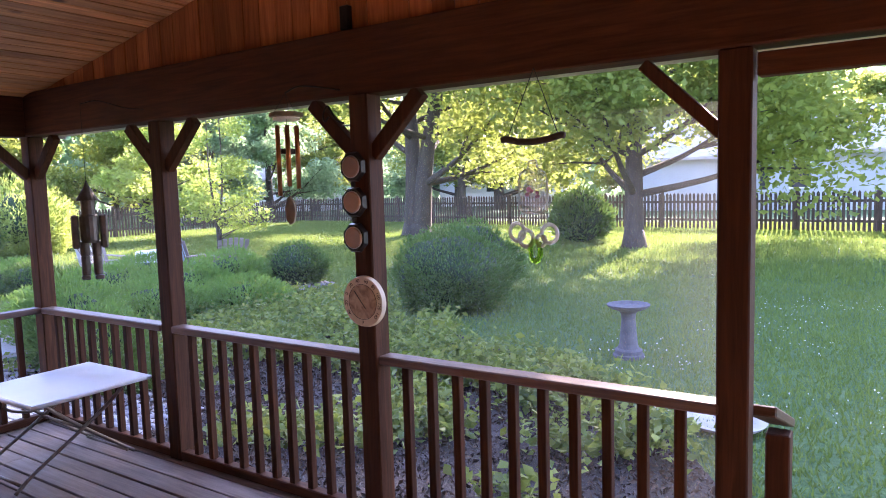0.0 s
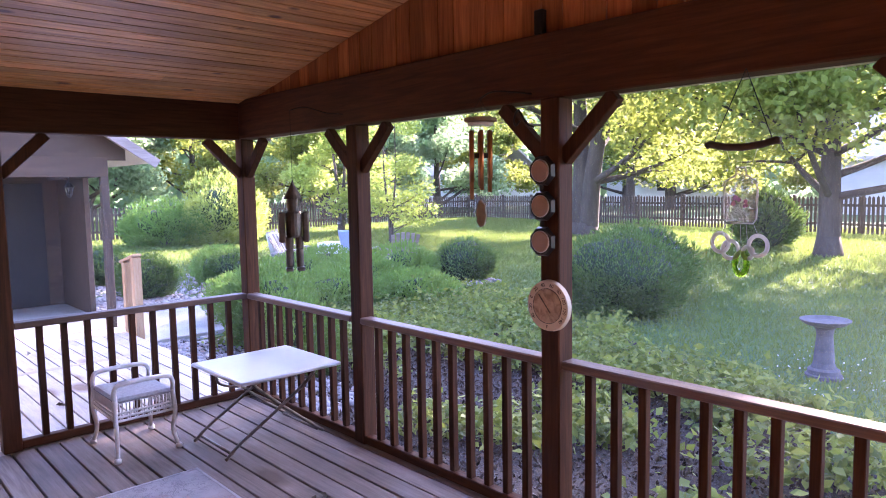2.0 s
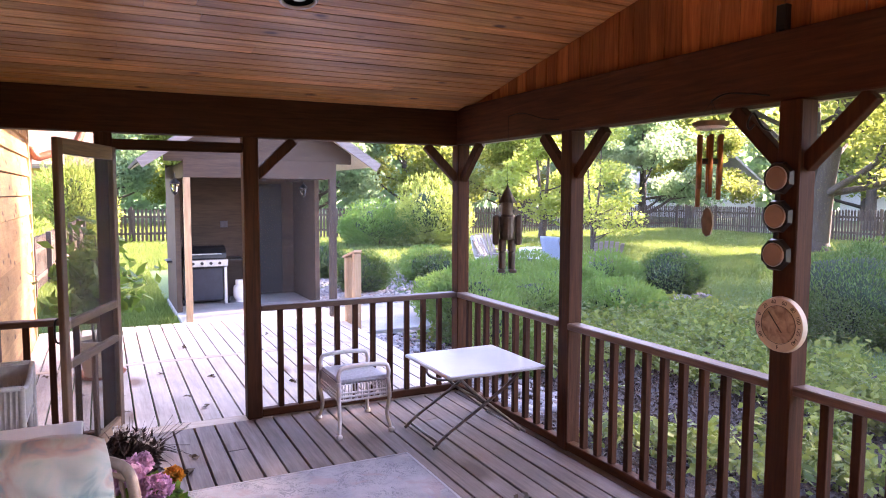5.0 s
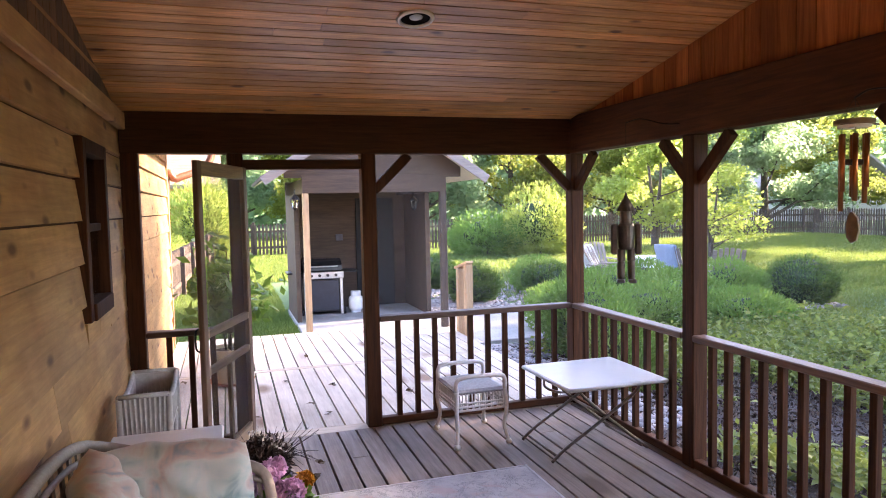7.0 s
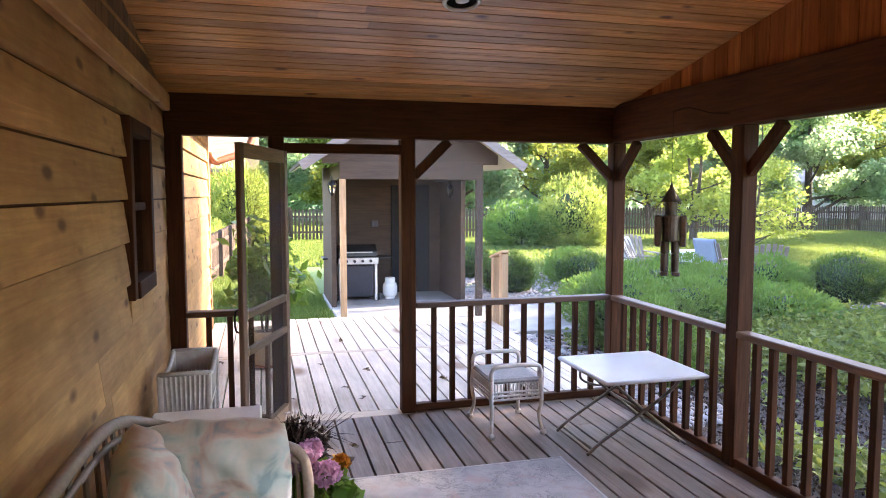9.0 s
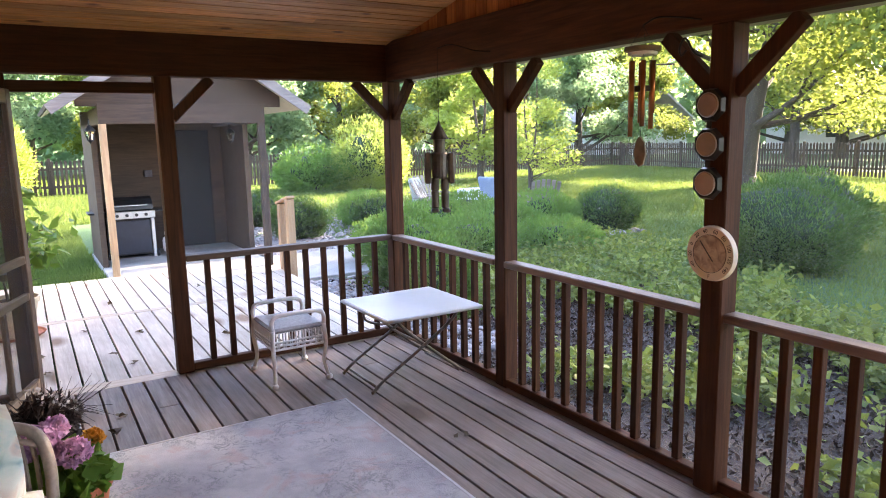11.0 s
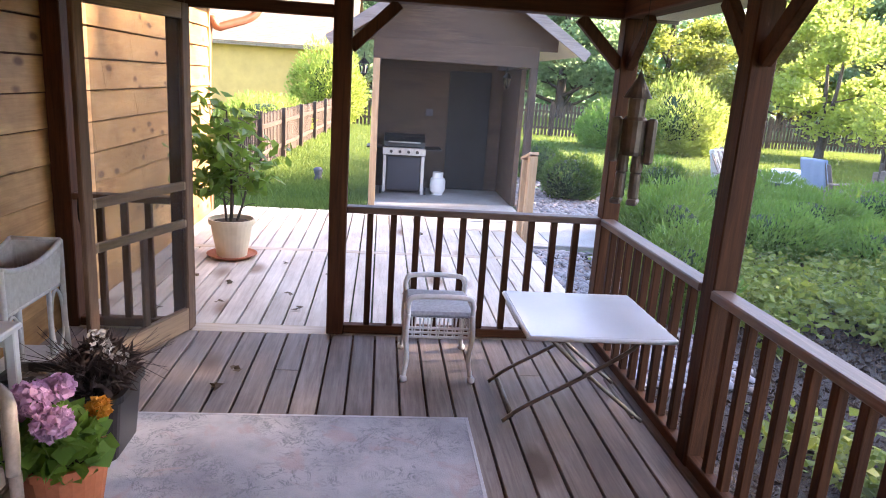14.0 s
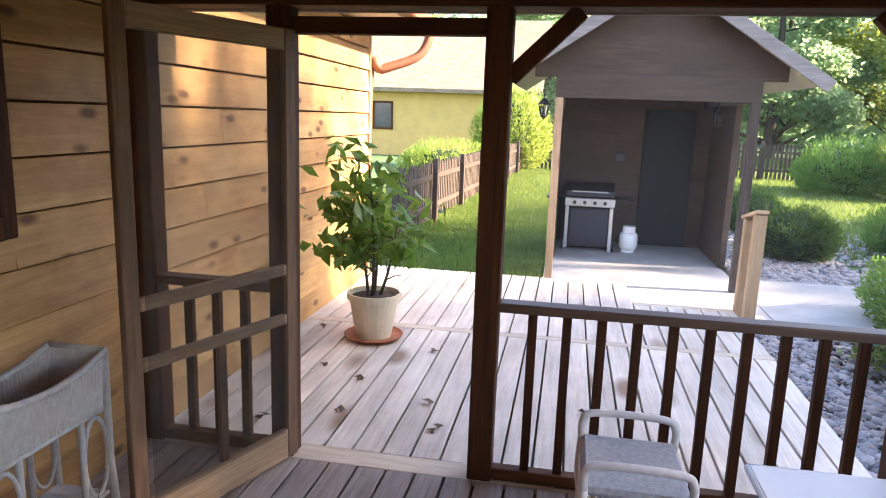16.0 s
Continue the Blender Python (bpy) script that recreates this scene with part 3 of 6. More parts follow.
part("cross_board", boxed((-0.145, Y0, -0.03), (-0.004, 1.70, -0.002), 0.003), M["deck_new_y"], od)
deck_boards(od, -2.08, -0.148, Y0, 1.72, -0.004, 0.1425, "deck_new", (), 7)
part("cross_board", boxed((-2.17, Y0, -0.03), (-2.083, 1.72, -0.004), 0.003), M["deck_new_y"], od)
deck_boards(od, -4.10, -2.173, Y0, 0.865, -0.004, 0.1425, "deck_new", (), 8)
deck_boards(od, -3.30, -2.173, 0.865, 1.72, -0.004, 0.1425, "deck_new", (), 9)
part("cross_board", boxed((-3.40, 0.87, -0.03), (-3.303, 1.72, -0.004), 0.003), M["deck_new_y"], od)
st = thing("deck_step", "pale wooden step down from the deck to the concrete", "step", (0, 0, 0), kind="structure")
deck_boards(st, -3.98, -3.41, 0.872, 1.72, -0.16, 0.1413, "deck_new", (), 10)
for lo, hi in (((-3.98, 0.872, -0.34), (-3.955, 1.72, -0.192)), ((-3.405, 0.872, -0.16), (-3.38, 1.72, -0.032))):
    part("riser", boxed(lo, hi, 0.003), M["deck_new_y"], st)
skirt = bmesh.new()
box(skirt, (-4.09, Y0, -0.38), (-4.06, 0.86, -0.035), 0)
box(skirt, (-4.06, 0.83, -0.38), (-3.42, 0.86, -0.035), 0)
box(skirt, (-3.37, 1.68, -0.38), (-P - 0.01, 1.71, -0.035), 0)
tagged(link("deck_skirt", skirt, M["deck_new_y"]), "pale boards that close the side of the deck", "deck skirt", kind="structure")

# ---------------------------------------------------------------- concrete and gravel
sl = bmesh.new()
box(sl, (-8.4, 0.0, SLAB - 0.15), (-4.11, 2.33, SLAB), 0.01)
tagged(link("patio_slab", sl, M["concrete"]), "pale concrete slab under the shed roof", "patio", kind="structure")
pt = bmesh.new()
box(pt, (-6.25, 2.34, SLAB - 0.15), (-4.12, 4.3, SLAB - 0.012), 0.01)
box(pt, (-4.11, 0.87, SLAB - 0.15), (-3.99, 2.33, SLAB - 0.004), 0.0)
tagged(link("garden_path", pt, M["concrete"]), "pale concrete garden path beside the deck", "path", kind="structure")


# ---------------------------------------------------------------- fences
def picket_fence(a, b, height, step, label, post_every=2.4, seed=1, parts=290):
    """A picket fence from a to b in plan: posts, two rails and pointed pickets."""
    a, b = Vector((*a, 0)), Vector((*b, 0))
    d = b - a
    L = d.length
    t = thing("picket_fence", label, "fence", (a.x, a.y, GROUND), "garden fences", rz=math.degrees(math.atan2(d.y, d.x)))
    rng = random.Random(seed)
    pk = bmesh.new()
    w = step * 0.62
    pr = [(-w / 2, 0.06), (w / 2, 0.06), (w / 2, height - 0.07), (0, height), (-w / 2, height - 0.07)]
    fr = [pk.verts.new((x, -0.011, z)) for x, z in pr]
    bkv = [pk.verts.new((x, 0.011, z)) for x, z in pr]
    pk.faces.new(fr)
    pk.faces.new(bkv[::-1])
    for i in range(5):
        pk.faces.new((fr[i], bkv[i], bkv[(i + 1) % 5], fr[(i + 1) % 5]))
    bmesh.ops.recalc_face_normals(pk, faces=pk.faces[:])
    first = part("picket", pk, M["fence"], t)
    first.matrix_local = pose(step / 2, 0.032, 0)
    n = int(L / step)
    for i in range(1, min(n, parts)):
        o = first.copy()
        scene.collection.objects.link(o)
        o.parent = t
        o.matrix_local = pose(step * (i + 0.5), 0.032, rng.uniform(-0.015, 0.015), 0, rng.uniform(-0.6, 0.6), 0)
    if n > parts:
        rest = bmesh.new()
        for i in range(parts, n):
            x = step * (i + 0.5)
            box(rest, (x - w / 2, 0.021, 0.06), (x + w / 2, 0.043, height - 0.05), 0)
        part("far_pickets", rest, M["fence"], t)["kind"] = "stuff"
    for z in (height * 0.28, height * 0.76):
        part("rail", boxed((0, -0.02, z - 0.045), (L, 0.02, z + 0.045), 0.004), M["fence_x"], t)
    pb = boxed((-0.05, -0.05, 0), (0.05, 0.05, height + 0.05), 0.008)
    p0 = part("fence_post", pb, M["fence"], t)
    p0.matrix_local = pose(0, -0.06, 0)
    k = 1
    while k * post_every < L:
        o = p0.copy()
        scene.collection.objects.link(o)
        o.parent = t
        o.matrix_local = pose(k * post_every, -0.06, rng.uniform(-0.02, 0.02))
        k += 1
    return t


FB = -24.42
picket_fence((FB, 28.8), (FB, -1.6), 1.38, 0.15, "weathered brown picket fence along the back of the lawn")
picket_fence((7.0, 24.9), (FB - 0.1, 28.9), 1.40, 0.15, "weathered brown picket fence before the neighbouring houses")
picket_fence((-7.2, -2.35), (FB, -1.5), 1.12, 0.15, "weathered brown picket fence beside the house")

# ---------------------------------------------------------------- shed with open front
M["shed_roof"] = wood("dark brown shingles", (0.05, 0.04, 0.035), (0.13, 0.105, 0.09), 0, 0.9, 0.9, 1.1)
M["shed_door"] = plain("dark grey shed door paint", (0.03, 0.031, 0.033), 0.75, 0, 0.15, 5, 0.1, 0.2)
SX0, SX1, SYa, SYb = -8.25, -5.35, 0.02, 2.24
sh = thing("garden_shed", "brown wooden garden shed with an open gabled front", "shed", (0, 0, 0))


def slab_box(nm, lo, hi, mt, parent, lab=""):
    return part(nm, boxed(lo, hi, 0.004), M[mt], parent, lab)


slab_box("back_wall", (SX0 - 0.1, SYa, SLAB), (SX0, SYb + 0.35, 2.1), "shed_wall", sh)
slab_box("side_wall", (SX0, SYb + 0.05, SLAB), (-6.75, SYb + 0.13, 2.05), "shed_wall", sh)
slab_box("side_wall", (SX0, SYa, SLAB), (-6.75, SYa + 0.08, 2.05), "shed_wall", sh)
slab_box("post", (SX1 - 0.09, SYa, SLAB), (SX1, SYa + 0.09, 1.83), "pine", sh, "fresh pine post")
slab_box("post", (SX1 - 0.10, SYb - 0.10, SLAB), (SX1, SYb, 1.83), "fence", sh, "grey weathered post")
slab_box("header", (SX1 - 0.12, SYa - 0.0, 1.83), (SX1, SYb, 2.10), "shed_wall", sh)
slab_box("side_header", (SX0, SYa, 1.83), (SX1 - 0.12, SYa + 0.09, 2.05), "shed_wall", sh)
slab_box("side_header", (SX0, SYb - 0.09, 1.83), (SX1 - 0.12, SYb, 2.05), "shed_wall", sh)
dr = slab_box("door", (SX0 + 0.005, 1.32, SLAB + 0.01), (SX0 + 0.045, 2.06, 1.78), "shed_door", sh, "dark grey shed door")
slab_box("outlet_box", (SX0 + 0.001, 0.93, 0.98), (SX0 + 0.04, 1.06, 1.10), "bath", sh, "small grey outlet box")
MID = (SYa + SYb) / 2
PITCH = 0.66
EAV = 0.58
RID = 3.05
gb = bmesh.new()
vs = [gb.verts.new((x, y, z)) for x in (SX1 - 0.10, SX1 - 0.02) for y, z in ((SYa - 0.25, 2.06), (SYb + 0.25, 2.06), (SYb + 0.25, RID - PITCH * (SYb + 0.25 - MID) + 0.06), (MID, RID + 0.06), (SYa - 0.25, RID - PITCH * (SYb + 0.25 - MID) + 0.06))]
gb.faces.new(vs[:5][::-1])
gb.faces.new(vs[5:])
for i in range(5):
    gb.faces.new((vs[i], vs[(i + 1) % 5], vs[5 + (i + 1) % 5], vs[5 + i]))
bmesh.ops.recalc_face_normals(gb, faces=gb.faces[:])
part("gable_panel", gb, M["shed_wall"], sh)
for s in (-1, 1):
    ang = math.atan(PITCH)
    LL = (SYb - MID + EAV) / math.cos(ang)
    m = Matrix.Translation(((SX0 + SX1) / 2, MID, RID + 0.09)) @ Matrix.Rotation(-s * ang, 4, "X")
    bm = bmesh.new()
    lo = (SX0 - SX1) / 2 - 0.3
    box(bm, (lo, 0 if s > 0 else -LL, 0.0), (-lo, LL if s > 0 else 0, 0.05), 0.004, m)
    part("roof_slope", bm, M["shed_roof"], sh, "dark shingles")
    bm = bmesh.new()
    box(bm, (-lo - 0.002, 0 if s > 0 else -LL - 0.01, -0.09), (-lo + 0.03, LL + 0.01 if s > 0 else 0, 0.045), 0.004, m)
    part("barge_board", bm, M["fascia"], sh, "grey weathered barge board")
    bm = bmesh.new()
    box(bm, (lo + 0.02, LL - 0.80 if s > 0 else 0.02 - LL, -0.022), (-lo - 0.004, LL - 0.02 if s > 0 else 0.80 - LL, -0.006), 0, m)
    part("eave_soffit", bm, M["soffit"], sh, "cream soffit")

# ---------------------------------------------------------------- trees
def tree(name, label, at, height, trunk_r, crown, leaf, n, size, seed, forks=2, clear=0.3, lean=(0, 0), category="tree", limbs=9):
    """Tapered trunk, limbs that fork, and many leaf clumps with gaps between them."""
    rng = np.random.default_rng(seed)
    rnd = random.Random(seed)
    t = thing(name, label, category, at)
    bm = bmesh.new()
    H = height
    tips = []
    stems = []
    for f in range(forks):
        dx = (f - (forks - 1) / 2) * 0.34 + lean[0]
        stems.append([Vector((f * trunk_r * 0.9 - (forks - 1) * trunk_r * 0.45, 0, 0)), Vector((dx * H * 0.12, lean[1] * H * 0.1, H * 0.2)), Vector((dx * H * 0.36, lean[1] * H * 0.3, H * 0.48)), Vector((dx * H * 0.6, lean[1] * H * 0.5 + rnd.uniform(-0.3, 0.3), H * 0.86))])
    for s in stems:
        pts = curve_pts(s, 6)
        pts[0] = pts[0] - Vector((0, 0, 0.05))
        tube(bm, pts, trunk_r, 10, r_end=trunk_r * 0.22)
        base = [s[0] + Vector((0, 0, -0.05)), s[0] + Vector((0, 0, 0.12)), s[0] + Vector((0, 0, 0.55))]
        tube(bm, base, trunk_r * 1.5, 10, r_end=trunk_r * 0.95)
        for j in range(limbs):
            u = clear + (0.95 - clear) * (j + rnd.random()) / limbs
            p = pts[min(len(pts) - 1, int(u * (len(pts) - 1)))]
            az = j * 2.4 + rnd.uniform(-0.5, 0.5)
            reach = crown * (1.05 - 0.55 * u) * rnd.uniform(0.7, 1.1)
            e = p + Vector((math.cos(az) * reach, math.sin(az) * reach, reach * rnd.uniform(0.25, 0.7)))
            mid = p.lerp(e, 0.5) + Vector((0, 0, -reach * 0.06))
            r0 = trunk_r * 0.42 * (1.1 - u)
            tube(bm, curve_pts([p, mid, e], 4), r0, 6, r_end=r0 * 0.25)
            tips += [e, p.lerp(e, 0.65) + Vector((0, 0, 0.25))]
            for q in range(2):
                az2 = az + rnd.choice((-1, 1)) * rnd.uniform(0.4, 0.9)
                e2 = mid + Vector((math.cos(az2), math.sin(az2), rnd.uniform(0.0, 0.6))) * reach * 0.5
                tube(bm, [mid, mid.lerp(e2, 0.5) + Vector((0, 0, 0.05)), e2], r0 * 0.5, 5, r_end=r0 * 0.12)
                tips.append(e2)
        tips.append(pts[-1])
    part("trunk", bm, M["bark"], t, smooth=True)
    per = max(20, n // len(tips))
    pts = []
    for e in tips:
        r = crown * rnd.uniform(0.20, 0.36)
        d = rng.normal(size=(per, 3))
        d /= np.linalg.norm(d, axis=1)[:, None]
        pts.append(np.array(e) + d * (rng.random(per) ** 0.5)[:, None] * np.array((r, r, r * 0.62)))
    pts = np.concatenate(pts)
    me = leaf_mesh("crown", pts, size * (0.6 + 0.8 * rng.random(len(pts))), rng, 0.6, 0.25)
    me.materials.append(M[leaf])
    cr = new("crown", me)
    cr.parent = t
    return t


def bush(name, label, at, radii, leaf, n, size, seed, category="bush", lumps=1):
    rng = np.random.default_rng(seed)
    rnd = random.Random(seed)
    t = thing(name, label, category, at)
    pts = [lump(rng, n // lumps, (0, 0, radii[2] * 0.8), radii, 0.72, 0.02)]
    for k in range(lumps - 1):
        az = k * 2.1 + rnd.uniform(0, 1)
        pts.append(lump(rng, n // lumps, (math.cos(az) * radii[0] * 0.45, math.sin(az) * radii[1] * 0.45, radii[2] * rnd.uniform(0.5, 0.9)), [q * rnd.uniform(0.5, 0.72) for q in radii], 0.6, 0.02))
    pts = np.concatenate(pts)
    out = (pts - np.array((0, 0, radii[2] * 0.5))) / np.array(radii)
    out = out / np.linalg.norm(out, axis=1)[:, None] + np.array((0, 0, 0.45))
    me = leaf_mesh("foliage", pts, size * 1.7 * (0.6 + 0.8 * rng.random(len(pts))), rng, 0.24, 0.0, out)
    me.materials.append(M[leaf])
    o = new("foliage", me)
    o.parent = t
    bm = bmesh.new()
    for k in range(5):
        az = k * 1.26
        tube(bm, [(0.05 * math.cos(az), 0.05 * math.sin(az), -0.03), (radii[0] * 0.3 * math.cos(az), radii[1] * 0.3 * math.sin(az), radii[2] * 0.5), (radii[0] * 0.55 * math.cos(az), radii[1] * 0.55 * math.sin(az), radii[2] * 1.1)], 0.02, 5, r_end=0.006)
    part("stems", bm, M["bark"], t)
    # added solid dark blob: blocks see-through and stands in for shade among leaves
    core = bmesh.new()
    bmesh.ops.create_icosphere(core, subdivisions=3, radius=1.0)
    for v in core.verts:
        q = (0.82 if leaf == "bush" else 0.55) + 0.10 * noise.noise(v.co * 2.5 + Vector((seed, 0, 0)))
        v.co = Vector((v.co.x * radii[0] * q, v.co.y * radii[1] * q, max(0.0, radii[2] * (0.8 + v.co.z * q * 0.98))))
    part("inner_core", core, M["bush_core"], t, "dark solid core that stands in for inner shade", smooth=True)
    return t


G = GROUND
tree("maple_tree", "large maple with a straight grey trunk on the lawn", (-1.13, 18.3, G), 16.0, 0.29, 5.9, "leaf", 88000, 0.18, 21, forks=1, clear=0.16, limbs=30)
tree("maple_tree", "large old tree with a forked grey trunk on the lawn", (-10.54, 20.91, G), 15.5, 0.40, 5.6, "leaf", 32000, 0.18, 22, forks=2, clear=0.24, lean=(0.12, 0), limbs=12)
bush("evergreen_bush", "large round clipped evergreen bush on the lawn", (-0.86, 8.16, G), (0.95, 0.95, 0.74), "bush", 40000, 0.042, 31, lumps=4)
bush("evergreen_bush", "dense dark spreading pine bush under the maple", (-3.42, 19.92, G), (1.02, 1.02, 1.0), "bush", 8000, 0.11, 33, lumps=4)
bush("golden_shrub", "tall golden green shrub at the back of the lawn", (-18.9, 10.32, G), (1.5, 1.5, 1.55), "leaf_yellow", 16000, 0.085, 34, lumps=5)
for i, (bx, by, r, h, lf) in enumerate(((-8.1, 3.65, 0.58, 0.46, "bush"), (-10.7, 3.6, 0.6, 0.46, "bush"), (-9.24, 5.63, 0.65, 0.45, "bush_light"), (-5.19, 9.13, 0.68, 0.52, "bush"), (-5.83, 7.93, 0.75, 0.5, "bush_light"), (-4.6, 3.9, 0.7, 0.44, "bush_light"), (-6.48, 5.91, 0.8, 0.44, "bush_light"), (-7.3, 7.1, 0.7, 0.46, "bush_light"))):
    bush("garden_bush", "rounded green garden bush in the planting bed", (bx, by, G), (r, r, h), lf, 13000, 0.045, 40 + i, lumps=3)

# ================================================================ things on the porch
def cloth(name, stops, scale, rough=0.9, weave=220, distort=1.2):
    m, nt, b = base_mat(name)
    n = noise_tex(nt, coords(nt), scale, 3, 0.5, distort)
    nt.links.new(ramp(nt, n, stops), b.inputs["Base Color"])
    b.inputs["Roughness"].default_value = rough
    bump(nt, b, noise_tex(nt, coords(nt), weave, 2), 0.25, 0.002)
    return m


def rug_mat():
    m, nt, b = base_mat("faded floral rug")
    v = coords(nt, spread=False)
    field = ramp(nt, noise_tex(nt, v, 2.2, 5, 0.65), [(0.32, (0.30, 0.29, 0.32)), (0.5, (0.42, 0.41, 0.43)), (0.68, (0.54, 0.52, 0.53))])
    patch = ramp(nt, noise_tex(nt, v, 2.6, 3, 0.55), [(0.42, (0, 0, 0)), (0.55, (1, 1, 1))])
    c = field
    for scale, lo, colour in ((7.0, 0.53, (0.17, 0.185, 0.20)), (12.0, 0.57, (0.22, 0.23, 0.23))):
        sprig = noise_tex(nt, v, scale, 4, 0.8, 2.6)
        line = ramp(nt, sprig, [(lo, (0, 0, 0)), (lo + 0.03, (0.9, 0.9, 0.9)), (lo + 0.075, (0, 0, 0))])
        c = mix(nt, mix(nt, 1.0, line, patch, "MULTIPLY"), c, colour)
    rose = ramp(nt, noise_tex(nt, v, 4.3, 3, 0.6, 1.0), [(0.58, (0, 0, 0)), (0.68, (0.55, 0.55, 0.55))])
    c = mix(nt, rose, c, (0.46, 0.33, 0.31))
    nt.links.new(c, b.inputs["Base Color"])
    b.inputs["Roughness"].default_value = 0.95
    bump(nt, b, noise_tex(nt, v, 160, 2), 0.5, 0.003)
    return m


def woven(name, color, scale=90):
    """Painted wicker: crossed strands as relief."""
    m, nt, b = base_mat(name)
    v = coords(nt, spread=False)
    w1 = nt.nodes.new("ShaderNodeTexWave")
    w1.bands_direction = "X"
    w1.inputs["Scale"].default_value = scale
    w2 = nt.nodes.new("ShaderNodeTexWave")
    w2.bands_direction = "Y"
    w2.inputs["Scale"].default_value = scale
    w3 = nt.nodes.new("ShaderNodeTexWave")
    w3.bands_direction = "Z"
    w3.inputs["Scale"].default_value = scale
    for w in (w1, w2, w3):
        nt.links.new(v, w.inputs["Vector"])
        w.inputs["Distortion"].default_value = 0.6
    a = nt.nodes.new("ShaderNodeMath")
    a.operation = "MAXIMUM"
    nt.links.new(w1.outputs["Fac"], a.inputs[0])
    nt.links.new(w2.outputs["Fac"], a.inputs[1])
    a2 = nt.nodes.new("ShaderNodeMath")
    a2.operation = "MULTIPLY"
    nt.links.new(a.outputs[0], a2.inputs[0])
    nt.links.new(w3.outputs["Fac"], a2.inputs[1])
    dirt = noise_tex(nt, v, 14, 4)
    c = ramp(nt, dirt, [(0.3, tuple(x * 0.82 for x in color)), (0.7, color)])
    nt.links.new(c, b.inputs["Base Color"])
    b.inputs["Roughness"].default_value = 0.5
    bump(nt, b, a2.outputs[0], 0.8, 0.004)
    return m


M["rug"] = rug_mat()
M["wicker"] = woven("white painted wicker weave", (0.66, 0.665, 0.68))
M["cushion"] = cloth("pastel floral cushion fabric", [(0.30, (0.28, 0.42, 0.45)), (0.40, (0.50, 0.62, 0.60)), (0.52, (0.66, 0.68, 0.65)), (0.62, (0.62, 0.52, 0.49)), (0.70, (0.34, 0.42, 0.48))], 7.0, distort=0.8)
M["seat_cloth"] = plain("white seat fabric", (0.70, 0.70, 0.69), 0.9, 0, 0.06, 6, 0.15)
M["old_wood"] = plain("dark weathered wood", (0.055, 0.035, 0.025), 0.7, 0, 0.35, 25, 0.5)
M["rust_tin"] = plain("dull rusted tin", (0.105, 0.088, 0.075), 0.5, 0.6, 0.4, 14, 0.3)
M["copper"] = plain("polished copper tube", (0.42, 0.16, 0.06), 0.3, 1.0, 0.3, 10, 0.05)
M["copper_face"] = plain("coppery reflecting disc", (0.36, 0.25, 0.19), 0.38, 0.35, 0.2, 6, 0.03)
M["dial"] = plain("aged cream dial", (0.70, 0.62, 0.47), 0.5, 0, 0.12, 18, 0.03)
M["dial_mid"] = cloth("faded picture on the dial", [(0.35, (0.30, 0.20, 0.13)), (0.5, (0.46, 0.34, 0.23)), (0.65, (0.58, 0.45, 0.30))], 26, 0.5, 60)
M["ink"] = plain("black ink", (0.02, 0.018, 0.015), 0.6, 0, 0.1, 10, 0)
M["clay"] = plain("terracotta clay", (0.36, 0.12, 0.055), 0.8, 0, 0.2, 15, 0.2)
M["cream_pot"] = plain("cream plastic pot", (0.58, 0.50, 0.36), 0.55, 0, 0.1, 6, 0.05)
M["soil"] = plain("dark potting soil", (0.05, 0.032, 0.022), 0.95, 0, 0.5, 60, 0.8)
M["pot_leaf"] = leafy("glossy citrus leaf", (0.03, 0.085, 0.016), (0.10, 0.20, 0.035), (0.28, 0.46, 0.07), 0.3, 0.3)
M["pink"] = leafy("pink petal", (0.50, 0.32, 0.58), (0.72, 0.50, 0.76), (0.6, 0.3, 0.5), 0.3)
M["orange"] = leafy("orange petal", (0.42, 0.20, 0.03), (0.58, 0.33, 0.06), (0.6, 0.25, 0.02), 0.3)
M["glint_speck"] = leafy("white glint speck", (0.60, 0.60, 0.68), (0.80, 0.80, 0.85), (0.6, 0.6, 0.65), 0.2)
M["dead_leaf"] = leafy("pale dead leaf", (0.10, 0.085, 0.075), (0.30, 0.27, 0.25), (0.15, 0.12, 0.1), 0.1)
M["dusty"] = leafy("dusty white glint speck", (0.34, 0.34, 0.38), (0.56, 0.56, 0.60), (0.4, 0.4, 0.42), 0.2)
M["dark_blade"] = leafy("dark purple grass blade", (0.022, 0.016, 0.018), (0.07, 0.05, 0.05), (0.05, 0.03, 0.03), 0.15)
M["stone_wood"] = plain("carved stone and wood pendant", (0.20, 0.15, 0.09), 0.6, 0, 0.35, 20, 0.3)


def glass_mat(name, color, rough=0.05):
    m, nt, b = base_mat(name)
    b.inputs["Base Color"].default_value = (*color, 1)
    b.inputs["Roughness"].default_value = rough
    b.inputs["Transmission Weight"].default_value = 1.0
    b.inputs["IOR"].default_value = 1.35
    return m


M["glass"] = glass_mat("clear bottle glass", (0.92, 0.96, 0.94))
M["green_glass"] = glass_mat("green glass", (0.35, 0.62, 0.05))
M["frosted"] = leafy("frosted white ring glass", (0.60, 0.63, 0.63), (0.66, 0.69, 0.69), (0.68, 0.72, 0.72), 0.5, 0.25)
M["pane"] = glass_mat("window pane", (0.9, 0.95, 0.95), 0.02)
M["pane"].node_tree.nodes["Principled BSDF"].inputs["IOR"].default_value = 1.45
M["room"] = plain("dark room behind the window", (0.05, 0.05, 0.05), 0.8, 0, 0.2, 4, 0)

# window in the house wall
wd = thing("window_1", "narrow dark framed sash window in the cedar wall", "window", (0, 0, 0), kind="structure")
x0, x1, z0, z1 = WIN
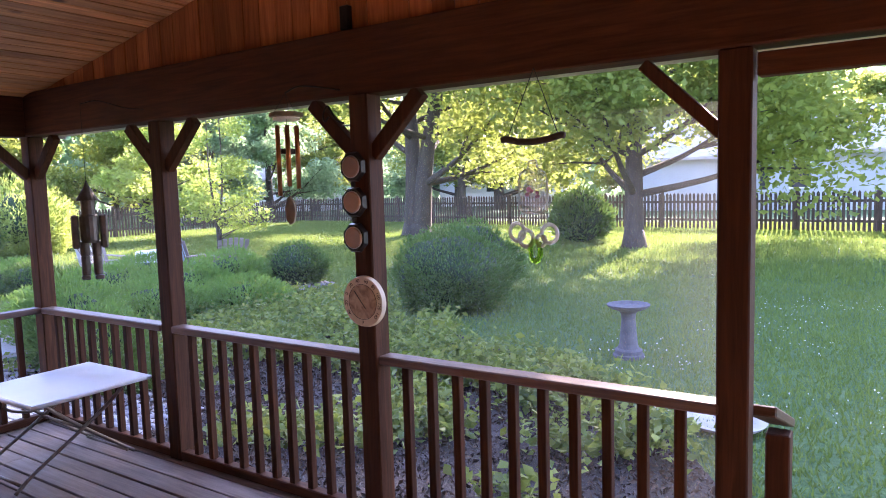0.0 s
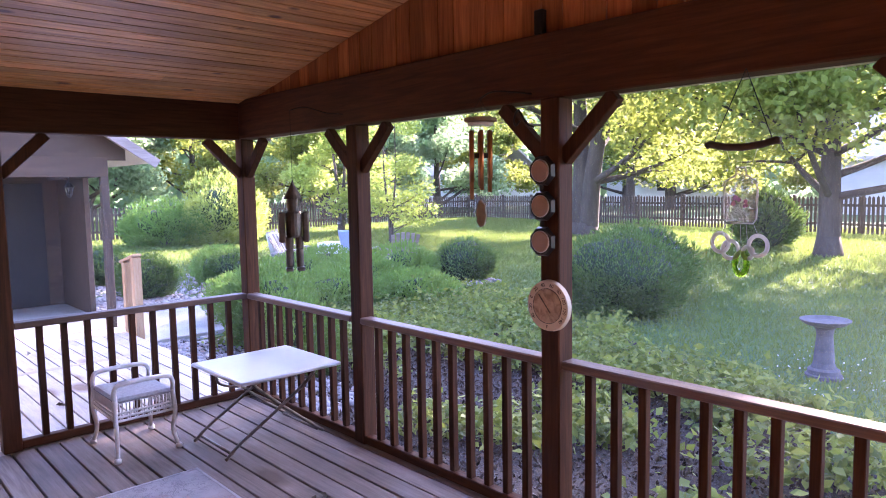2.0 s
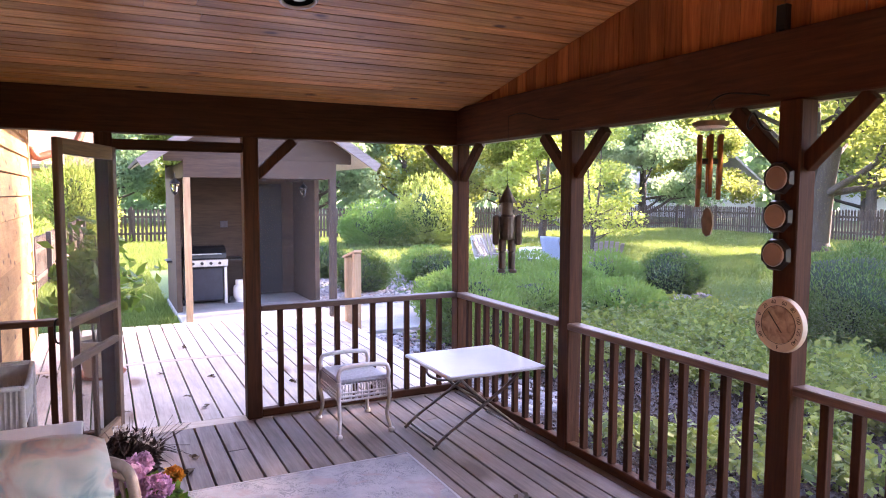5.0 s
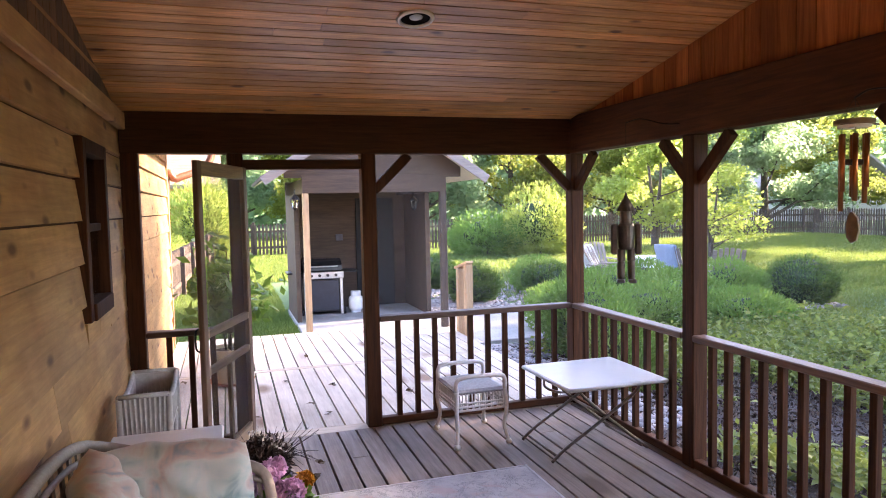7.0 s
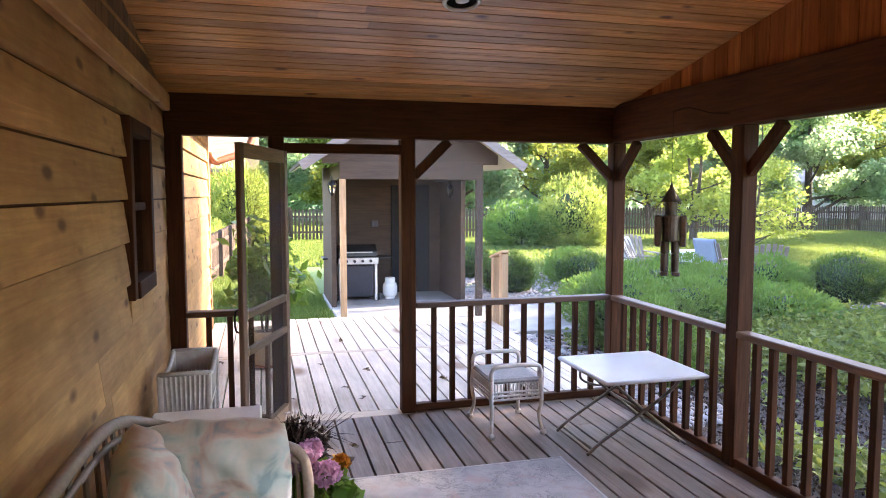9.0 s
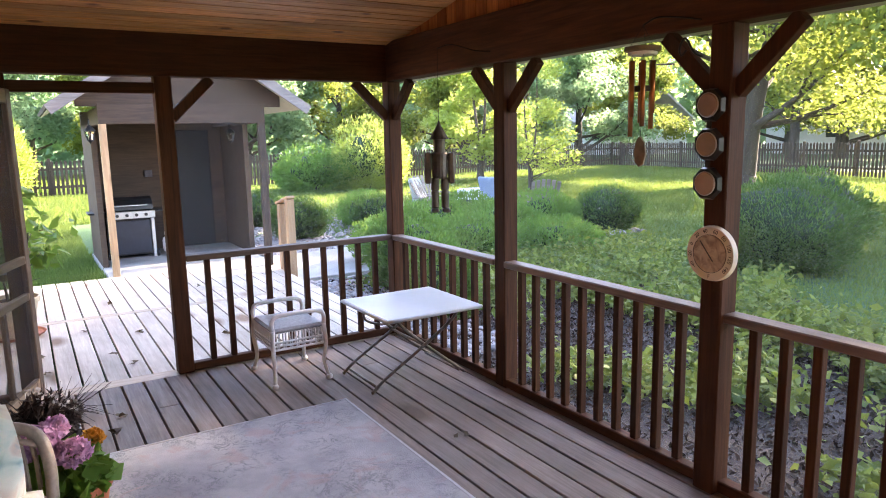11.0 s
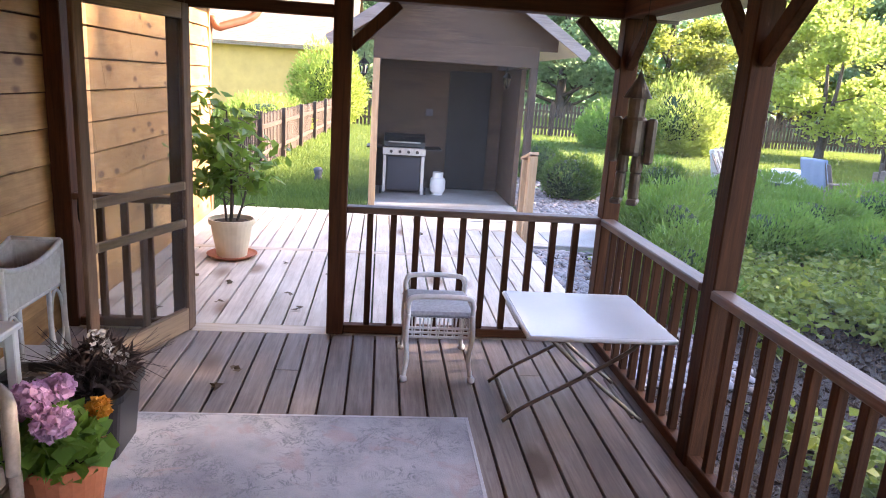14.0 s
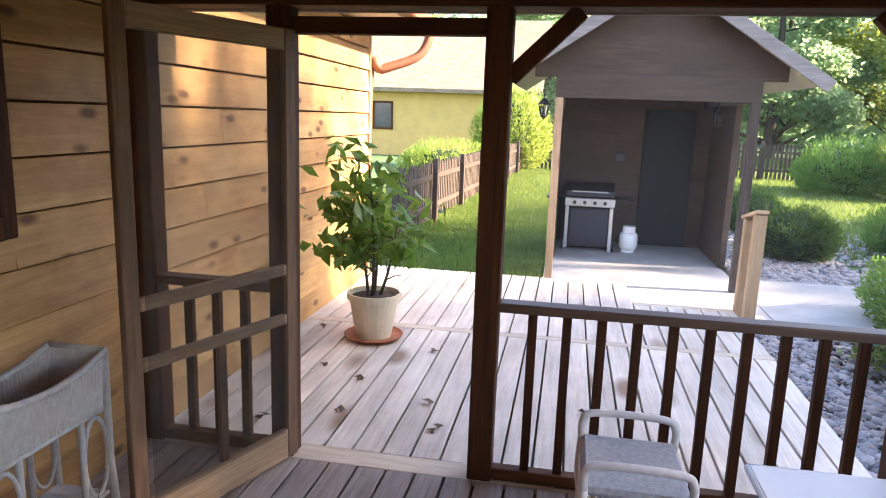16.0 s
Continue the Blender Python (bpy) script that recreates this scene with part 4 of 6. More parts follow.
for lo, hi, nm in (((x0 - 0.06, Y0 - 0.05, z0 - 0.07), (x0 + 0.012, Y0 + 0.022, z1 + 0.06), "casing"), ((x1 - 0.012, Y0 - 0.05, z0 - 0.07), (x1 + 0.06, Y0 + 0.022, z1 + 0.06), "casing"), ((x0 + 0.012, Y0 - 0.05, z1 - 0.012), (x1 - 0.012, Y0 + 0.022, z1 + 0.06), "casing"), ((x0 + 0.012, Y0 - 0.05, z0 - 0.07), (x1 - 0.012, Y0 + 0.035, z0 + 0.012), "sill"), ((x0 + 0.012, Y0 - 0.04, (z0 + z1) / 2 - 0.02), (x1 - 0.012, Y0 - 0.01, (z0 + z1) / 2 + 0.02), "meeting_rail")):
    part(nm, boxed(lo, hi, 0.004), M["stain"], wd)
for za, zb in ((z0 + 0.012, (z0 + z1) / 2 - 0.02), ((z0 + z1) / 2 + 0.02, z1 - 0.012)):
    part("pane", boxed((x0 + 0.012, Y0 - 0.034, za), (x1 - 0.012, Y0 - 0.030, zb), 0), M["pane"], wd)
rm = bmesh.new()
box(rm, (x0 - 0.4, Y0 - 1.6, z0 - 0.5), (x1 + 0.4, Y0 - 1.55, z1 + 0.5), 0)
for lo, hi in (((x0 - 0.45, Y0 - 1.6, z0 - 0.5), (x0 - 0.4, Y0 - 0.3, z1 + 0.5)), ((x1 + 0.4, Y0 - 1.6, z0 - 0.5), (x1 + 0.45, Y0 - 0.3, z1 + 0.5)), ((x0 - 0.45, Y0 - 1.6, z1 + 0.5), (x1 + 0.45, Y0 - 0.3, z1 + 0.55)), ((x0 - 0.45, Y0 - 1.6, z0 - 0.55), (x1 + 0.45, Y0 - 0.3, z0 - 0.5))):
    box(rm, lo, hi, 0)
tagged(link("wall_room", rm, M["room"]), "dark room wall behind the window", "wall", kind="structure")

# trim along the top of the house wall
tagged(link("trim_wall_top", boxed((0.012, Y0 - 0.002, 2.145), (X1, Y0 + 0.045, 2.255), 0.006), M["siding"]), "honey cedar trim along the top of the cedar wall", "trim", kind="structure")
gable(Y0 - 0.028, 0.03, "wall_gable_house", "gable_shaded")

# recessed lamp in the ceiling
cl = thing("ceiling_lamp", "recessed round ceiling lamp with a pale rim, unlit", "lamp", (1.50, -0.12, roof_z(1.50)))
cl.matrix_world = Matrix.Translation((1.50, -0.12, roof_z(1.50))) @ Matrix.Rotation(-math.atan(SLOPE), 4, "Y")
bm = bmesh.new()
tube(bm, [(0.085 * math.cos(a), 0.085 * math.sin(a), -0.004) for a in np.linspace(0, 2 * math.pi, 29)[:-1]], 0.011, 6, True)
part("rim", bm, M["white"], cl, smooth=True)
part("can", lathe(bmesh.new(), [(0.001, -0.001), (0.078, -0.002), (0.078, 0.002)], 28), M["soot"], cl, "matt black inside")
part("bulb", lathe(bmesh.new(), [(0.001, -0.012), (0.02, -0.010), (0.034, -0.0035), (0.034, -0.0025)], 20, (0.012, 0.0, 0)), M["steel"], cl, "grey reflector bulb", smooth=True)

# screen door, standing open into the porch
DA = 70
sd = thing("screen_door", "brown wooden screen door standing open on its hinges", "door", (-0.022, -0.932, 0.0), rz=-90 + DA)
DW, DH = 0.84, 1.90
for nm, lo, hi in (("stile", (0, -0.016, 0.02), (0.062, 0.016, DH)), ("stile", (DW - 0.062, -0.016, 0.02), (DW, 0.016, DH)), ("top_rail", (0.0625, -0.0155, DH - 0.085), (DW - 0.0625, 0.0155, DH)), ("bottom_rail", (0.0625, -0.0155, 0.02), (DW - 0.0625, 0.0155, 0.16)), ("middle_rail", (0.0625, -0.0155, 0.875), (DW - 0.0625, 0.0155, 0.922)), ("middle_rail", (0.0625, -0.0155, 0.655), (DW - 0.0625, 0.0155, 0.70)), ("spindle", (DW / 2 - 0.02, -0.012, 0.1605), (DW / 2 + 0.02, 0.012, 0.6545))):
    part(nm, boxed(lo, hi, 0.004), M["door_rail_lit"] if "rail" in nm else M["door_wood"], sd)
bm = bmesh.new()
bm.faces.new([bm.verts.new(p) for p in ((0.08, 0.0165, 0.15), (DW - 0.08, 0.0165, 0.15), (DW - 0.08, 0.0165, DH - 0.08), (0.08, 0.0165, DH - 0.08))])
part("screen", bm, M["door_screen"], sd, "fine grey insect screen")
part("handle", tube(bmesh.new(), curve_pts([(DW - 0.04, -0.016, 0.80), (DW - 0.04, -0.05, 0.82), (DW - 0.04, -0.05, 0.92), (DW - 0.04, -0.016, 0.94)], 5), 0.006, 6), M["dark_metal"], sd, "black metal pull handle")
for hz in (0.25, 0.95, 1.6):
    part("hinge", boxed((-0.004, -0.022, hz), (0.03, -0.0165, hz + 0.08), 0.002), M["dark_metal"], sd)

# folding table
ft = thing("folding_table", "low folding table with a white top and tarnished crossed legs", "table", (0.87, 1.215, 0))
TX, TY, TZ = 0.338, 0.346, 0.49
part("tabletop", boxed((-TX, -TY, TZ - 0.022), (TX, TY, TZ), 0.006), M["tabletop"], ft)
bm = bmesh.new()
for a, b in (((-TX, -TY), (TX, -TY)), ((TX, -TY), (TX, TY)), ((TX, TY), (-TX, TY)), ((-TX, TY), (-TX, -TY))):
    tube(bm, [(a[0], a[1], TZ - 0.012), (b[0], b[1], TZ - 0.012)], 0.0115, 6)
part("edge_band", bm, M["tabletop"], ft, smooth=True)
for sx in (-0.222, 0.222):
    for s in (-1, 1):
        foot = -0.065 - s * 0.35
        pts = curve_pts([(sx + 0.012 * s, s * 0.24, TZ - 0.024), (sx + 0.012 * s, s * 0.16, TZ - 0.11), (sx + 0.012 * s, -0.03 - s * 0.03, 0.24), (sx + 0.012 * s, foot + s * 0.10, 0.09), (sx + 0.012 * s, foot, 0.012)], 6)
        part("leg", tube(bmesh.new(), pts, 0.0105, 8), M["chrome"], ft, smooth=True)
for s in (-1, 1):
    part("crossbar", tube(bmesh.new(), [(-0.222, -0.065 + s * 0.30, 0.035), (0.222, -0.065 + s * 0.30, 0.035)], 0.009, 6), M["chrome"], ft, smooth=True)
    part("loop", tube(bmesh.new(), curve_pts([(-0.25, s * 0.21, TZ - 0.024), (-0.30, s * 0.2, 0.34), (-0.28, s * 0.1, 0.29), (-0.222, s * 0.02, 0.30)], 6), 0.009, 6), M["chrome"], ft, smooth=True)
part("pivot", tube(bmesh.new(), [(-0.24, -0.03, 0.255), (0.24, -0.03, 0.255)], 0.009, 6), M["chrome"], ft, smooth=True)

M["grey_weave"] = plain("grey woven seat", (0.36, 0.38, 0.41), 0.7, 0, 0.25, 60, 0.5)
# wicker stool with raised side handles
ws = thing("wicker_stool", "white painted wicker stool with rounded side handles", "stool", (0.42, 0.52, 0))
SXh, SYh, SZ = 0.205, 0.172, 0.385
bm = bmesh.new()
box(bm, (-SXh - 0.004, -SYh - 0.004, SZ - 0.035), (SXh + 0.004, SYh + 0.004, SZ), 0.014)
part("seat", bm, M["grey_weave"], ws, "grey woven seat")
for s in (-1, 1):
    pts = curve_pts([(s * SXh, -SYh, SZ - 0.02), (s * SXh, -SYh, SZ + 0.05), (s * (SXh + 0.005), -SYh + 0.05, SZ + 0.085), (s * (SXh + 0.005), SYh - 0.05, SZ + 0.085), (s * SXh, SYh, SZ + 0.05), (s * SXh, SYh, SZ - 0.02)], 6)
    part("handle", tube(bmesh.new(), pts, 0.015, 8), M["white_wicker"], ws, smooth=True)
    for q in (-1, 1):
        pts = curve_pts([(s * SXh, q * SYh, SZ - 0.01), (s * (SXh + 0.012), q * (SYh + 0.006), 0.24), (s * (SXh - 0.01), q * (SYh - 0.004), 0.12), (s * (SXh + 0.03), q * (SYh + 0.012), 0.012)], 6)
        lg = part("leg", tube(bmesh.new(), pts, 0.0155, 8, r_end=0.013), M["white_wicker"], ws, smooth=True)
        part("foot", lathe(bmesh.new(), [(0.016, 0), (0.022, 0.005), (0.022, 0.022), (0.015, 0.032)], 10, (s * (SXh + 0.03), q * (SYh + 0.012), 0)), M["white_wicker"], lg, smooth=True)
for s in (-1, 1):
    for i in range(15):
        y = -SYh + 0.02 + i * (2 * SYh - 0.04) / 14
        part("spindle", tube(bmesh.new(), [(s * SXh, y, SZ - 0.03), (s * SXh, y + 0.006 * (-1) ** i, SZ - 0.14)], 0.005, 5), M["white_wicker"], ws)
    for z in (SZ - 0.09, SZ - 0.115, SZ - 0.14):
        part("apron_rail", tube(bmesh.new(), [(s * SXh, -SYh, z), (s * SXh, SYh, z)], 0.008, 6), M["white_wicker"], ws)
for q in (-1, 1):
    for i in range(19):
        x = -SXh + 0.02 + i * (2 * SXh - 0.04) / 18
        part("spindle", tube(bmesh.new(), [(x, q * SYh, SZ - 0.03), (x + 0.006 * (-1) ** i, q * SYh, SZ - 0.14)], 0.005, 5), M["white_wicker"], ws)
    for z in (SZ - 0.09, SZ - 0.115, SZ - 0.14):
        part("apron_rail", tube(bmesh.new(), [(-SXh, q * SYh, z), (SXh, q * SYh, z)], 0.008, 6), M["white_wicker"], ws)

# rug
bm = box(bmesh.new(), (1.085, -0.93, 0.003), (3.35, 0.635, 0.014), 0.004)
tagged(link("rug", bm, M["rug"]), "faded grey rug with a floral pattern on the floor", "rug")
rg = bpy.data.objects["rug"]
M["rug_edge"] = plain("pale bound rug edge", (0.54, 0.53, 0.54), 0.95, 0, 0.1, 30, 0.3)
for lo, hi in (((1.083, 0.621, 0.0145), (3.35, 0.637, 0.0165)), ((1.083, -0.93, 0.0145), (1.099, 0.621, 0.0165))):
    part("binding", boxed(lo, hi, 0.001), M["rug_edge"], rg, "pale bound edge")

# wicker settee along the house wall
# wicker colour taken down to brown grey: the shade by the wall is in it
M["settee"] = plain("cream wicker darkened for shade", (0.31, 0.262, 0.23), 0.5, 0, 0.2, 40, 0.3)
so = thing("wicker_settee", "cream wicker settee with curved arms and shaded colour beside the cedar wall", "settee", (0, 0, 0))
SA, SB, SBK, SFR = 2.03, 3.75, -1.60, -0.93
part("seat_base", boxed((SA + 0.02, SBK + 0.03, 0.26), (SB - 0.02, SFR - 0.02, 0.33), 0.01), M["settee"], so)
back_line = [(SB, SBK, 0.80), (3.3, SBK, 0.87), (2.7, SBK, 0.865), (2.25, SBK, 0.80), (2.03, SBK + 0.05, 0.73), (1.97, SBK + 0.22, 0.66), (1.98, -1.12, 0.60), (2.0, -0.97, 0.55), (2.04, SFR, 0.45), (2.05, SFR, 0.30)]
rail_pts = curve_pts(back_line, 7)
part("top_rail", tube(bmesh.new(), rail_pts, 0.022, 8), M["settee"], so, smooth=True)
part("second_rail", tube(bmesh.new(), [(p[0] + 0.012, p[1] + 0.012, p[2] - 0.05) for p in rail_pts[:-14]], 0.012, 6), M["settee"], so, smooth=True)
for k in range(2, len(rail_pts) - 10, 2):
    p = rail_pts[k]
    part("spindle", tube(bmesh.new(), [p, (p[0] + 0.01, p[1] + 0.015, (p[2] + 0.33) / 2), (p[0] + 0.02, p[1] + 0.02, 0.33)], 0.009, 5), M["settee"], so)
for lx, ly in ((2.04, SFR), (2.04, SBK + 0.03), (SB - 0.04, SFR), (SB - 0.04, SBK + 0.03)):
    part("leg", tube(bmesh.new(), [(lx, ly, 0), (lx, ly, 0.30)], 0.02, 8), M["settee"], so, smooth=True)


def pillow(name, label, m, w, h, d, mt, seed=0):
    """A stuffed cushion: puffed in the middle, thin and wavy at the seams."""
    bm = bmesh.new()
    N = 22
    grid = {}
    for s in (1, -1):
        for i in range(N + 1):
            for j in range(N + 1):
                u, v = i / N * 2 - 1, j / N * 2 - 1
                edge = abs(u) == 1 or abs(v) == 1
                if s == -1 and edge:
                    grid[s, i, j] = grid[1, i, j]
                    continue
                puff = ((1 - u ** 4) * (1 - v ** 4)) ** 0.55
                k = 1 - 0.06 * (abs(u) * abs(v)) ** 2
                wr = (0.014 * math.sin(u * 7 + seed) * math.sin(v * 5 + seed * 2) + 0.007 * math.sin(u * 11 - v * 8 + seed)) * puff
                grid[s, i, j] = bm.verts.new((u * w / 2 * k, s * d / 2 * puff + wr, v * h / 2 * k))
    for s in (1, -1):
        for i in range(N):
            for j in range(N):
                f = (grid[s, i, j], grid[s, i + 1, j], grid[s, i + 1, j + 1], grid[s, i, j + 1])
                bm.faces.new(f if s == -1 else f[::-1])
    bmesh.ops.recalc_face_normals(bm, faces=bm.faces[:])
    ob = link(name, bm, mt, smooth=True)
    ob.matrix_world = m
    return tagged(ob, label, "cushion", "settee cushions")


pillow("cushion", "white padded seat cushion on the wicker settee", pose(2.9, -1.24, 0.385, 90, 0, 0), 1.62, 0.60, 0.13, M["seat_cloth"], 1)
pillow("cushion", "plump pastel floral cushion standing against the settee arm", pose(2.21, -1.27, 0.575, -18, 0, -97), 0.54, 0.44, 0.21, M["cushion"], 2)
pillow("cushion", "pastel floral cushion leaning on the settee back", pose(2.62, -1.42, 0.62, 18, 8, 8), 0.50, 0.46, 0.19, M["cushion"], 3)
pillow("cushion", "pastel floral cushion leaning on the settee back", pose(3.2, -1.42, 0.62, 16, -4, -4), 0.50, 0.46, 0.19, M["cushion"], 4)

# white side table
stb = thing("side_table", "small square white side table beside the settee", "table", (1.755, -1.345, 0.125))
part("tabletop", boxed((-0.185, -0.235, 0.475), (0.185, 0.235, 0.50), 0.006), M["white"], stb)
for sx in (-1, 1):
    for sy in (-1, 1):
        part("leg", boxed((sx * 0.155 - 0.018, sy * 0.205 - 0.018, -0.125), (sx * 0.155 + 0.018, sy * 0.205 + 0.018, 0.474), 0.004), M["white"], stb)
    part("apron", boxed((sx * 0.155 - 0.009, -0.186, 0.41), (sx * 0.155 + 0.009, 0.186, 0.474), 0.002), M["white"], stb)
part("shelf", boxed((-0.15, -0.186, 0.14), (0.15, 0.186, 0.155), 0.003), M["white"], stb)

# wicker planter on legs
wp = thing("wicker_planter", "white wicker planter stand with a curved rim, empty", "planter", (0.94, -1.485, 0))
PLx, PLy = 0.275, 0.115
for q in (-1, 1):
    bm = bmesh.new()
    n = 30
    top, low = [], []
    canes = []
    for i in range(n + 1):
        u = i / n * 2 - 1
        top.append((u * PLx, q * PLy, 0.655 + 0.05 * u * u))
        low.append((u * PLx * 0.96, q * PLy * 0.92, 0.49))
    for i in range(n):
        canes.append((top[i], low[i]))
        bm.faces.new([bm.verts.new(v) for v in (top[i], top[i + 1], low[i + 1], low[i])])
    sp = part("side_panel", bm, M["shaded_wicker"], wp)
    for a, b in canes:
        part("cane", tube(bmesh.new(), [a, b], 0.0085, 5), M["shaded_wicker"], sp)
    part("rim", tube(bmesh.new(), top, 0.013, 8), M["shaded_wicker"], sp, smooth=True)
    part("lower_rail", tube(bmesh.new(), [low[0], low[-1]], 0.011, 6), M["shaded_wicker"], sp, smooth=True)
for s in (-1, 1):
    e1 = part("end_panel", boxed((s * PLx * 0.97 - 0.004, -PLy * 0.95, 0.49), (s * PLx * 0.97 + 0.004, PLy * 0.95, 0.70), 0.002), M["shaded_wicker"], wp)
    for i in range(11):
        y = -PLy + i * 2 * PLy / 10
        part("cane", tube(bmesh.new(), [(s * PLx, y, 0.705), (s * PLx * 0.96, y * 0.92, 0.49)], 0.0095, 5), M["shaded_wicker"], e1)
    part("rim", tube(bmesh.new(), [(s * PLx, -PLy, 0.705), (s * PLx, PLy, 0.705)], 0.013, 8), M["shaded_wicker"], e1, smooth=True)
    for q in (-1, 1):
        part("leg", tube(bmesh.new(), [(s * PLx * 0.98, q * PLy, 0.70), (s * PLx * 0.97, q * PLy, 0.3), (s * (PLx + 0.01), q * (PLy + 0.01), 0.0)], 0.015, 8), M["shaded_wicker"], wp, smooth=True)
        part("leg_post", tube(bmesh.new(), [(s * PLx * 0.5, q * PLy * 0.94, 0.49), (s * PLx * 0.5, q * PLy * 0.94, 0.16)], 0.012, 8), M["shaded_wicker"], wp, smooth=True)
        arc = [(s * PLx * (0.735 + 0.22 * math.cos(a)), q * PLy * 0.96, 0.325 + 0.15 * math.sin(a)) for a in np.linspace(0, 2 * math.pi, 21)[:-1]]
        part("loop", tube(bmesh.new(), arc, 0.008, 6, True), M["shaded_wicker"], wp, smooth=True)
part("tray", boxed((-PLx * 0.93, -PLy * 0.9, 0.50), (PLx * 0.93, PLy * 0.9, 0.51), 0.002), M["shaded_wicker"], wp)
part("shelf", boxed((-PLx * 0.96, -PLy * 0.95, 0.145), (PLx * 0.96, PLy * 0.95, 0.16), 0.003), M["shaded_wicker"], wp)


# pots with flowers by the settee
def flower_pot(name, label, at, r, h, mt, seed, blooms, foliage):
    t = thing(name, label, "potted plant", at)
    part("pot", lathe(bmesh.new(), [(r * 0.7, 0), (r * 0.95, h - 0.03), (r * 1.02, h - 0.03), (r * 1.02, h), (r * 0.92, h), (r * 0.88, h - 0.025), (0.001, h - 0.02)], 22), M[mt], t, smooth=False)
    part("soil", lathe(bmesh.new(), [(0.001, h - 0.024), (r * 0.88, h - 0.022), (r * 0.3, h - 0.008), (0.001, h - 0.006)], 14), M["soil"], t)
    rng = np.random.default_rng(seed)
    for mt2, n, centre, rad, size, asp in foliage:
        pts = lump(rng, n, centre, rad, 0.4, h * 0.6)
        me = leaf_mesh("leaves", pts, size * (0.6 + 0.8 * rng.random(len(pts))), rng, asp)
        me.materials.append(M[mt2])
        o = new("leaves", me)
        o.parent = t
    for mt2, n, centre, rad in blooms:
        pts = lump(rng, n, centre, (rad, rad, rad * 0.8), 0.75)
        me = leaf_mesh("blossom", pts, 0.028 * (0.7 + 0.6 * rng.random(len(pts))), rng, 0.9)
        me.materials.append(M[mt2])
        o = new("blossom", me)
        o.parent = t
    bm = bmesh.new()
    rr = random.Random(seed)
    for _, _, c, _ in blooms:
        tube(bm, [(c[0] * 0.2, c[1] * 0.2, h - 0.02), (c[0] * 0.7, c[1] * 0.7, (h + c[2]) / 2), c], 0.004, 5)
    if blooms:
        part("stems", bm, M["pot_leaf"], t)
    else:
        bm.free()
    return t


flower_pot("potted_geranium", "pink geraniums in a clay pot beside the settee", (1.85, -0.87, 0), 0.15, 0.26, "clay", 61,
           [("pink", 420, (0.03, -0.08, 0.47), 0.065), ("pink", 380, (0.10, 0.02, 0.42), 0.06), ("pink", 300, (0.0, -0.16, 0.40), 0.055), ("pink", 240, (-0.06, -0.03, 0.47), 0.05), ("orange", 170, (-0.06, 0.10, 0.40), 0.038)],
           [("bush_light", 500, (0.03, 0, 0.30), (0.15, 0.15, 0.12), 0.07, 0.9)])
# long black tub with dark grassy plants and dry leaves
TUBX, TUBY, TUBH = 0.165, 0.26, 0.30
dg = thing("plant_tub", "long black plastic tub with dark grass and dusty flowers", "potted plant", (1.37, -1.07, 0))
bm = bmesh.new()
rings = []
for k, z in ((0.86, 0.0), (0.99, TUBH - 0.03), (1.06, TUBH - 0.028), (1.06, TUBH), (0.95, TUBH), (0.93, TUBH - 0.045)):
    ring = []
    for sx, sy in ((1, 1), (-1, 1), (-1, -1), (1, -1)):
        for a in np.linspace(0, math.pi / 2, 5):
            base = math.atan2(sy, sx) - math.pi / 4 + a
            ring.append(bm.verts.new((sx * (TUBX - 0.05) * k + 0.05 * math.cos(base), sy * (TUBY - 0.05) * k + 0.05 * math.sin(base), z)))
    rings.append(ring)
for ra, rb in zip(rings, rings[1:]):
    for i in range(len(ra)):
        bm.faces.new((ra[i], ra[(i + 1) % len(ra)], rb[(i + 1) % len(ra)], rb[i]))
bm.faces.new(rings[0][::-1])
bm.faces.new(rings[-1])
part("tub", bm, M["black"], dg, "black plastic tub")
bm = bmesh.new()
bmesh.ops.create_grid(bm, x_segments=10, y_segments=16, size=1.0, matrix=Matrix.Translation((0, 0, TUBH - 0.035)) @ Matrix.Diagonal((TUBX * 0.85, TUBY * 0.88, 1, 1)))
for v in bm.verts:
    v.co.z += 0.012 * noise.noise(v.co * 22)
part("soil", bm, M["soil"], dg, smooth=True)
rng = np.random.default_rng(62)
pts = lump(rng, 1100, (0.02, 0.14, 0.35), (0.15, 0.13, 0.12), 0.3, 0.26)
me = leaf_mesh("leaves", pts, 0.09 * (0.6 + 0.8 * rng.random(len(pts))), rng, 0.22)
me.materials.append(M["dark_blade"])
new("leaves", me).parent = dg
for c, rad, n in (((0.02, 0.16, 0.46), 0.05, 40), ((-0.08, 0.10, 0.47), 0.035, 30), ((0.06, 0.23, 0.42), 0.045, 26)):
    pts = lump(rng, n, c, (rad, rad, rad * 0.7), 0.5)
    me = leaf_mesh("blossom", pts, 0.026 * (0.7 + 0.6 * rng.random(n)), rng, 0.6)
    me.materials.append(M["dusty"])
    new("blossom", me).parent = dg
pts = np.stack((rng.uniform(-0.11, 0.11, 22), rng.uniform(-0.21, 0.02, 22), TUBH - 0.015 + 0.03 * rng.random(22)), 1)
me = leaf_mesh("dry_leaves", pts, 0.085 * (0.6 + 0.8 * rng.random(22)), rng, 0.4, 0.6)
me.materials.append(M["dead_leaf"])
new("dry_leaves", me).parent = dg
bm = bmesh.new()
rr = random.Random(4)
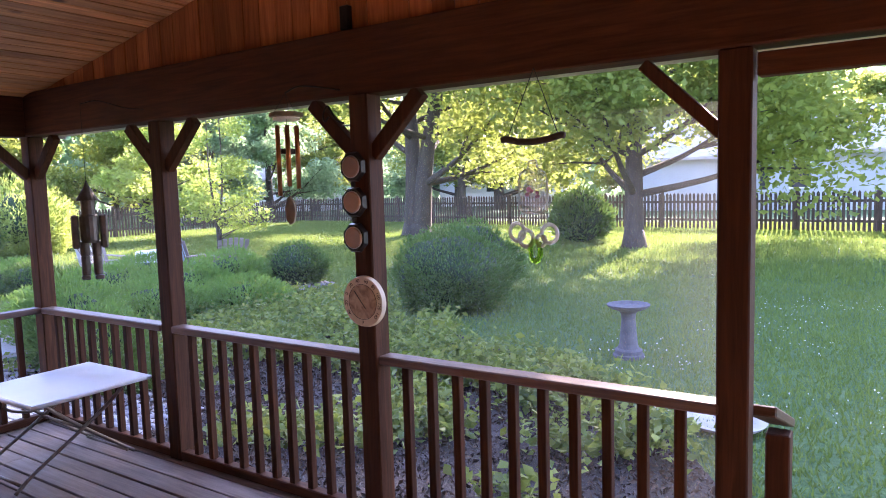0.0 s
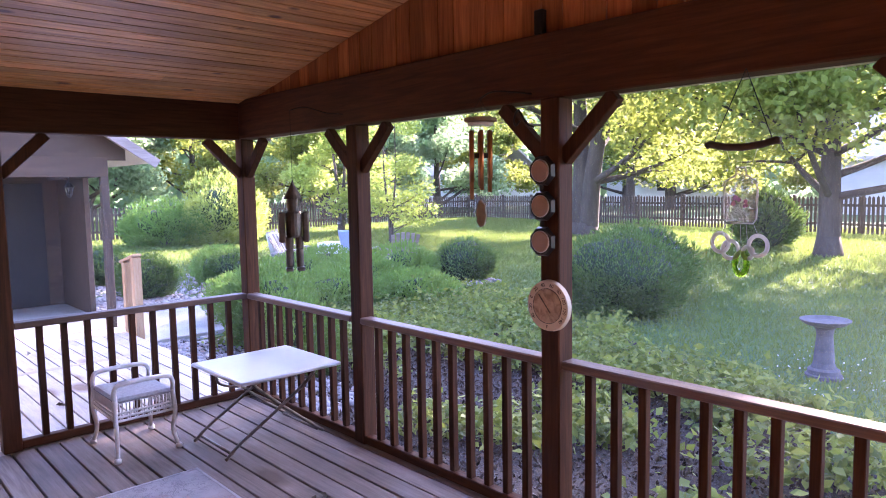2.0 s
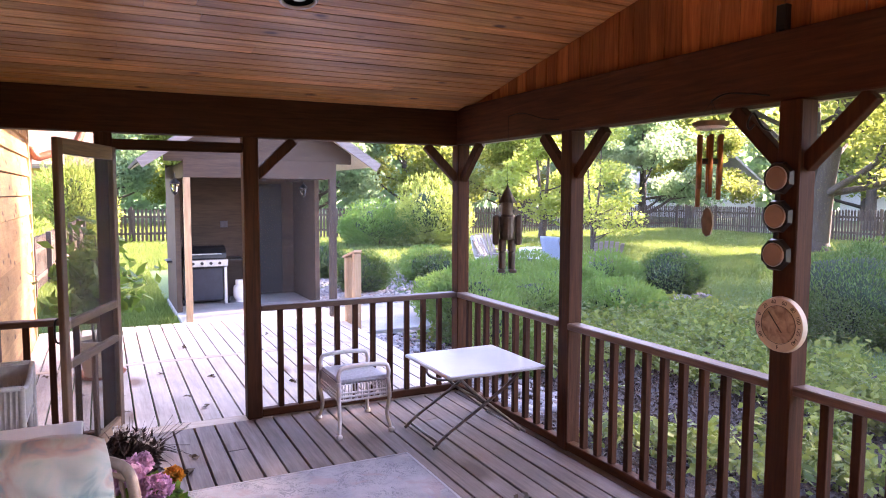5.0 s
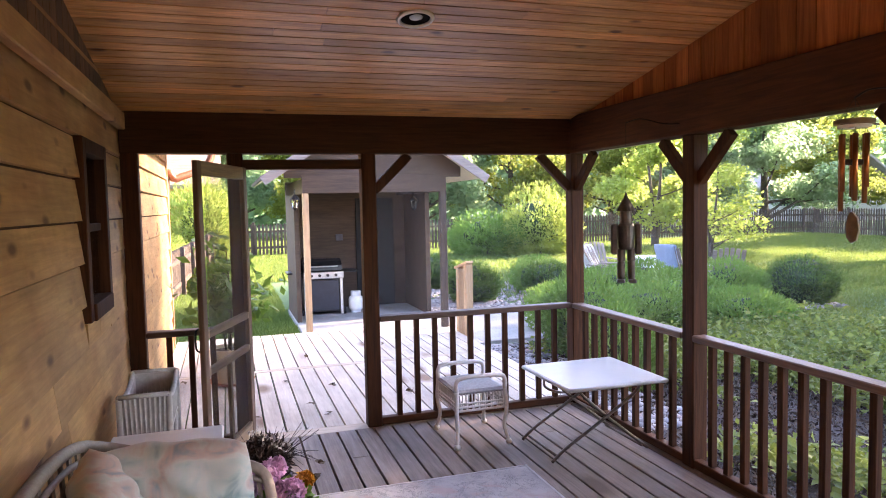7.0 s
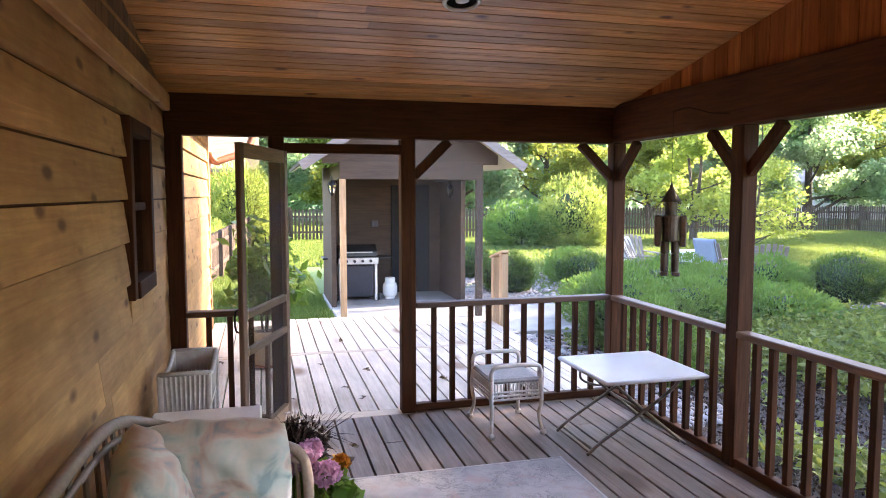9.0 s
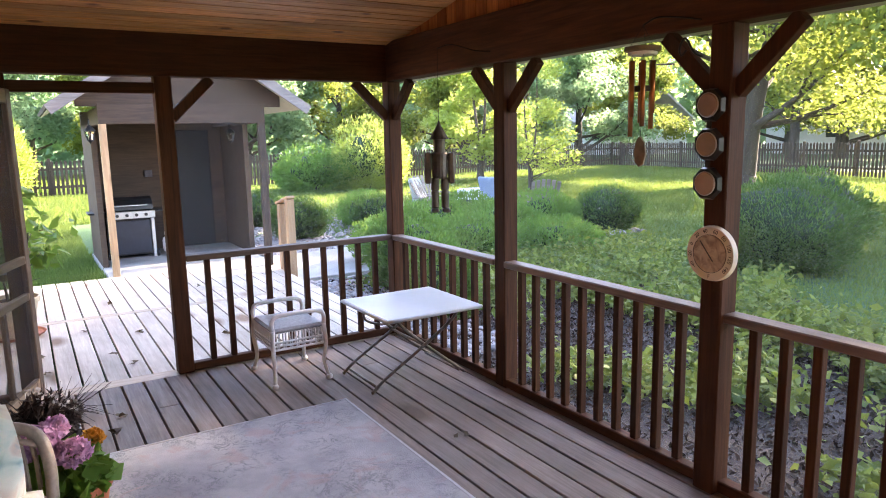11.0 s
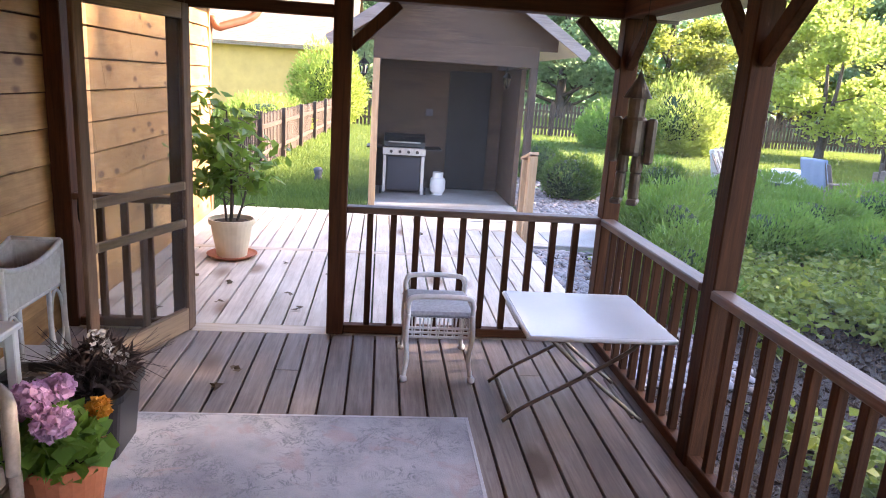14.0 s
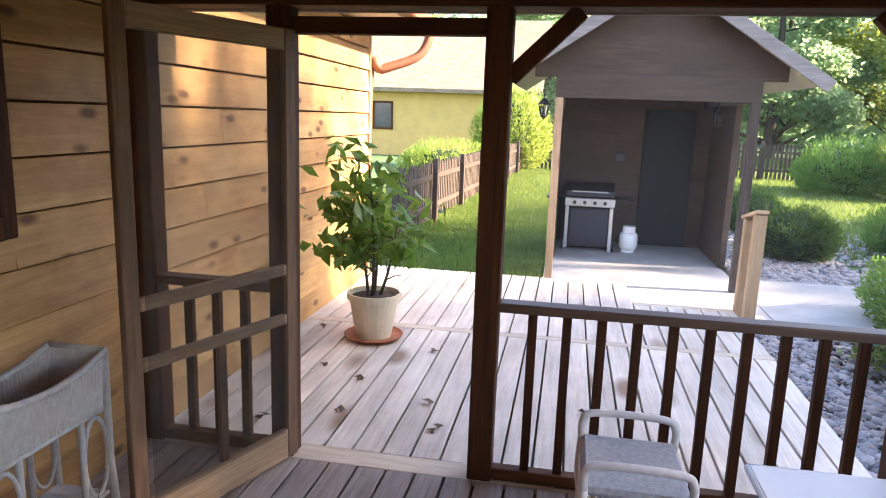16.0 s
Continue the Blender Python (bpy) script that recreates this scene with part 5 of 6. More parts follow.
for i in range(130):
    az, ln = rr.uniform(0, 6.28), rr.uniform(0.12, 0.30)
    tip = (0.02 + math.cos(az) * ln, 0.14 + math.sin(az) * ln, 0.34 + rr.uniform(-0.03, 0.17))
    tube(bm, [(0.02 + 0.03 * math.cos(az), 0.14 + 0.03 * math.sin(az), 0.27), (0.02 + math.cos(az) * ln * 0.55, 0.14 + math.sin(az) * ln * 0.55, 0.40), tip], 0.0028, 4, r_end=0.0008)
part("grass_tuft", bm, M["dark_blade"], dg)

# potted tree on the deck
pt2 = thing("potted_tree", "leafy young citrus tree in a cream pot on a clay saucer", "potted plant", (-1.78, -1.07, 0))
part("saucer", lathe(bmesh.new(), [(0.17, 0), (0.205, 0.03), (0.212, 0.032), (0.205, 0.022), (0.165, 0.012), (0.001, 0.012)], 28), M["clay"], pt2, "terracotta saucer")
part("pot", lathe(bmesh.new(), [(0.125, 0.013), (0.175, 0.29), (0.19, 0.29), (0.194, 0.335), (0.178, 0.335), (0.17, 0.30), (0.001, 0.295)], 28), M["cream_pot"], pt2, "cream plastic pot")
part("soil", lathe(bmesh.new(), [(0.001, 0.297), (0.168, 0.302), (0.08, 0.315), (0.001, 0.316)], 16), M["soil"], pt2)
rng2 = np.random.default_rng(77)
rr = random.Random(77)
bm = bmesh.new()
tips = []
for k in range(4):
    az = k * 1.7
    base = Vector((0.04 * math.cos(az), 0.04 * math.sin(az), 0.30))
    top = Vector((0.16 * math.cos(az), 0.16 * math.sin(az), (1.24, 0.86, 1.02, 0.92)[k]))
    pts = curve_pts([base, base.lerp(top, 0.4) + Vector((0.01, 0.02, 0)), top], 5)
    tube(bm, pts, 0.012, 6, r_end=0.005)
    for j in range(8):
        p = pts[3 + j % (len(pts) - 3)]
        a2 = rr.uniform(0, 6.28)
        ln = rr.uniform(0.12, 0.30)
        e2 = p + Vector((math.cos(a2) * ln, math.sin(a2) * ln, rr.uniform(0.02, 0.20)))
        tube(bm, [p, p.lerp(e2, 0.5) + Vector((0, 0, 0.01)), e2], 0.005, 5, r_end=0.002)
        tips += [e2, p.lerp(e2, 0.6)]
    tips.append(top)
part("trunk", bm, M["bark"], pt2)
lp = np.concatenate([np.array(t3) + rng2.normal(size=(8, 3)) * np.array((0.075, 0.075, 0.06)) for t3 in tips])
lp = lp[lp[:, 2] > 0.56]
me = leaf_mesh("leaves", lp, 0.135 * (0.6 + 0.7 * rng2.random(len(lp))), rng2, 0.48)
me.materials.append(M["pot_leaf"])
lo2 = new("leaves", me)
lo2.parent = pt2


# ---------------------------------------------------------------- hung things
def cord(parent, a, b, r=0.0016, mt="dark_metal", name="cord"):
    return part(name, tube(bmesh.new(), [a, b], r, 5), M[mt], parent)


# tin figure of tubes and cans, one plain shape
bm = bmesh.new()
lathe(bm, [(0.002, 0.53), (0.012, 0.50), (0.055, 0.425), (0.058, 0.42), (0.001, 0.418)], 16)
lathe(bm, [(0.034, 0.345), (0.036, 0.42)], 14)
lathe(bm, [(0.040, 0.195), (0.046, 0.21), (0.048, 0.335), (0.04, 0.348)], 16)
for s in (-1, 1):
    box(bm, (-0.026, s * 0.068 - 0.019, 0.165), (0.026, s * 0.068 + 0.019, 0.345), 0.009)
    lathe(bm, [(0.019, 0.02), (0.022, 0.03), (0.022, 0.12), (0.018, 0.125), (0.024, 0.13), (0.024, 0.19), (0.02, 0.20)], 12, (0, s * 0.029, 0))
    box(bm, (-0.02, s * 0.033 - 0.022, 0.0), (0.06, s * 0.033 + 0.022, 0.022), 0.006)
ob = link("tin_figure", bm, M["rust_tin"])
ob.matrix_world = pose(1.36, 1.17, 1.14, 0, 0, -28)
tagged(ob, "rusty tin can figure with a pointed hat hung on a wire", "ornament")
hk = thing("wire_hook", "thin wire hook on the beam that holds the tin figure", "hook", (1.36, 1.17, 1.67))
cord(hk, (0, 0, 0), (0, 0, 0.40), 0.0012, "dark_metal", "wire")
part("arm", tube(bmesh.new(), curve_pts([(0, 0, 0.40), (0, 0.10, 0.425), (0, 0.25, 0.40), (0, 0.37, 0.40)], 5), 0.003, 5), M["dark_metal"], hk)

# wind chime
wc = thing("wind_chime", "wind chime with copper tubes under a wooden disc", "wind chime", (2.85, 1.20, 0))
part("disc", lathe(bmesh.new(), [(0.058, 1.885), (0.07, 1.888), (0.07, 1.902), (0.055, 1.906), (0.001, 1.906)], 24), M["stone_wood"], wc)
part("cap", lathe(bmesh.new(), [(0.05, 1.872), (0.056, 1.873), (0.056, 1.884), (0.05, 1.885)], 20), M["white"], wc)
lens = (0.20, 0.26, 0.235, 0.29, 0.215, 0.25)
for k in range(6):
    a = k * math.pi / 3 + 0.3
    x, y = 0.045 * math.cos(a), 0.045 * math.sin(a)
    zt = 1.85
    part("chime_tube", tube(bmesh.new(), [(x, y, zt), (x, y, zt - lens[k])], 0.0095, 10), M["copper"], wc, smooth=True)
    cord(wc, (x, y, 1.885), (x, y, zt), 0.001)
part("striker", lathe(bmesh.new(), [(0.03, 1.735), (0.032, 1.74), (0.032, 1.752), (0.03, 1.756)], 16), M["old_wood"], wc)
cord(wc, (0, 0, 1.90), (0, 0, 1.56), 0.001)
bm = bmesh.new()
prof = ((0, 1.56), (0.022, 1.535), (0.03, 1.49), (0.018, 1.45), (-0.004, 1.44), (-0.024, 1.46), (-0.028, 1.51), (-0.015, 1.55))
f = [bm.verts.new((x, -0.004, z)) for x, z in prof]
b2 = [bm.verts.new((x, 0.004, z)) for x, z in prof]
bm.faces.new(f)
bm.faces.new(b2[::-1])
for i in range(8):
    bm.faces.new((f[i], b2[i], b2[(i + 1) % 8], f[(i + 1) % 8]))
bmesh.ops.recalc_face_normals(bm, faces=bm.faces[:])
part("wind_catcher", bm, M["stone_wood"], wc)
for k in range(3):
    a = k * 2.09
    cord(wc, (0.05 * math.cos(a), 0.05 * math.sin(a), 1.905), (0, 0, 1.985), 0.001)
part("hanger_arm", tube(bmesh.new(), curve_pts([(0, 0, 1.985), (0, 0.08, 2.02), (0, 0.22, 2.03), (0, 0.338, 2.03)], 5), 0.004, 5), M["dark_metal"], wc)

# three copper faced discs chained down the post
hd = thing("hanging_discs", "three black eight sided plates with coppery discs on a post", "ornament", (2.935, Y1 - 0.036, 0))
for z in (1.68, 1.522, 1.362):
    bm = bmesh.new()
    bmesh.ops.create_cone(bm, cap_ends=True, segments=8, radius1=0.072, radius2=0.064, depth=0.02, matrix=Matrix.Translation((0, -0.010, z)) @ Matrix.Rotation(math.pi / 2, 4, "X") @ Matrix.Rotation(math.pi / 8, 4, "Z"))
    pl = part("plate", bm, M["black"], hd)
    bm = bmesh.new()
    bmesh.ops.create_cone(bm, cap_ends=True, segments=24, radius1=0.050, radius2=0.044, depth=0.008, matrix=Matrix.Translation((0, -0.0245, z)) @ Matrix.Rotation(math.pi / 2, 4, "X"))
    part("disc", bm, M["copper_face"], pl, "coppery reflecting disc", smooth=False)
    bm = bmesh.new()
    tube(bm, [(0.047 * math.cos(a), -0.021, z + 0.047 * math.sin(a)) for a in np.linspace(0, 2 * math.pi, 25)[:-1]], 0.004, 5, True)
    part("ring", bm, M["steel"], pl, "bright metal ring", smooth=True)
for z in (1.601, 1.442):
    part("link", boxed((-0.012, -0.014, z - 0.014), (0.012, -0.004, z + 0.014), 0.003), M["black"], hd)

# dial thermometer
th = thing("dial_thermometer", "round aged cream dial thermometer on the porch post", "thermometer", (2.972, Y1 - 0.034, 1.072))
RX = Matrix.Rotation(math.pi / 2, 4, "X")
bm = bmesh.new()
bmesh.ops.create_cone(bm, cap_ends=True, segments=40, radius1=0.118, radius2=0.113, depth=0.022, matrix=Matrix.Translation((0, -0.011, 0)) @ RX)
part("case", bm, M["dial"], th)
bm = bmesh.new()
bmesh.ops.create_cone(bm, cap_ends=True, segments=40, radius1=0.078, radius2=0.077, depth=0.003, matrix=Matrix.Translation((0, -0.0235, 0)) @ RX)
part("picture", bm, M["dial_mid"], th, "faded brown picture")
bm = bmesh.new()
tube(bm, [(0.080 * math.cos(a), -0.0235, 0.080 * math.sin(a)) for a in np.linspace(0, 2 * math.pi, 41)[:-1]], 0.0012, 4, True)
part("scale_ring", bm, M["ink"], th)
for txt, ang in (("-40", 215), ("-20", 188), ("0", 160), ("20", 132), ("40", 105), ("60", 75), ("80", 47), ("100", 20), ("120", -8), ("140", -36), ("F", -90)):
    cu = bpy.data.curves.new("number", "FONT")
    cu.body = txt
    cu.size = 0.023
    cu.align_x = "CENTER"
    cu.align_y = "CENTER"
    cu.extrude = 0.0004
    a = math.radians(ang)
    o = new("number", cu)
    cu.materials.append(M["ink"])
    o.parent = th
    o.matrix_local = Matrix.Translation((0.096 * math.cos(a), -0.0234, 0.096 * math.sin(a))) @ Matrix.Rotation(math.pi / 2, 4, "X") @ Matrix.Rotation(a - math.pi / 2 if txt != "F" else 0, 4, "Z")
nd = bmesh.new()
beam(nd, (0.02, -0.027, -0.03), (-0.045, -0.027, 0.05), 0.004, 0.0015, 0, (0, 1, 0))
part("needle", nd, M["ink"], th)

# bottle and glass rings hung from a bar
bh = thing("glass_bottle_mobile", "flattened glass bottle and glass rings hung from a dark bar", "mobile", (3.865, 1.42, 0))
Zs = 1.745
part("bar", tube(bmesh.new(), [(-0.125, 0, Zs), (-0.11, 0, Zs + 0.004), (-0.06, 0, Zs - 0.008), (0, 0, Zs - 0.012), (0.06, 0, Zs - 0.006), (0.11, 0, Zs + 0.006), (0.125, 0, Zs + 0.004)], 0.0125, 8), M["old_wood"], bh, smooth=True)
for s in (-1, 1):
    cord(bh, (s * 0.10, 0, Zs + 0.01), (0, 0.02, 1.998), 0.0018, "dark_metal", "cord")
    cord(bh, (s * 0.055, 0, Zs - 0.01), (s * 0.03, 0, 1.655), 0.0006, "steel", "line")
bm = bmesh.new()
out = [(-0.016, 1.665), (0.016, 1.665), (0.018, 1.64), (0.05, 1.62), (0.058, 1.59), (0.055, 1.49), (0.045, 1.475), (-0.045, 1.475), (-0.055, 1.49), (-0.058, 1.59), (-0.05, 1.62), (-0.018, 1.64)]
f = [bm.verts.new((x, -0.006, z)) for x, z in out]
b2 = [bm.verts.new((x, 0.006, z)) for x, z in out]
bm.faces.new(f)
bm.faces.new(b2[::-1])
for i in range(len(out)):
    bm.faces.new((f[i], b2[i], b2[(i + 1) % len(out)], f[(i + 1) % len(out)]))
bmesh.ops.recalc_face_normals(bm, faces=bm.faces[:])
bmesh.ops.bevel(bm, geom=bm.edges[:], offset=0.003, segments=1, affect="EDGES")
part("bottle", bm, M["milky"], bh, "flattened clear bottle", smooth=True)
part("bottle_rim", tube(bmesh.new(), [(x, -0.004, z) for x, z in out], 0.0032, 6, True), M["frosted"], bh, "pale thick glass edge", smooth=True)
bm = bmesh.new()
rr = random.Random(8)
for k in range(7):
    bmesh.ops.create_icosphere(bm, subdivisions=1, radius=rr.uniform(0.006, 0.011), matrix=Matrix.Translation((rr.uniform(-0.025, 0.025), -0.0085, rr.uniform(1.53, 1.58))) @ Matrix.Diagonal((1, 0.25, 1, 1)))
part("painted_flowers", bm, M["pink"], bh, "small pink painted flowers")
for cx, cz, r in ((-0.068, 1.405, 0.030), (-0.032, 1.382, 0.028), (0.062, 1.40, 0.031), (0.028, 1.375, 0.018)):
    part("glass_ring", tube(bmesh.new(), [(cx + r * math.cos(a), 0, cz + r * 1.1 * math.sin(a)) for a in np.linspace(0, 2 * math.pi, 25)[:-1]], 0.0075, 6, True), M["frosted"], bh, "frosted glass ring", smooth=True)
    cord(bh, (cx, 0, cz + r), (cx * 0.7, 0, 1.478), 0.0006, "steel", "line")
part("green_slice", tube(bmesh.new(), [(0.005 + 0.020 * math.cos(a), 0, 1.34 + 0.034 * math.sin(a) * (1.25 if math.sin(a) < 0 else 1)) for a in np.linspace(0, 2 * math.pi, 25)[:-1]], 0.011, 6, True), M["green_glass"], bh, "green glass teardrop ring", smooth=True)
cord(bh, (0.005, 0, 1.385), (0.0, 0, 1.478), 0.0006, "steel", "line")

# iron hook on the post
hq = thing("iron_hook", "small black curled iron hook on the porch beam", "hook", (2.80, Y1 - 0.003, 1.90))
part("hook", tube(bmesh.new(), curve_pts([(0.06, 0.0, -0.02), (0.03, -0.02, 0.0), (0.0, -0.04, 0.06), (-0.02, -0.05, 0.02), (-0.005, -0.055, -0.01), (0.015, -0.05, 0.01)], 5), 0.005, 6), M["dark_metal"], hq, smooth=True)

# dark bracket where the beams join
tagged(link("beam_bracket", boxed((2.86, Y1 - 0.006, 2.292), (2.91, Y1 + 0.028, 2.40), 0.004), M["dark_metal"]), "dark metal bracket on the gable boards above a post", "bracket")

# ================================================================ yard things
# background trees beyond the fences
proto = tree("background_tree", "tall leafy tree beyond the garden fence", (-38, 44, G), 14.0, 0.30, 5.2, "leaf", 30000, 0.28, 51, forks=1, clear=0.10, limbs=15)
proto2 = tree("background_tree", "tall blue green tree beyond the garden fence", (-33, 34, G), 13.0, 0.32, 5.0, "leaf_dark", 34000, 0.25, 52, forks=1, clear=0.06, limbs=15)
proto3 = tree("background_tree", "tall leafy tree with a forked trunk beyond the fence", (-20, 45, G), 14.0, 0.28, 5.4, "leaf", 30000, 0.28, 53, forks=2, clear=0.10, limbs=9)
for ob in (proto, proto2, proto3):
    ob["group"] = "background trees"
SPOTS = ((proto2, -46, 30), (proto, -44, 20), (proto2, -42, 12), (proto, -46, 5), (proto2, -44, -3), (proto3, -50, -12), (proto, -56, 38), (proto2, -28, 52), (proto, -10, 54), (proto2, -2, 58), (proto3, 6, 56), (proto, 14, 52), (proto2, -55, 16), (proto3, -36, 26), (proto2, -60, 0), (proto, -31, 60), (proto2, 20, 46), (proto3, -52, 50))
for i, (pr, x, y) in enumerate(SPOTS):
    s = 0.85 + 0.35 * ((i * 7) % 5) / 4
    copy_thing(pr, pose(x, y, G, 0, 0, i * 67) @ Matrix.Scale(s, 4))

tree("maple_tree", "broad maple whose low branches reach over the lawn", (5.3, 27.8, G), 16.5, 0.36, 6.2, "leaf", 60000, 0.18, 24, forks=1, clear=0.34, limbs=15)
tree("maple_tree", "tall shade tree beyond the fence and the old maple", (-19.0, 38.0, G), 14.0, 0.34, 5.6, "leaf", 34000, 0.22, 25, forks=1, clear=0.26, limbs=15)
tree("young_birch", "slim young tree with yellow green leaves on the lawn", (-13.84, 14.1, G), 5.2, 0.06, 1.5, "leaf_yellow", 5000, 0.11, 26, forks=2, clear=0.12, limbs=9)
tree("maple_tree", "blue green tree at the corner of the garden fence", (-31.0, 27.5, G), 9.0, 0.22, 3.4, "leaf_dark", 15000, 0.24, 27, forks=1, clear=0.24, limbs=14)
tree("golden_tree", "small golden green tree by the picket fence", (-20.46, 16.58, G), 6.5, 0.12, 2.6, "leaf_yellow", 9000, 0.2, 28, forks=2, clear=0.22, limbs=8)
bush("golden_shrub", "broad green shrub at the back of the lawn", (-20.0, 8.58, G), (1.7, 1.5, 1.0), "bush_light", 14000, 0.085, 35, lumps=5)
bush("golden_shrub", "bright yellow shrub behind the tan house", (-24.0, -2.0, G), (1.5, 1.5, 1.9), "leaf_yellow", 14000, 0.10, 36, lumps=5)
bush("golden_shrub", "low pale shrub along the side fence", (-17, -3.3, G), (0.9, 1.4, 0.75), "leaf_yellow", 9000, 0.075, 37, lumps=4)

# far woodland edge that closes the view
rngw = np.random.default_rng(91)
pts = []
for k in range(150):
    u = k / 149
    a = math.radians(-40 + 175 * u)
    r = 78 + 7 * math.sin(k * 1.7)
    c = (r * math.sin(-a) - 5, r * math.cos(a) + 5, G + 6.5 + 2.0 * math.sin(k * 2.3))
    pts.append(lump(rngw, 420, c, (4.2, 4.2, 9.0 + 2.5 * math.sin(k)), 0.5, G))
pts = np.concatenate(pts)
me = leaf_mesh("woodland", pts, 1.1 * (0.6 + 0.8 * rngw.random(len(pts))), rngw, 0.7)
me.materials.append(M["leaf_dark"])
tagged(new("woodland", me), "distant green edge of woodland round the gardens", "woods", kind="stuff")

# ground cover in the mulched bed
bed = bmesh.new()
edge_pts = [(-3.9, 1.75), (4.45, 1.75), (4.3, 3.2), (3.6, 4.4), (2.2, 5.7), (0.4, 6.6), (-1.3, 7.3), (-3.2, 7.7), (-5.2, 7.8), (-6.4, 7.2), (-6.4, 4.4), (-3.9, 4.4)]
bed.faces.new([bed.verts.new((x, y, GROUND + 0.012)) for x, y in edge_pts])
tagged(link("planting_bed", bed, M["mulch"]), "dark bark mulch of the planting bed beside the porch", "planting bed", kind="structure")


def bed_edge(x):
    return float(np.interp(x, (-6.4, -5.2, -3.2, -1.3, 0.4, 2.2, 3.6, 4.3), (7.2, 7.8, 7.7, 7.3, 6.6, 5.7, 4.4, 3.2)))


rngc = np.random.default_rng(17)
rr = random.Random(17)
cov = []
for k in range(4200):
    x, y = rr.uniform(-6.3, 4.25), rr.uniform(1.85, 7.7)
    if y > bed_edge(x) - 0.1 or (x < -3.7 and y < 4.5):
        continue
    v = noise.noise((x * 0.9, y * 0.9, 3.0))
    if v < (0.42 if y < 2.6 else 0.28 if y < 3.4 else -0.12):
        continue
    h = 0.11 + 0.13 * rr.random() + (0.07 if y > 3.6 else 0)
    n = 18 if y < 3.6 else 24
    d = rngc.normal(size=(n, 3)) * np.array((0.10, 0.10, h * 0.32)) + np.array((x, y, GROUND + h * 0.75))
    cov.append(d[d[:, 2] > GROUND + 0.02])
cov = np.concatenate(cov)
me = leaf_mesh("ground_cover", cov, 0.082 * (0.6 + 0.8 * rngc.random(len(cov))), rngc, 0.62, 0.45)
me.materials.append(M["cover"])
tagged(new("ground_cover", me), "low yellow green ground cover plants in dark mulch", "ground cover", kind="stuff")


# loose bark chips over the mulch
cp = np.stack((rngc.uniform(-3.8, 4.4, 26000), rngc.uniform(1.8, 6.0, 26000), GROUND + 0.016 + 0.02 * rngc.random(26000)), 1)
cp = cp[[y < bed_edge(x) - 0.05 for x, y, z in cp]]
me = leaf_mesh("mulch_chips", cp, 0.05 * (0.5 + rngc.random(len(cp))), rngc, 0.4)
me.materials.append(M["chip"])
tagged(new("mulch_chips", me), "loose dark brown bark chips on the planting bed", "mulch", kind="stuff")


# grass blades on the near lawn, with white glint specks further down
def blades(name, n, region, keep, size, seed, label):
    rng = np.random.default_rng(seed)
    x = rng.uniform(region[0], region[1], n)
    y = rng.uniform(region[2], region[3], n)
    ok = np.array([keep(a, b) for a, b in zip(x, y)])
    x, y = x[ok], y[ok]
    n = len(x)
    h = size * (0.5 + rng.random(n))
    az = rng.uniform(0, 6.28, n)
    w = size * 0.16
    lean = rng.normal(size=(n, 2)) * size * 0.45
    v = np.empty((n, 3, 3))
    v[:, 0] = np.stack((x - np.cos(az) * w, y - np.sin(az) * w, np.full(n, GROUND)), 1)
    v[:, 1] = np.stack((x + np.cos(az) * w, y + np.sin(az) * w, np.full(n, GROUND)), 1)
    v[:, 2] = np.stack((x + lean[:, 0], y + lean[:, 1], GROUND + h), 1)
    me = bpy.data.meshes.new(name)
    me.vertices.add(n * 3)
    me.vertices.foreach_set("co", v.reshape(-1))
    me.loops.add(n * 3)
    me.loops.foreach_set("vertex_index", np.arange(n * 3, dtype=np.int32))
    me.polygons.add(n)
    me.polygons.foreach_set("loop_start", (np.arange(n) * 3).astype(np.int32))
    me.update(calc_edges=True)
    me.materials.append(M["blade"])
    return tagged(new(name, me), label, "grass", kind="stuff")


blades("grass", 150000, (-7.5, 9.0, 2.6, 13.0), lambda x, y: y > (bed_edge(x) if x < 4.35 else 0), 0.05, 3, "mown green grass of the near lawn")
blades("grass", 120000, (-16, 9.0, 13.0, 30.0), lambda x, y: True, 0.10, 4, "mown green grass of the far lawn")
blades("grass", 60000, (-26, -6.4, 4.5, 18.0), lambda x, y: True, 0.10, 5, "mown green grass behind the garden bed")
blades("grass", 60000, (-14, -4.2, -4.5, -0.02), lambda x, y: True, 0.075, 6, "mown green grass beside the deck")
blades("grass", 60000, (-24.5, -14.0, -4.5, 4.5), lambda x, y: True, 0.10, 7, "mown green grass behind the shed")
blades("grass", 70000, (-24.5, -16.0, 18.0, 28.5), lambda x, y: True, 0.12, 8, "mown green grass in the far corner of the lawn")
blades("grass", 50000, (-42.0, -24.5, -2.0, 20.0), lambda x, y: True, 0.16, 9, "mown green grass beyond the picket fence")


# white specks in the grass that stand in for glints on clover leaves
rngk = np.random.default_rng(44)
ck = np.stack((rngk.uniform(2.0, 9.0, 1800), rngk.uniform(2.6, 11.0, 1800), GROUND + 0.05 + 0.03 * rngk.random(1800)), 1)
ck = ck[[(y > bed_edge(x) or x > 4.35) and noise.noise((x * 0.7, y * 0.7, 9.0)) > -0.05 for x, y, z in ck]]
me = leaf_mesh("clover", ck, 0.014 + 0.010 * rngk.random(len(ck)), rngk, 0.8)
me.materials.append(M["glint_speck"])
tagged(new("clover", me), "small white specks for leaf glints in the mown lawn", "clover", kind="stuff")
orn = lathe(bmesh.new(), [(0.07, -0.01), (0.085, 0.04), (0.06, 0.10), (0.075, 0.17), (0.09, 0.22), (0.05, 0.26), (0.001, 0.265)], 16)
oo = link("garden_ornament", orn, M["bath"], smooth=True)
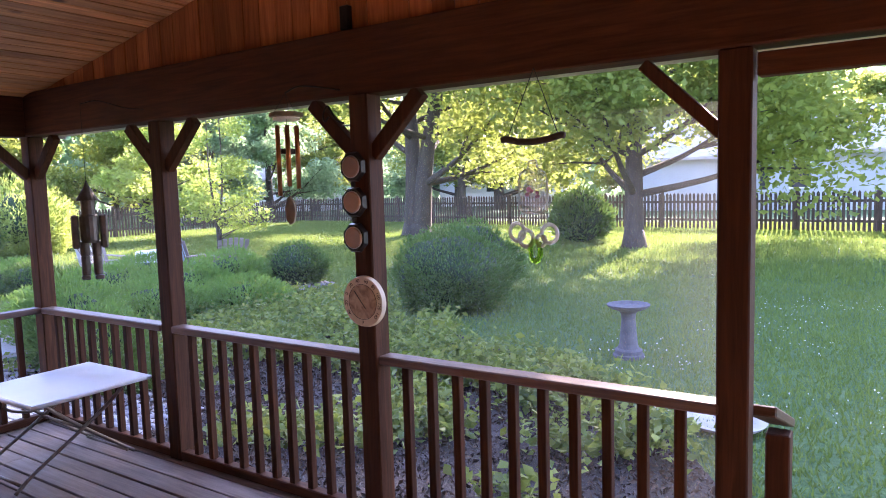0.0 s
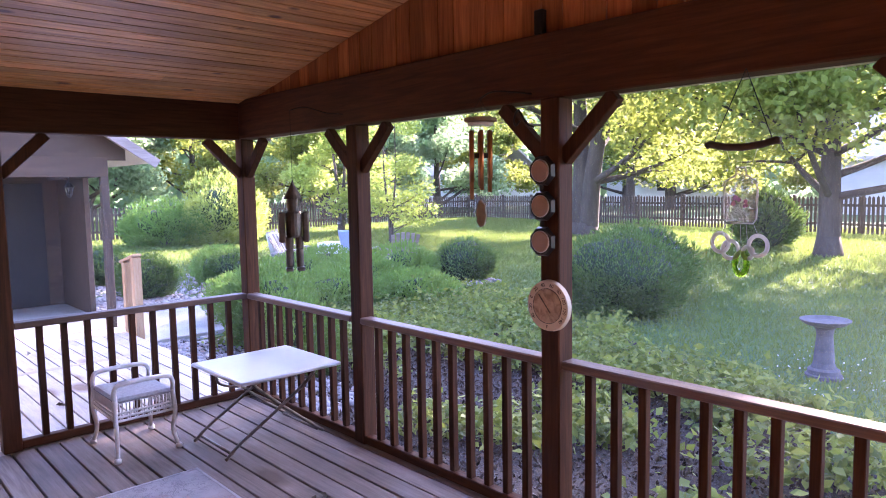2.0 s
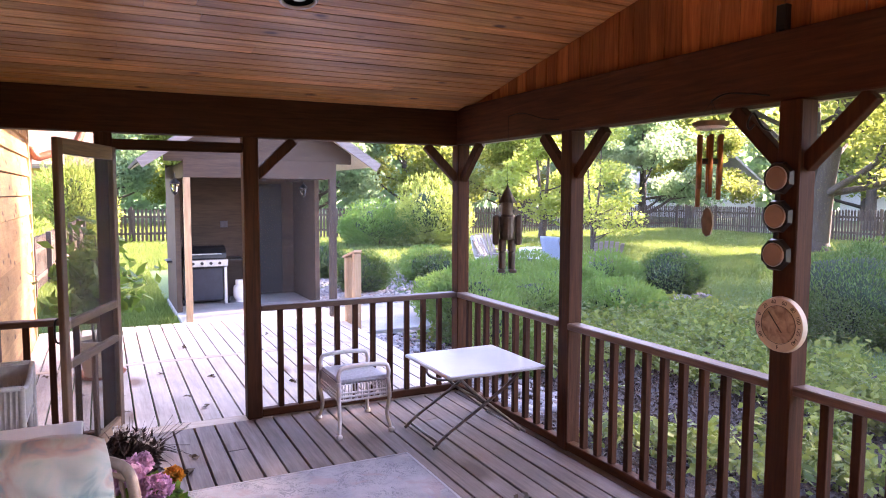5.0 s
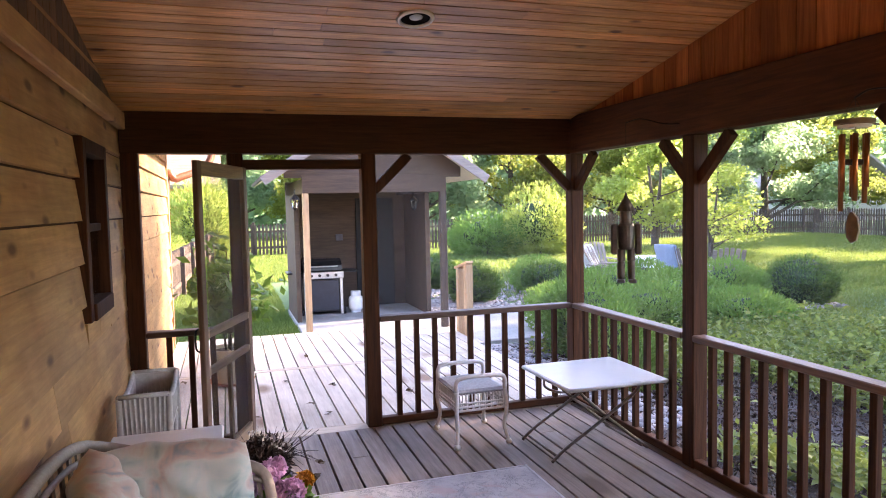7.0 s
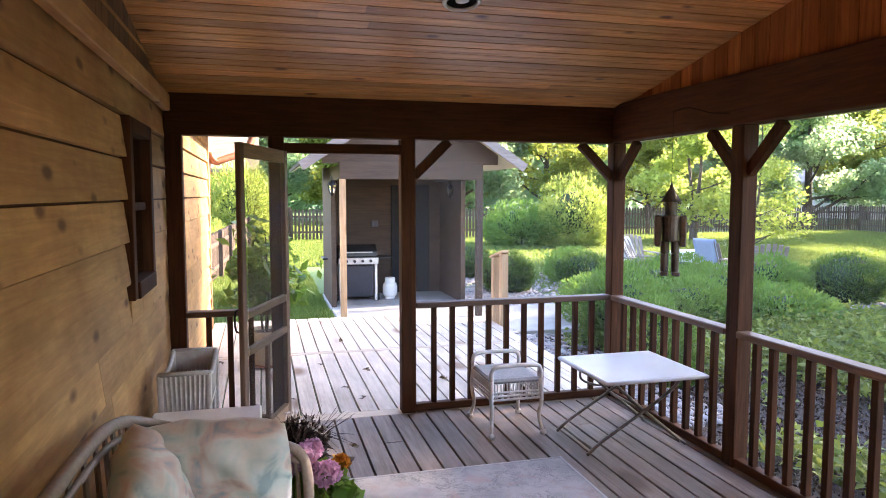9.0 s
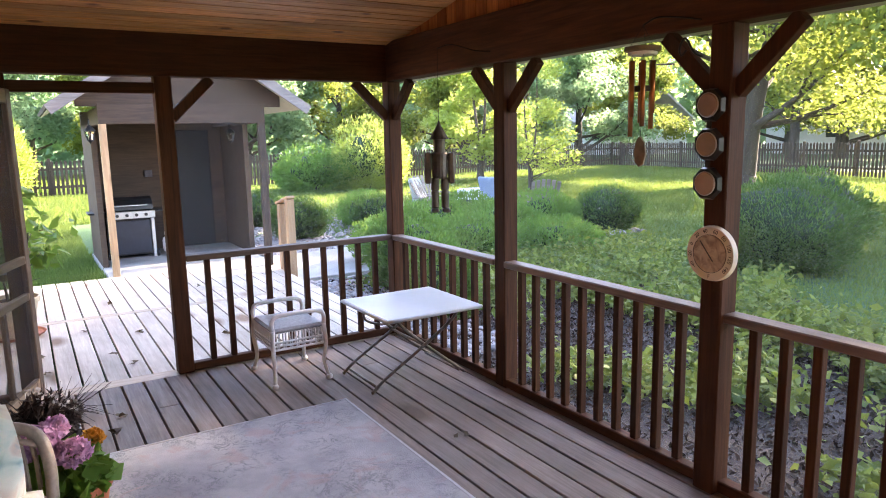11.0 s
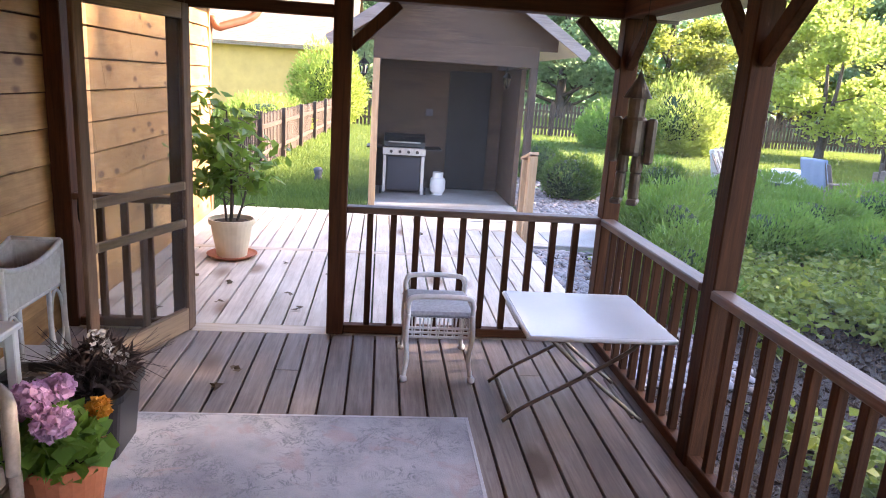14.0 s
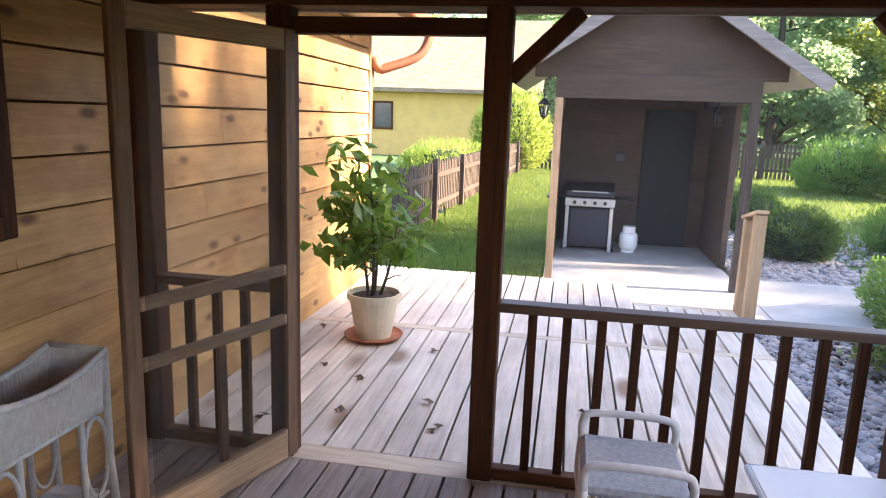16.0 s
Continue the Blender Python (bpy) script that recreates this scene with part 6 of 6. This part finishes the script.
oo.matrix_world = pose(-8.85, -0.98, GROUND)
tagged(oo, "small weathered grey garden ornament on the grass", "ornament")


# river stones
def stones(name, n, spots, seed, label):
    rng = np.random.default_rng(seed)
    bm = bmesh.new()
    bmesh.ops.create_icosphere(bm, subdivisions=1, radius=1)
    base = np.array([v.co[:] for v in bm.verts])
    tri = np.array([[v.index for v in f.verts] for f in bm.faces])
    bm.free()
    allv, allf = [], []
    for k in range(n):
        s = spots[k % len(spots)]
        c = np.array((rng.uniform(s[0], s[1]), rng.uniform(s[2], s[3]), GROUND + rng.uniform(0.0, 0.035)))
        r = rng.uniform(0.022, 0.055) * np.array((rng.uniform(0.8, 1.5), rng.uniform(0.7, 1.2), rng.uniform(0.45, 0.8)))
        a = rng.uniform(0, 6.28)
        p = base * r * (1 + 0.12 * rng.normal(size=(len(base), 1)))
        q = np.stack((p[:, 0] * math.cos(a) - p[:, 1] * math.sin(a), p[:, 0] * math.sin(a) + p[:, 1] * math.cos(a), p[:, 2]), 1) + c
        allf.append(tri + len(base) * k)
        allv.append(q)
    me = bpy.data.meshes.new(name)
    me.from_pydata(np.concatenate(allv).tolist(), [], np.concatenate(allf).tolist())
    for p in me.polygons:
        p.use_smooth = True
    me.materials.append(M["stone"])
    return tagged(new(name, me), label, "stones", kind="stuff")


def stone_mat():
    m, nt, b = base_mat("grey river stone")
    g2 = nt.nodes.new("ShaderNodeNewGeometry")
    c = ramp(nt, g2.outputs["Random Per Island"], [(0, (0.16, 0.15, 0.16)), (0.4, (0.32, 0.30, 0.30)), (0.75, (0.46, 0.43, 0.41)), (1, (0.36, 0.26, 0.21))])
    n = ramp(nt, noise_tex(nt, coords(nt, world_space=True), 30, 4), [(0.3, (0.75, 0.75, 0.75)), (0.7, (1.1, 1.1, 1.1))])
    nt.links.new(mix(nt, 1.0, c, n, "MULTIPLY"), b.inputs["Base Color"])
    b.inputs["Roughness"].default_value = 0.75
    return m


M["stone"] = stone_mat()
stones("river_stones", 3400, ((-3.95, -0.12, 1.76, 2.95), (-3.95, -0.12, 1.76, 2.5)), 12, "grey river stones in the bed beside the deck")
stones("river_stones", 4200, ((-11.0, -6.3, 2.45, 5.6), (-8.6, -6.3, 2.45, 4.2)), 13, "pale river stones round the bushes by the shed")
stones("river_stones", 900, ((-6.2, -4.6, 8.6, 9.6),), 14, "pale stones edging the garden bed")
for i, (bx, by, r, h, lf) in enumerate(((-2.9, 3.3, 0.60, 0.62, "bush_light"), (-1.5, 2.85, 0.45, 0.50, "bush_light"), (-4.2, 5.2, 0.85, 0.42, "bush_light"), (-5.3, 6.5, 0.85, 0.45, "bush_light"), (-3.5, 6.3, 0.7, 0.38, "bush_light"), (-8.6, 5.6, 0.55, 0.42, "bush"))):
    bush("garden_bush", "feathery green garden bush beside the deck", (bx, by, G), (r, r, h), lf, 13000, 0.05, 140 + i, lumps=4)
bush("evergreen_bush", "round clipped evergreen bush behind the larger one", (-1.56, 9.88, G), (0.95, 0.95, 0.75), "bush", 10000, 0.06, 38, lumps=3)

# bird bath
bb = thing("bird_bath", "grey cast concrete bird bath on the lawn", "bird bath", (2.56, 6.48, G))
part("base", lathe(bmesh.new(), [(0.17, -0.02), (0.17, 0.04), (0.15, 0.05), (0.15, 0.09), (0.125, 0.11)], 24), M["bath"], bb)
part("pedestal", lathe(bmesh.new(), [(0.12, 0.105), (0.10, 0.16), (0.075, 0.44), (0.085, 0.50), (0.11, 0.53)], 24), M["bath"], bb)
part("basin", lathe(bmesh.new(), [(0.10, 0.525), (0.18, 0.55), (0.225, 0.58), (0.235, 0.60), (0.215, 0.60), (0.17, 0.575), (0.001, 0.565)], 32), M["bath"], bb)

# round white plate stand by the steps
rp = thing("garden_tray", "round pale dish with a beaded rim beside the garden steps", "dish", (3.90, 4.70, G))
part("dish", lathe(bmesh.new(), [(0.20, 0.02), (0.30, 0.05), (0.32, 0.075), (0.30, 0.075), (0.20, 0.045), (0.001, 0.04)], 32), M["concrete"], rp)
part("foot", lathe(bmesh.new(), [(0.12, -0.02), (0.10, 0.02), (0.14, 0.03)], 16), M["concrete"], rp)

# garden steps and their handrail
gs = thing("garden_steps", "dark stained wooden steps from the porch to the lawn", "steps", (0, 0, 0))
for k in range(2):
    part("tread", boxed((4.62, 1.66 + k * 0.28, -0.16 - k * 0.15), (5.45, 1.95 + k * 0.28, -0.125 - k * 0.15), 0.005), M["stain_x"], gs)
part("stringer", boxed((4.60, 1.66, GROUND - 0.02), (4.62, 2.20, -0.17), 0.003), M["stain_y"], gs)
part("stringer", boxed((5.45, 1.66, GROUND - 0.02), (5.47, 2.20, -0.17), 0.003), M["stain_y"], gs)
hr = thing("stair_handrail", "dark stained sloping handrail of the garden steps", "handrail", (0, 0, 0))
part("post", boxed((4.56, 2.06, GROUND - 0.02), (4.65, 2.15, 0.56), 0.005), M["stain"], hr)
part("cap", beam(bmesh.new(), (4.60, 1.66, 0.78), (4.60, 2.21, 0.57), 0.10, 0.038, 0.005), M["cap_x2"], hr)

# newel posts with a sloping cap at the deck step
nw = thing("step_newel", "pale pine newel posts with a sloping cap at the deck step", "handrail", (0, 0, 0))
part("post", boxed((-3.16, 1.735, GROUND), (-3.07, 1.825, 0.875), 0.005), M["pine"], nw)
part("post", boxed((-3.46, 1.735, GROUND), (-3.37, 1.825, 0.80), 0.005), M["pine"], nw)
part("cap", beam(bmesh.new(), (-3.06, 1.78, 0.905), (-3.52, 1.78, 0.80), 0.10, 0.03, 0.004), M["pine"], nw)

M["navy"] = plain("dark blue enamel", (0.018, 0.024, 0.042), 0.4, 0, 0.2, 8, 0.05)
# grill under the shed roof
gr = thing("gas_grill", "black and steel gas grill standing on the concrete", "grill", (-7.62, 0.56, SLAB))
part("cabinet", boxed((-0.25, -0.29, 0.06), (0.215, 0.29, 0.64), 0.01), M["black"], gr)
part("door", boxed((0.217, -0.27, 0.09), (0.232, 0.27, 0.62), 0.006), M["navy"], gr, "dark blue enamelled door")
pn = part("control_panel", boxed((0.18, -0.36, 0.66), (0.27, 0.36, 0.78), 0.01), M["steel"], gr, "brushed steel control panel")
for k in range(4):
    part("knob", tube(bmesh.new(), [(0.27, -0.22 + k * 0.145, 0.72), (0.305, -0.22 + k * 0.145, 0.72)], 0.026, 12), M["black"], pn, "black knob")
part("firebox", boxed((-0.28, -0.34, 0.62), (0.18, 0.34, 0.80), 0.02), M["black"], gr)
bm = bmesh.new()
lid = [(0.20, 0.80), (0.19, 0.88), (0.12, 0.96), (0.0, 1.0), (-0.16, 0.99), (-0.27, 0.90), (-0.28, 0.80)]
ra = [bm.verts.new((x, -0.34, z)) for x, z in lid]
rb = [bm.verts.new((x, 0.34, z)) for x, z in lid]
bm.faces.new(ra)
bm.faces.new(rb[::-1])
for i in range(len(lid)):
    bm.faces.new((ra[i], rb[i], rb[(i + 1) % len(lid)], ra[(i + 1) % len(lid)]))
bmesh.ops.recalc_face_normals(bm, faces=bm.faces[:])
part("lid", bm, M["black"], gr, "black domed lid")
part("lid_handle", tube(bmesh.new(), [(0.19, -0.26, 0.87), (0.235, -0.25, 0.875), (0.235, 0.25, 0.875), (0.19, 0.26, 0.87)], 0.012, 8), M["steel"], gr, "steel lid handle")
for s in (-1, 1):
    part("side_shelf", boxed((-0.25, s * 0.5 - 0.13, 0.75), (0.2, s * 0.5 + 0.13, 0.78), 0.008), M["black"], gr)
    for x in (-0.22, 0.2):
        part("leg", boxed((x - 0.025, s * 0.32 - 0.025, 0.0 if s > 0 else 0.03), (x + 0.025, s * 0.32 + 0.025, 0.65), 0.004), M["steel"], gr, "pale steel leg")
    part("wheel", tube(bmesh.new(), [(0.19, s * 0.36, 0.065), (0.19, s * 0.39, 0.065)], 0.065, 14), M["black"], gr)
tk = thing("propane_tank", "white propane tank beside the gas grill", "gas tank", (-7.55, 1.16, SLAB))
part("body", lathe(bmesh.new(), [(0.09, 0.03), (0.122, 0.06), (0.135, 0.10), (0.135, 0.23), (0.12, 0.28), (0.06, 0.31), (0.001, 0.315)], 24), M["white"], tk, smooth=True)
part("foot_ring", lathe(bmesh.new(), [(0.09, 0), (0.095, 0.0), (0.095, 0.05), (0.09, 0.05)], 20), M["white"], tk)
part("collar", lathe(bmesh.new(), [(0.085, 0.29), (0.092, 0.29), (0.092, 0.385), (0.085, 0.385)], 18), M["white"], tk)
part("valve", tube(bmesh.new(), [(0, 0, 0.31), (0, 0, 0.36), (0.05, 0, 0.365)], 0.018, 8), M["copper"], tk, "brass valve")


# lanterns on the shed
def lantern(at):
    t = thing("wall_lantern", "small black iron lantern under the shed eave", "lantern", at, "shed lanterns")
    part("cap", lathe(bmesh.new(), [(0.001, 0.20), (0.02, 0.19), (0.07, 0.13), (0.075, 0.12), (0.02, 0.118)], 8), M["dark_metal"], t)
    part("glass", lathe(bmesh.new(), [(0.035, 0.0), (0.055, 0.11)], 8), M["glass"], t, "clear glass")
    part("base", lathe(bmesh.new(), [(0.001, -0.05), (0.015, -0.03), (0.04, -0.005), (0.038, 0.004)], 8), M["dark_metal"], t)
    for k in range(4):
        a = k * 1.57
        part("rib", tube(bmesh.new(), [(0.038 * math.cos(a), 0.038 * math.sin(a), 0), (0.06 * math.cos(a), 0.06 * math.sin(a), 0.12)], 0.006, 5), M["dark_metal"], t)
    part("hook", tube(bmesh.new(), curve_pts([(0, 0, 0.195), (0, 0, 0.25), (-0.04, 0, 0.27), (-0.12, 0, 0.22)], 4), 0.006, 5), M["dark_metal"], t)
    return t


lantern((SX1 + 0.10, SYa - 0.12, 1.62))
lantern((SX1 - 1.2, SYb - 0.2, 1.58))


# adirondack chairs
def adirondack():
    t = thing("adirondack_chair", "weathered pale wooden adirondack chair in the garden", "chair", (-7.2, 8.4, G), "garden chairs")
    m = M["fascia"]
    for k in range(6):
        part("back_slat", beam(bmesh.new(), (-0.20, -0.25 + k * 0.1, 0.30), (-0.52, -0.29 + k * 0.116, 0.92 + 0.05 * math.sin(math.pi * k / 5)), 0.02, 0.08, 0.003, (0, 1, 0)), m, t)
    for k in range(5):
        part("seat_slat", boxed((-0.2 + k * 0.11, -0.27, 0.31 + k * 0.018), (-0.1 + k * 0.11, 0.27, 0.33 + k * 0.018), 0.003), m, t)
    for s in (-1, 1):
        part("arm", boxed((-0.42, s * 0.34 - 0.06, 0.54), (0.42, s * 0.34 + 0.06, 0.565), 0.004), m, t)
        part("front_leg", boxed((0.30, s * 0.31 - 0.02, -0.01), (0.39, s * 0.31 + 0.02, 0.54), 0.003), m, t)
        part("back_leg", beam(bmesh.new(), (0.35, s * 0.28, 0.38), (-0.62, s * 0.28, 0.03), 0.02, 0.10, 0.003), m, t)
    return t


ac = adirondack()
ac.matrix_world = pose(-7.4, 9.25, G, 0, 0, 150)
copy_thing(ac, pose(-8.9, 7.3, G, 0, 0, 40))
copy_thing(ac, pose(-8.5, 8.9, G, 0, 0, 110))
copy_thing(ac, pose(-10.2, 7.9, G, 0, 0, 0))
gt = thing("garden_table", "small table with a white cloth among the garden chairs", "table", (-9.0, 8.5, G))
part("cloth", lathe(bmesh.new(), [(0.50, 0.38), (0.47, 0.55), (0.46, 0.66), (0.44, 0.675), (0.001, 0.68)], 14), M["white"], gt, "white table cloth")
part("leg", tube(bmesh.new(), [(0, 0, -0.01), (0, 0, 0.66)], 0.04, 8), M["fascia"], gt)


def towel(m, mt, label):
    """A towel folded over the top of a chair back, hanging down on both sides."""
    line = curve_pts([(-0.315, 0, 0.56), (-0.43, 0, 0.78), (-0.505, 0, 0.955), (-0.55, 0, 1.0), (-0.59, 0, 0.955), (-0.53, 0, 0.74), (-0.47, 0, 0.44)], 5)
    bm = bmesh.new()
    n = 12
    rows = [[bm.verts.new((p[0] + 0.012 * math.sin(i * 1.3 + p[2] * 6), -0.27 + 0.54 * i / n + 0.015 * math.sin(p[2] * 9), p[2] - 0.02 * math.sin(i * 0.9) * (1.0 - p[2]))) for p in line] for i in range(n + 1)]
    for i in range(n):
        for j in range(len(line) - 1):
            bm.faces.new((rows[i][j], rows[i + 1][j], rows[i + 1][j + 1], rows[i][j + 1]))
    bmesh.ops.solidify(bm, geom=bm.faces[:], thickness=0.01)
    o = link("towel", bm, M[mt], smooth=True)
    o.matrix_world = m
    return tagged(o, label, "towel", "towels on the garden chairs")


towel(pose(-8.5, 8.9, G, 0, 0, 110), "towel", "pale blue towel hung over a garden chair")
towel(pose(-8.9, 7.3, G, 0, 0, 40), "white", "white towel hung over a garden chair")

# fallen leaves on the decks
M["dry_leaf"] = leafy("dry brown leaf", (0.07, 0.045, 0.025), (0.17, 0.12, 0.07), (0.1, 0.06, 0.03), 0.15)
rngl = np.random.default_rng(6)
rr = random.Random(6)
spots = [(-1.0, -0.95), (-0.75, -0.45), (-0.45, -0.35), (-0.55, -0.9), (-1.6, -0.6), (-0.35, -1.25), (-2.6, -0.3), (-1.3, -0.2), (-2.9, 0.6), (-1.9, -1.5), (-0.8, 0.4), (1.9, 0.95), (0.55, -0.55), (0.8, -0.62), (-1.15, -1.2)]
for x, y in spots:
    pts = np.array((x, y, 0.012)) + rngl.normal(size=(3, 3)) * np.array((0.016, 0.016, 0.003))
    me = leaf_mesh("fallen_leaf", pts, 0.055 * (0.7 + 0.6 * rngl.random(3)), rngl, 0.6, 0.85)
    me.materials.append(M["dry_leaf"])
    tagged(new("fallen_leaf", me), "curled dry brown leaf fallen on the boards", "leaf", "fallen leaves")


# ---------------------------------------------------------------- houses beyond
def house(name, label, x0, x1, y0, y1, eave, ridge, along, wall, roof, lap=True, windows=()):
    t = thing(name, label, "house", (0, 0, 0))
    z0 = GROUND - 0.05
    bm = box(bmesh.new(), (x0, y0, z0), (x1, y1, eave), 0)
    part("wall", bm, M[wall], t)
    if lap:
        bm = bmesh.new()
        z = GROUND + 0.1
        while z < eave - 0.1:
            box(bm, (x0 - 0.02, y0 - 0.025, z), (x1 + 0.025, y1 + 0.02, z + 0.035), 0)
            z += 0.2
        part("lap_lines", bm, M[wall], t)
    bm = bmesh.new()
    o = 0.55
    if along == "x":
        ym = (y0 + y1) / 2
        prof = [(y0 - o, eave - 0.1), (ym, ridge), (y1 + o, eave - 0.1), (y1 + o, eave + 0.08), (ym, ridge + 0.2), (y0 - o, eave + 0.08)]
        ends = [[(x, a, b) for a, b in prof] for x in (x0 - o, x1 + o)]
    else:
        xm = (x0 + x1) / 2
        prof = [(x0 - o, eave - 0.1), (xm, ridge), (x1 + o, eave - 0.1), (x1 + o, eave + 0.08), (xm, ridge + 0.2), (x0 - o, eave + 0.08)]
        ends = [[(a, y, b) for a, b in prof] for y in (y0 - o, y1 + o)]
    va, vb = [[bm.verts.new(p) for p in e] for e in ends]
    bm.faces.new(va)
    bm.faces.new(vb[::-1])
    for i in range(6):
        bm.faces.new((va[i], vb[i], vb[(i + 1) % 6], va[(i + 1) % 6]))
    bmesh.ops.recalc_face_normals(bm, faces=bm.faces[:])
    part("roof", bm, M[roof], t)
    for lo, hi in windows:
        w = part("window", box(bmesh.new(), lo, hi, 0), M["dark_glass"], t, "dark window")
        e2 = [(l - 0.06, h + 0.06) for l, h in zip(lo, hi)]
        part("frame", box(bmesh.new(), (e2[0][0], e2[1][0], hi[2]), (e2[0][1], e2[1][1], hi[2] + 0.08), 0), M["white"], w)
        part("sill", box(bmesh.new(), (e2[0][0], e2[1][0], lo[2] - 0.08), (e2[0][1], e2[1][1], lo[2]), 0), M["white"], w)
    return t


M["dark_glass"] = plain("dark window glass", (0.04, 0.05, 0.06), 0.1, 0, 0.2, 2, 0)
M["pale_siding"] = plain("pale grey blue siding", (0.46, 0.48, 0.53), 0.7, 0, 0.06, 1, 0.05)
M["pale_roof"] = plain("pale sunlit shingles", (0.50, 0.45, 0.45), 0.9, 0, 0.12, 3, 0.2)
M["shutter"] = plain("black shutter", (0.03, 0.03, 0.035), 0.6, 0, 0.2, 5, 0.05)
h1 = house("neighbour_house", "long pale sided house with a low roof beyond the fence", -8.5, 16, 42, 50, 2.75, 5.3, "x", "pale_siding", "pale_roof", True, (((0.2, 41.96, 0.9), (1.2, 42.0, 2.2)),))
part("shutter", box(bmesh.new(), (-1.35, 41.93, 0.8), (-0.95, 41.98, 2.25), 0), M["shutter"], h1, "black shutter")
house("neighbour_house", "white house with a pale roof far beyond the fence", -52, -38, 44, 52, 2.6, 5.2, "x", "white", "pale_roof", True, (((-42.0, 43.94, 0.9), (-41.0, 44.0, 2.0)), ((-40.4, 43.94, 0.9), (-39.4, 44.0, 2.0))))
house("neighbour_house", "white house far beyond the fence", -30, -19, 52, 58, 2.6, 5.0, "x", "white", "pale_roof", True, (((-25, 51.94, 0.9), (-24, 52.0, 2.0)),))
th2 = house("tan_house", "mustard coloured house with a tan shingled roof", -42, -30, -16, -1.75, 2.75, 6.6, "y", "tan_wall", "shingle", False)
tw2 = part("window", boxed((-29.99, -9.25, 0.95), (-29.95, -8.45, 2.1), 0), M["dark_glass"], th2, "dark window")
for lo, hi in (((-29.99, -9.35, 2.1), (-29.93, -8.35, 2.2)), ((-29.99, -9.35, 0.85), (-29.93, -8.35, 0.95)), ((-29.99, -9.35, 0.95), (-29.93, -9.25, 2.1)), ((-29.99, -8.45, 0.95), (-29.93, -8.35, 2.1))):
    part("frame", boxed(lo, hi, 0), M["stain"], tw2)

# eave, gutter and downspout of the house corner
ev = thing("house_eave", "brown gutter and eave at the corner of the cedar house", "gutter", (0, 0, 0), kind="structure")
part("soffit_board", boxed((HX0 - 0.35, Y0 - 1.0, 2.40), (-0.46, Y0 + 0.42, 2.42), 0), M["soffit"], ev)
part("roof_edge", boxed((HX0 - 0.38, Y0 - 1.0, 2.42), (-0.46, Y0 + 0.45, 2.52), 0.005), M["shingle"], ev)
part("gutter", boxed((HX0 - 0.38, Y0 + 0.45, 2.40), (-0.46, Y0 + 0.55, 2.50), 0.01), M["brown_paint"], ev, "brown painted gutter")
part("downspout", tube(bmesh.new(), curve_pts([(HX0 - 0.28, Y0 + 0.50, 2.42), (HX0 - 0.28, Y0 + 0.50, 2.28), (HX0 - 0.22, Y0 + 0.40, 2.12), (HX0 - 0.08, Y0 + 0.10, 1.99), (HX0 - 0.05, Y0 - 0.02, 1.90), (HX0 - 0.05, Y0 - 0.03, GROUND)], 6), 0.045, 8), M["brown_paint"], ev, "brown downspout", smooth=True)
part("corner_board", boxed((HX0 - 0.025, Y0 - 0.12, GROUND), (HX0 - 0.002, Y0 + 0.012, 2.40), 0.003), M["pine"], ev)
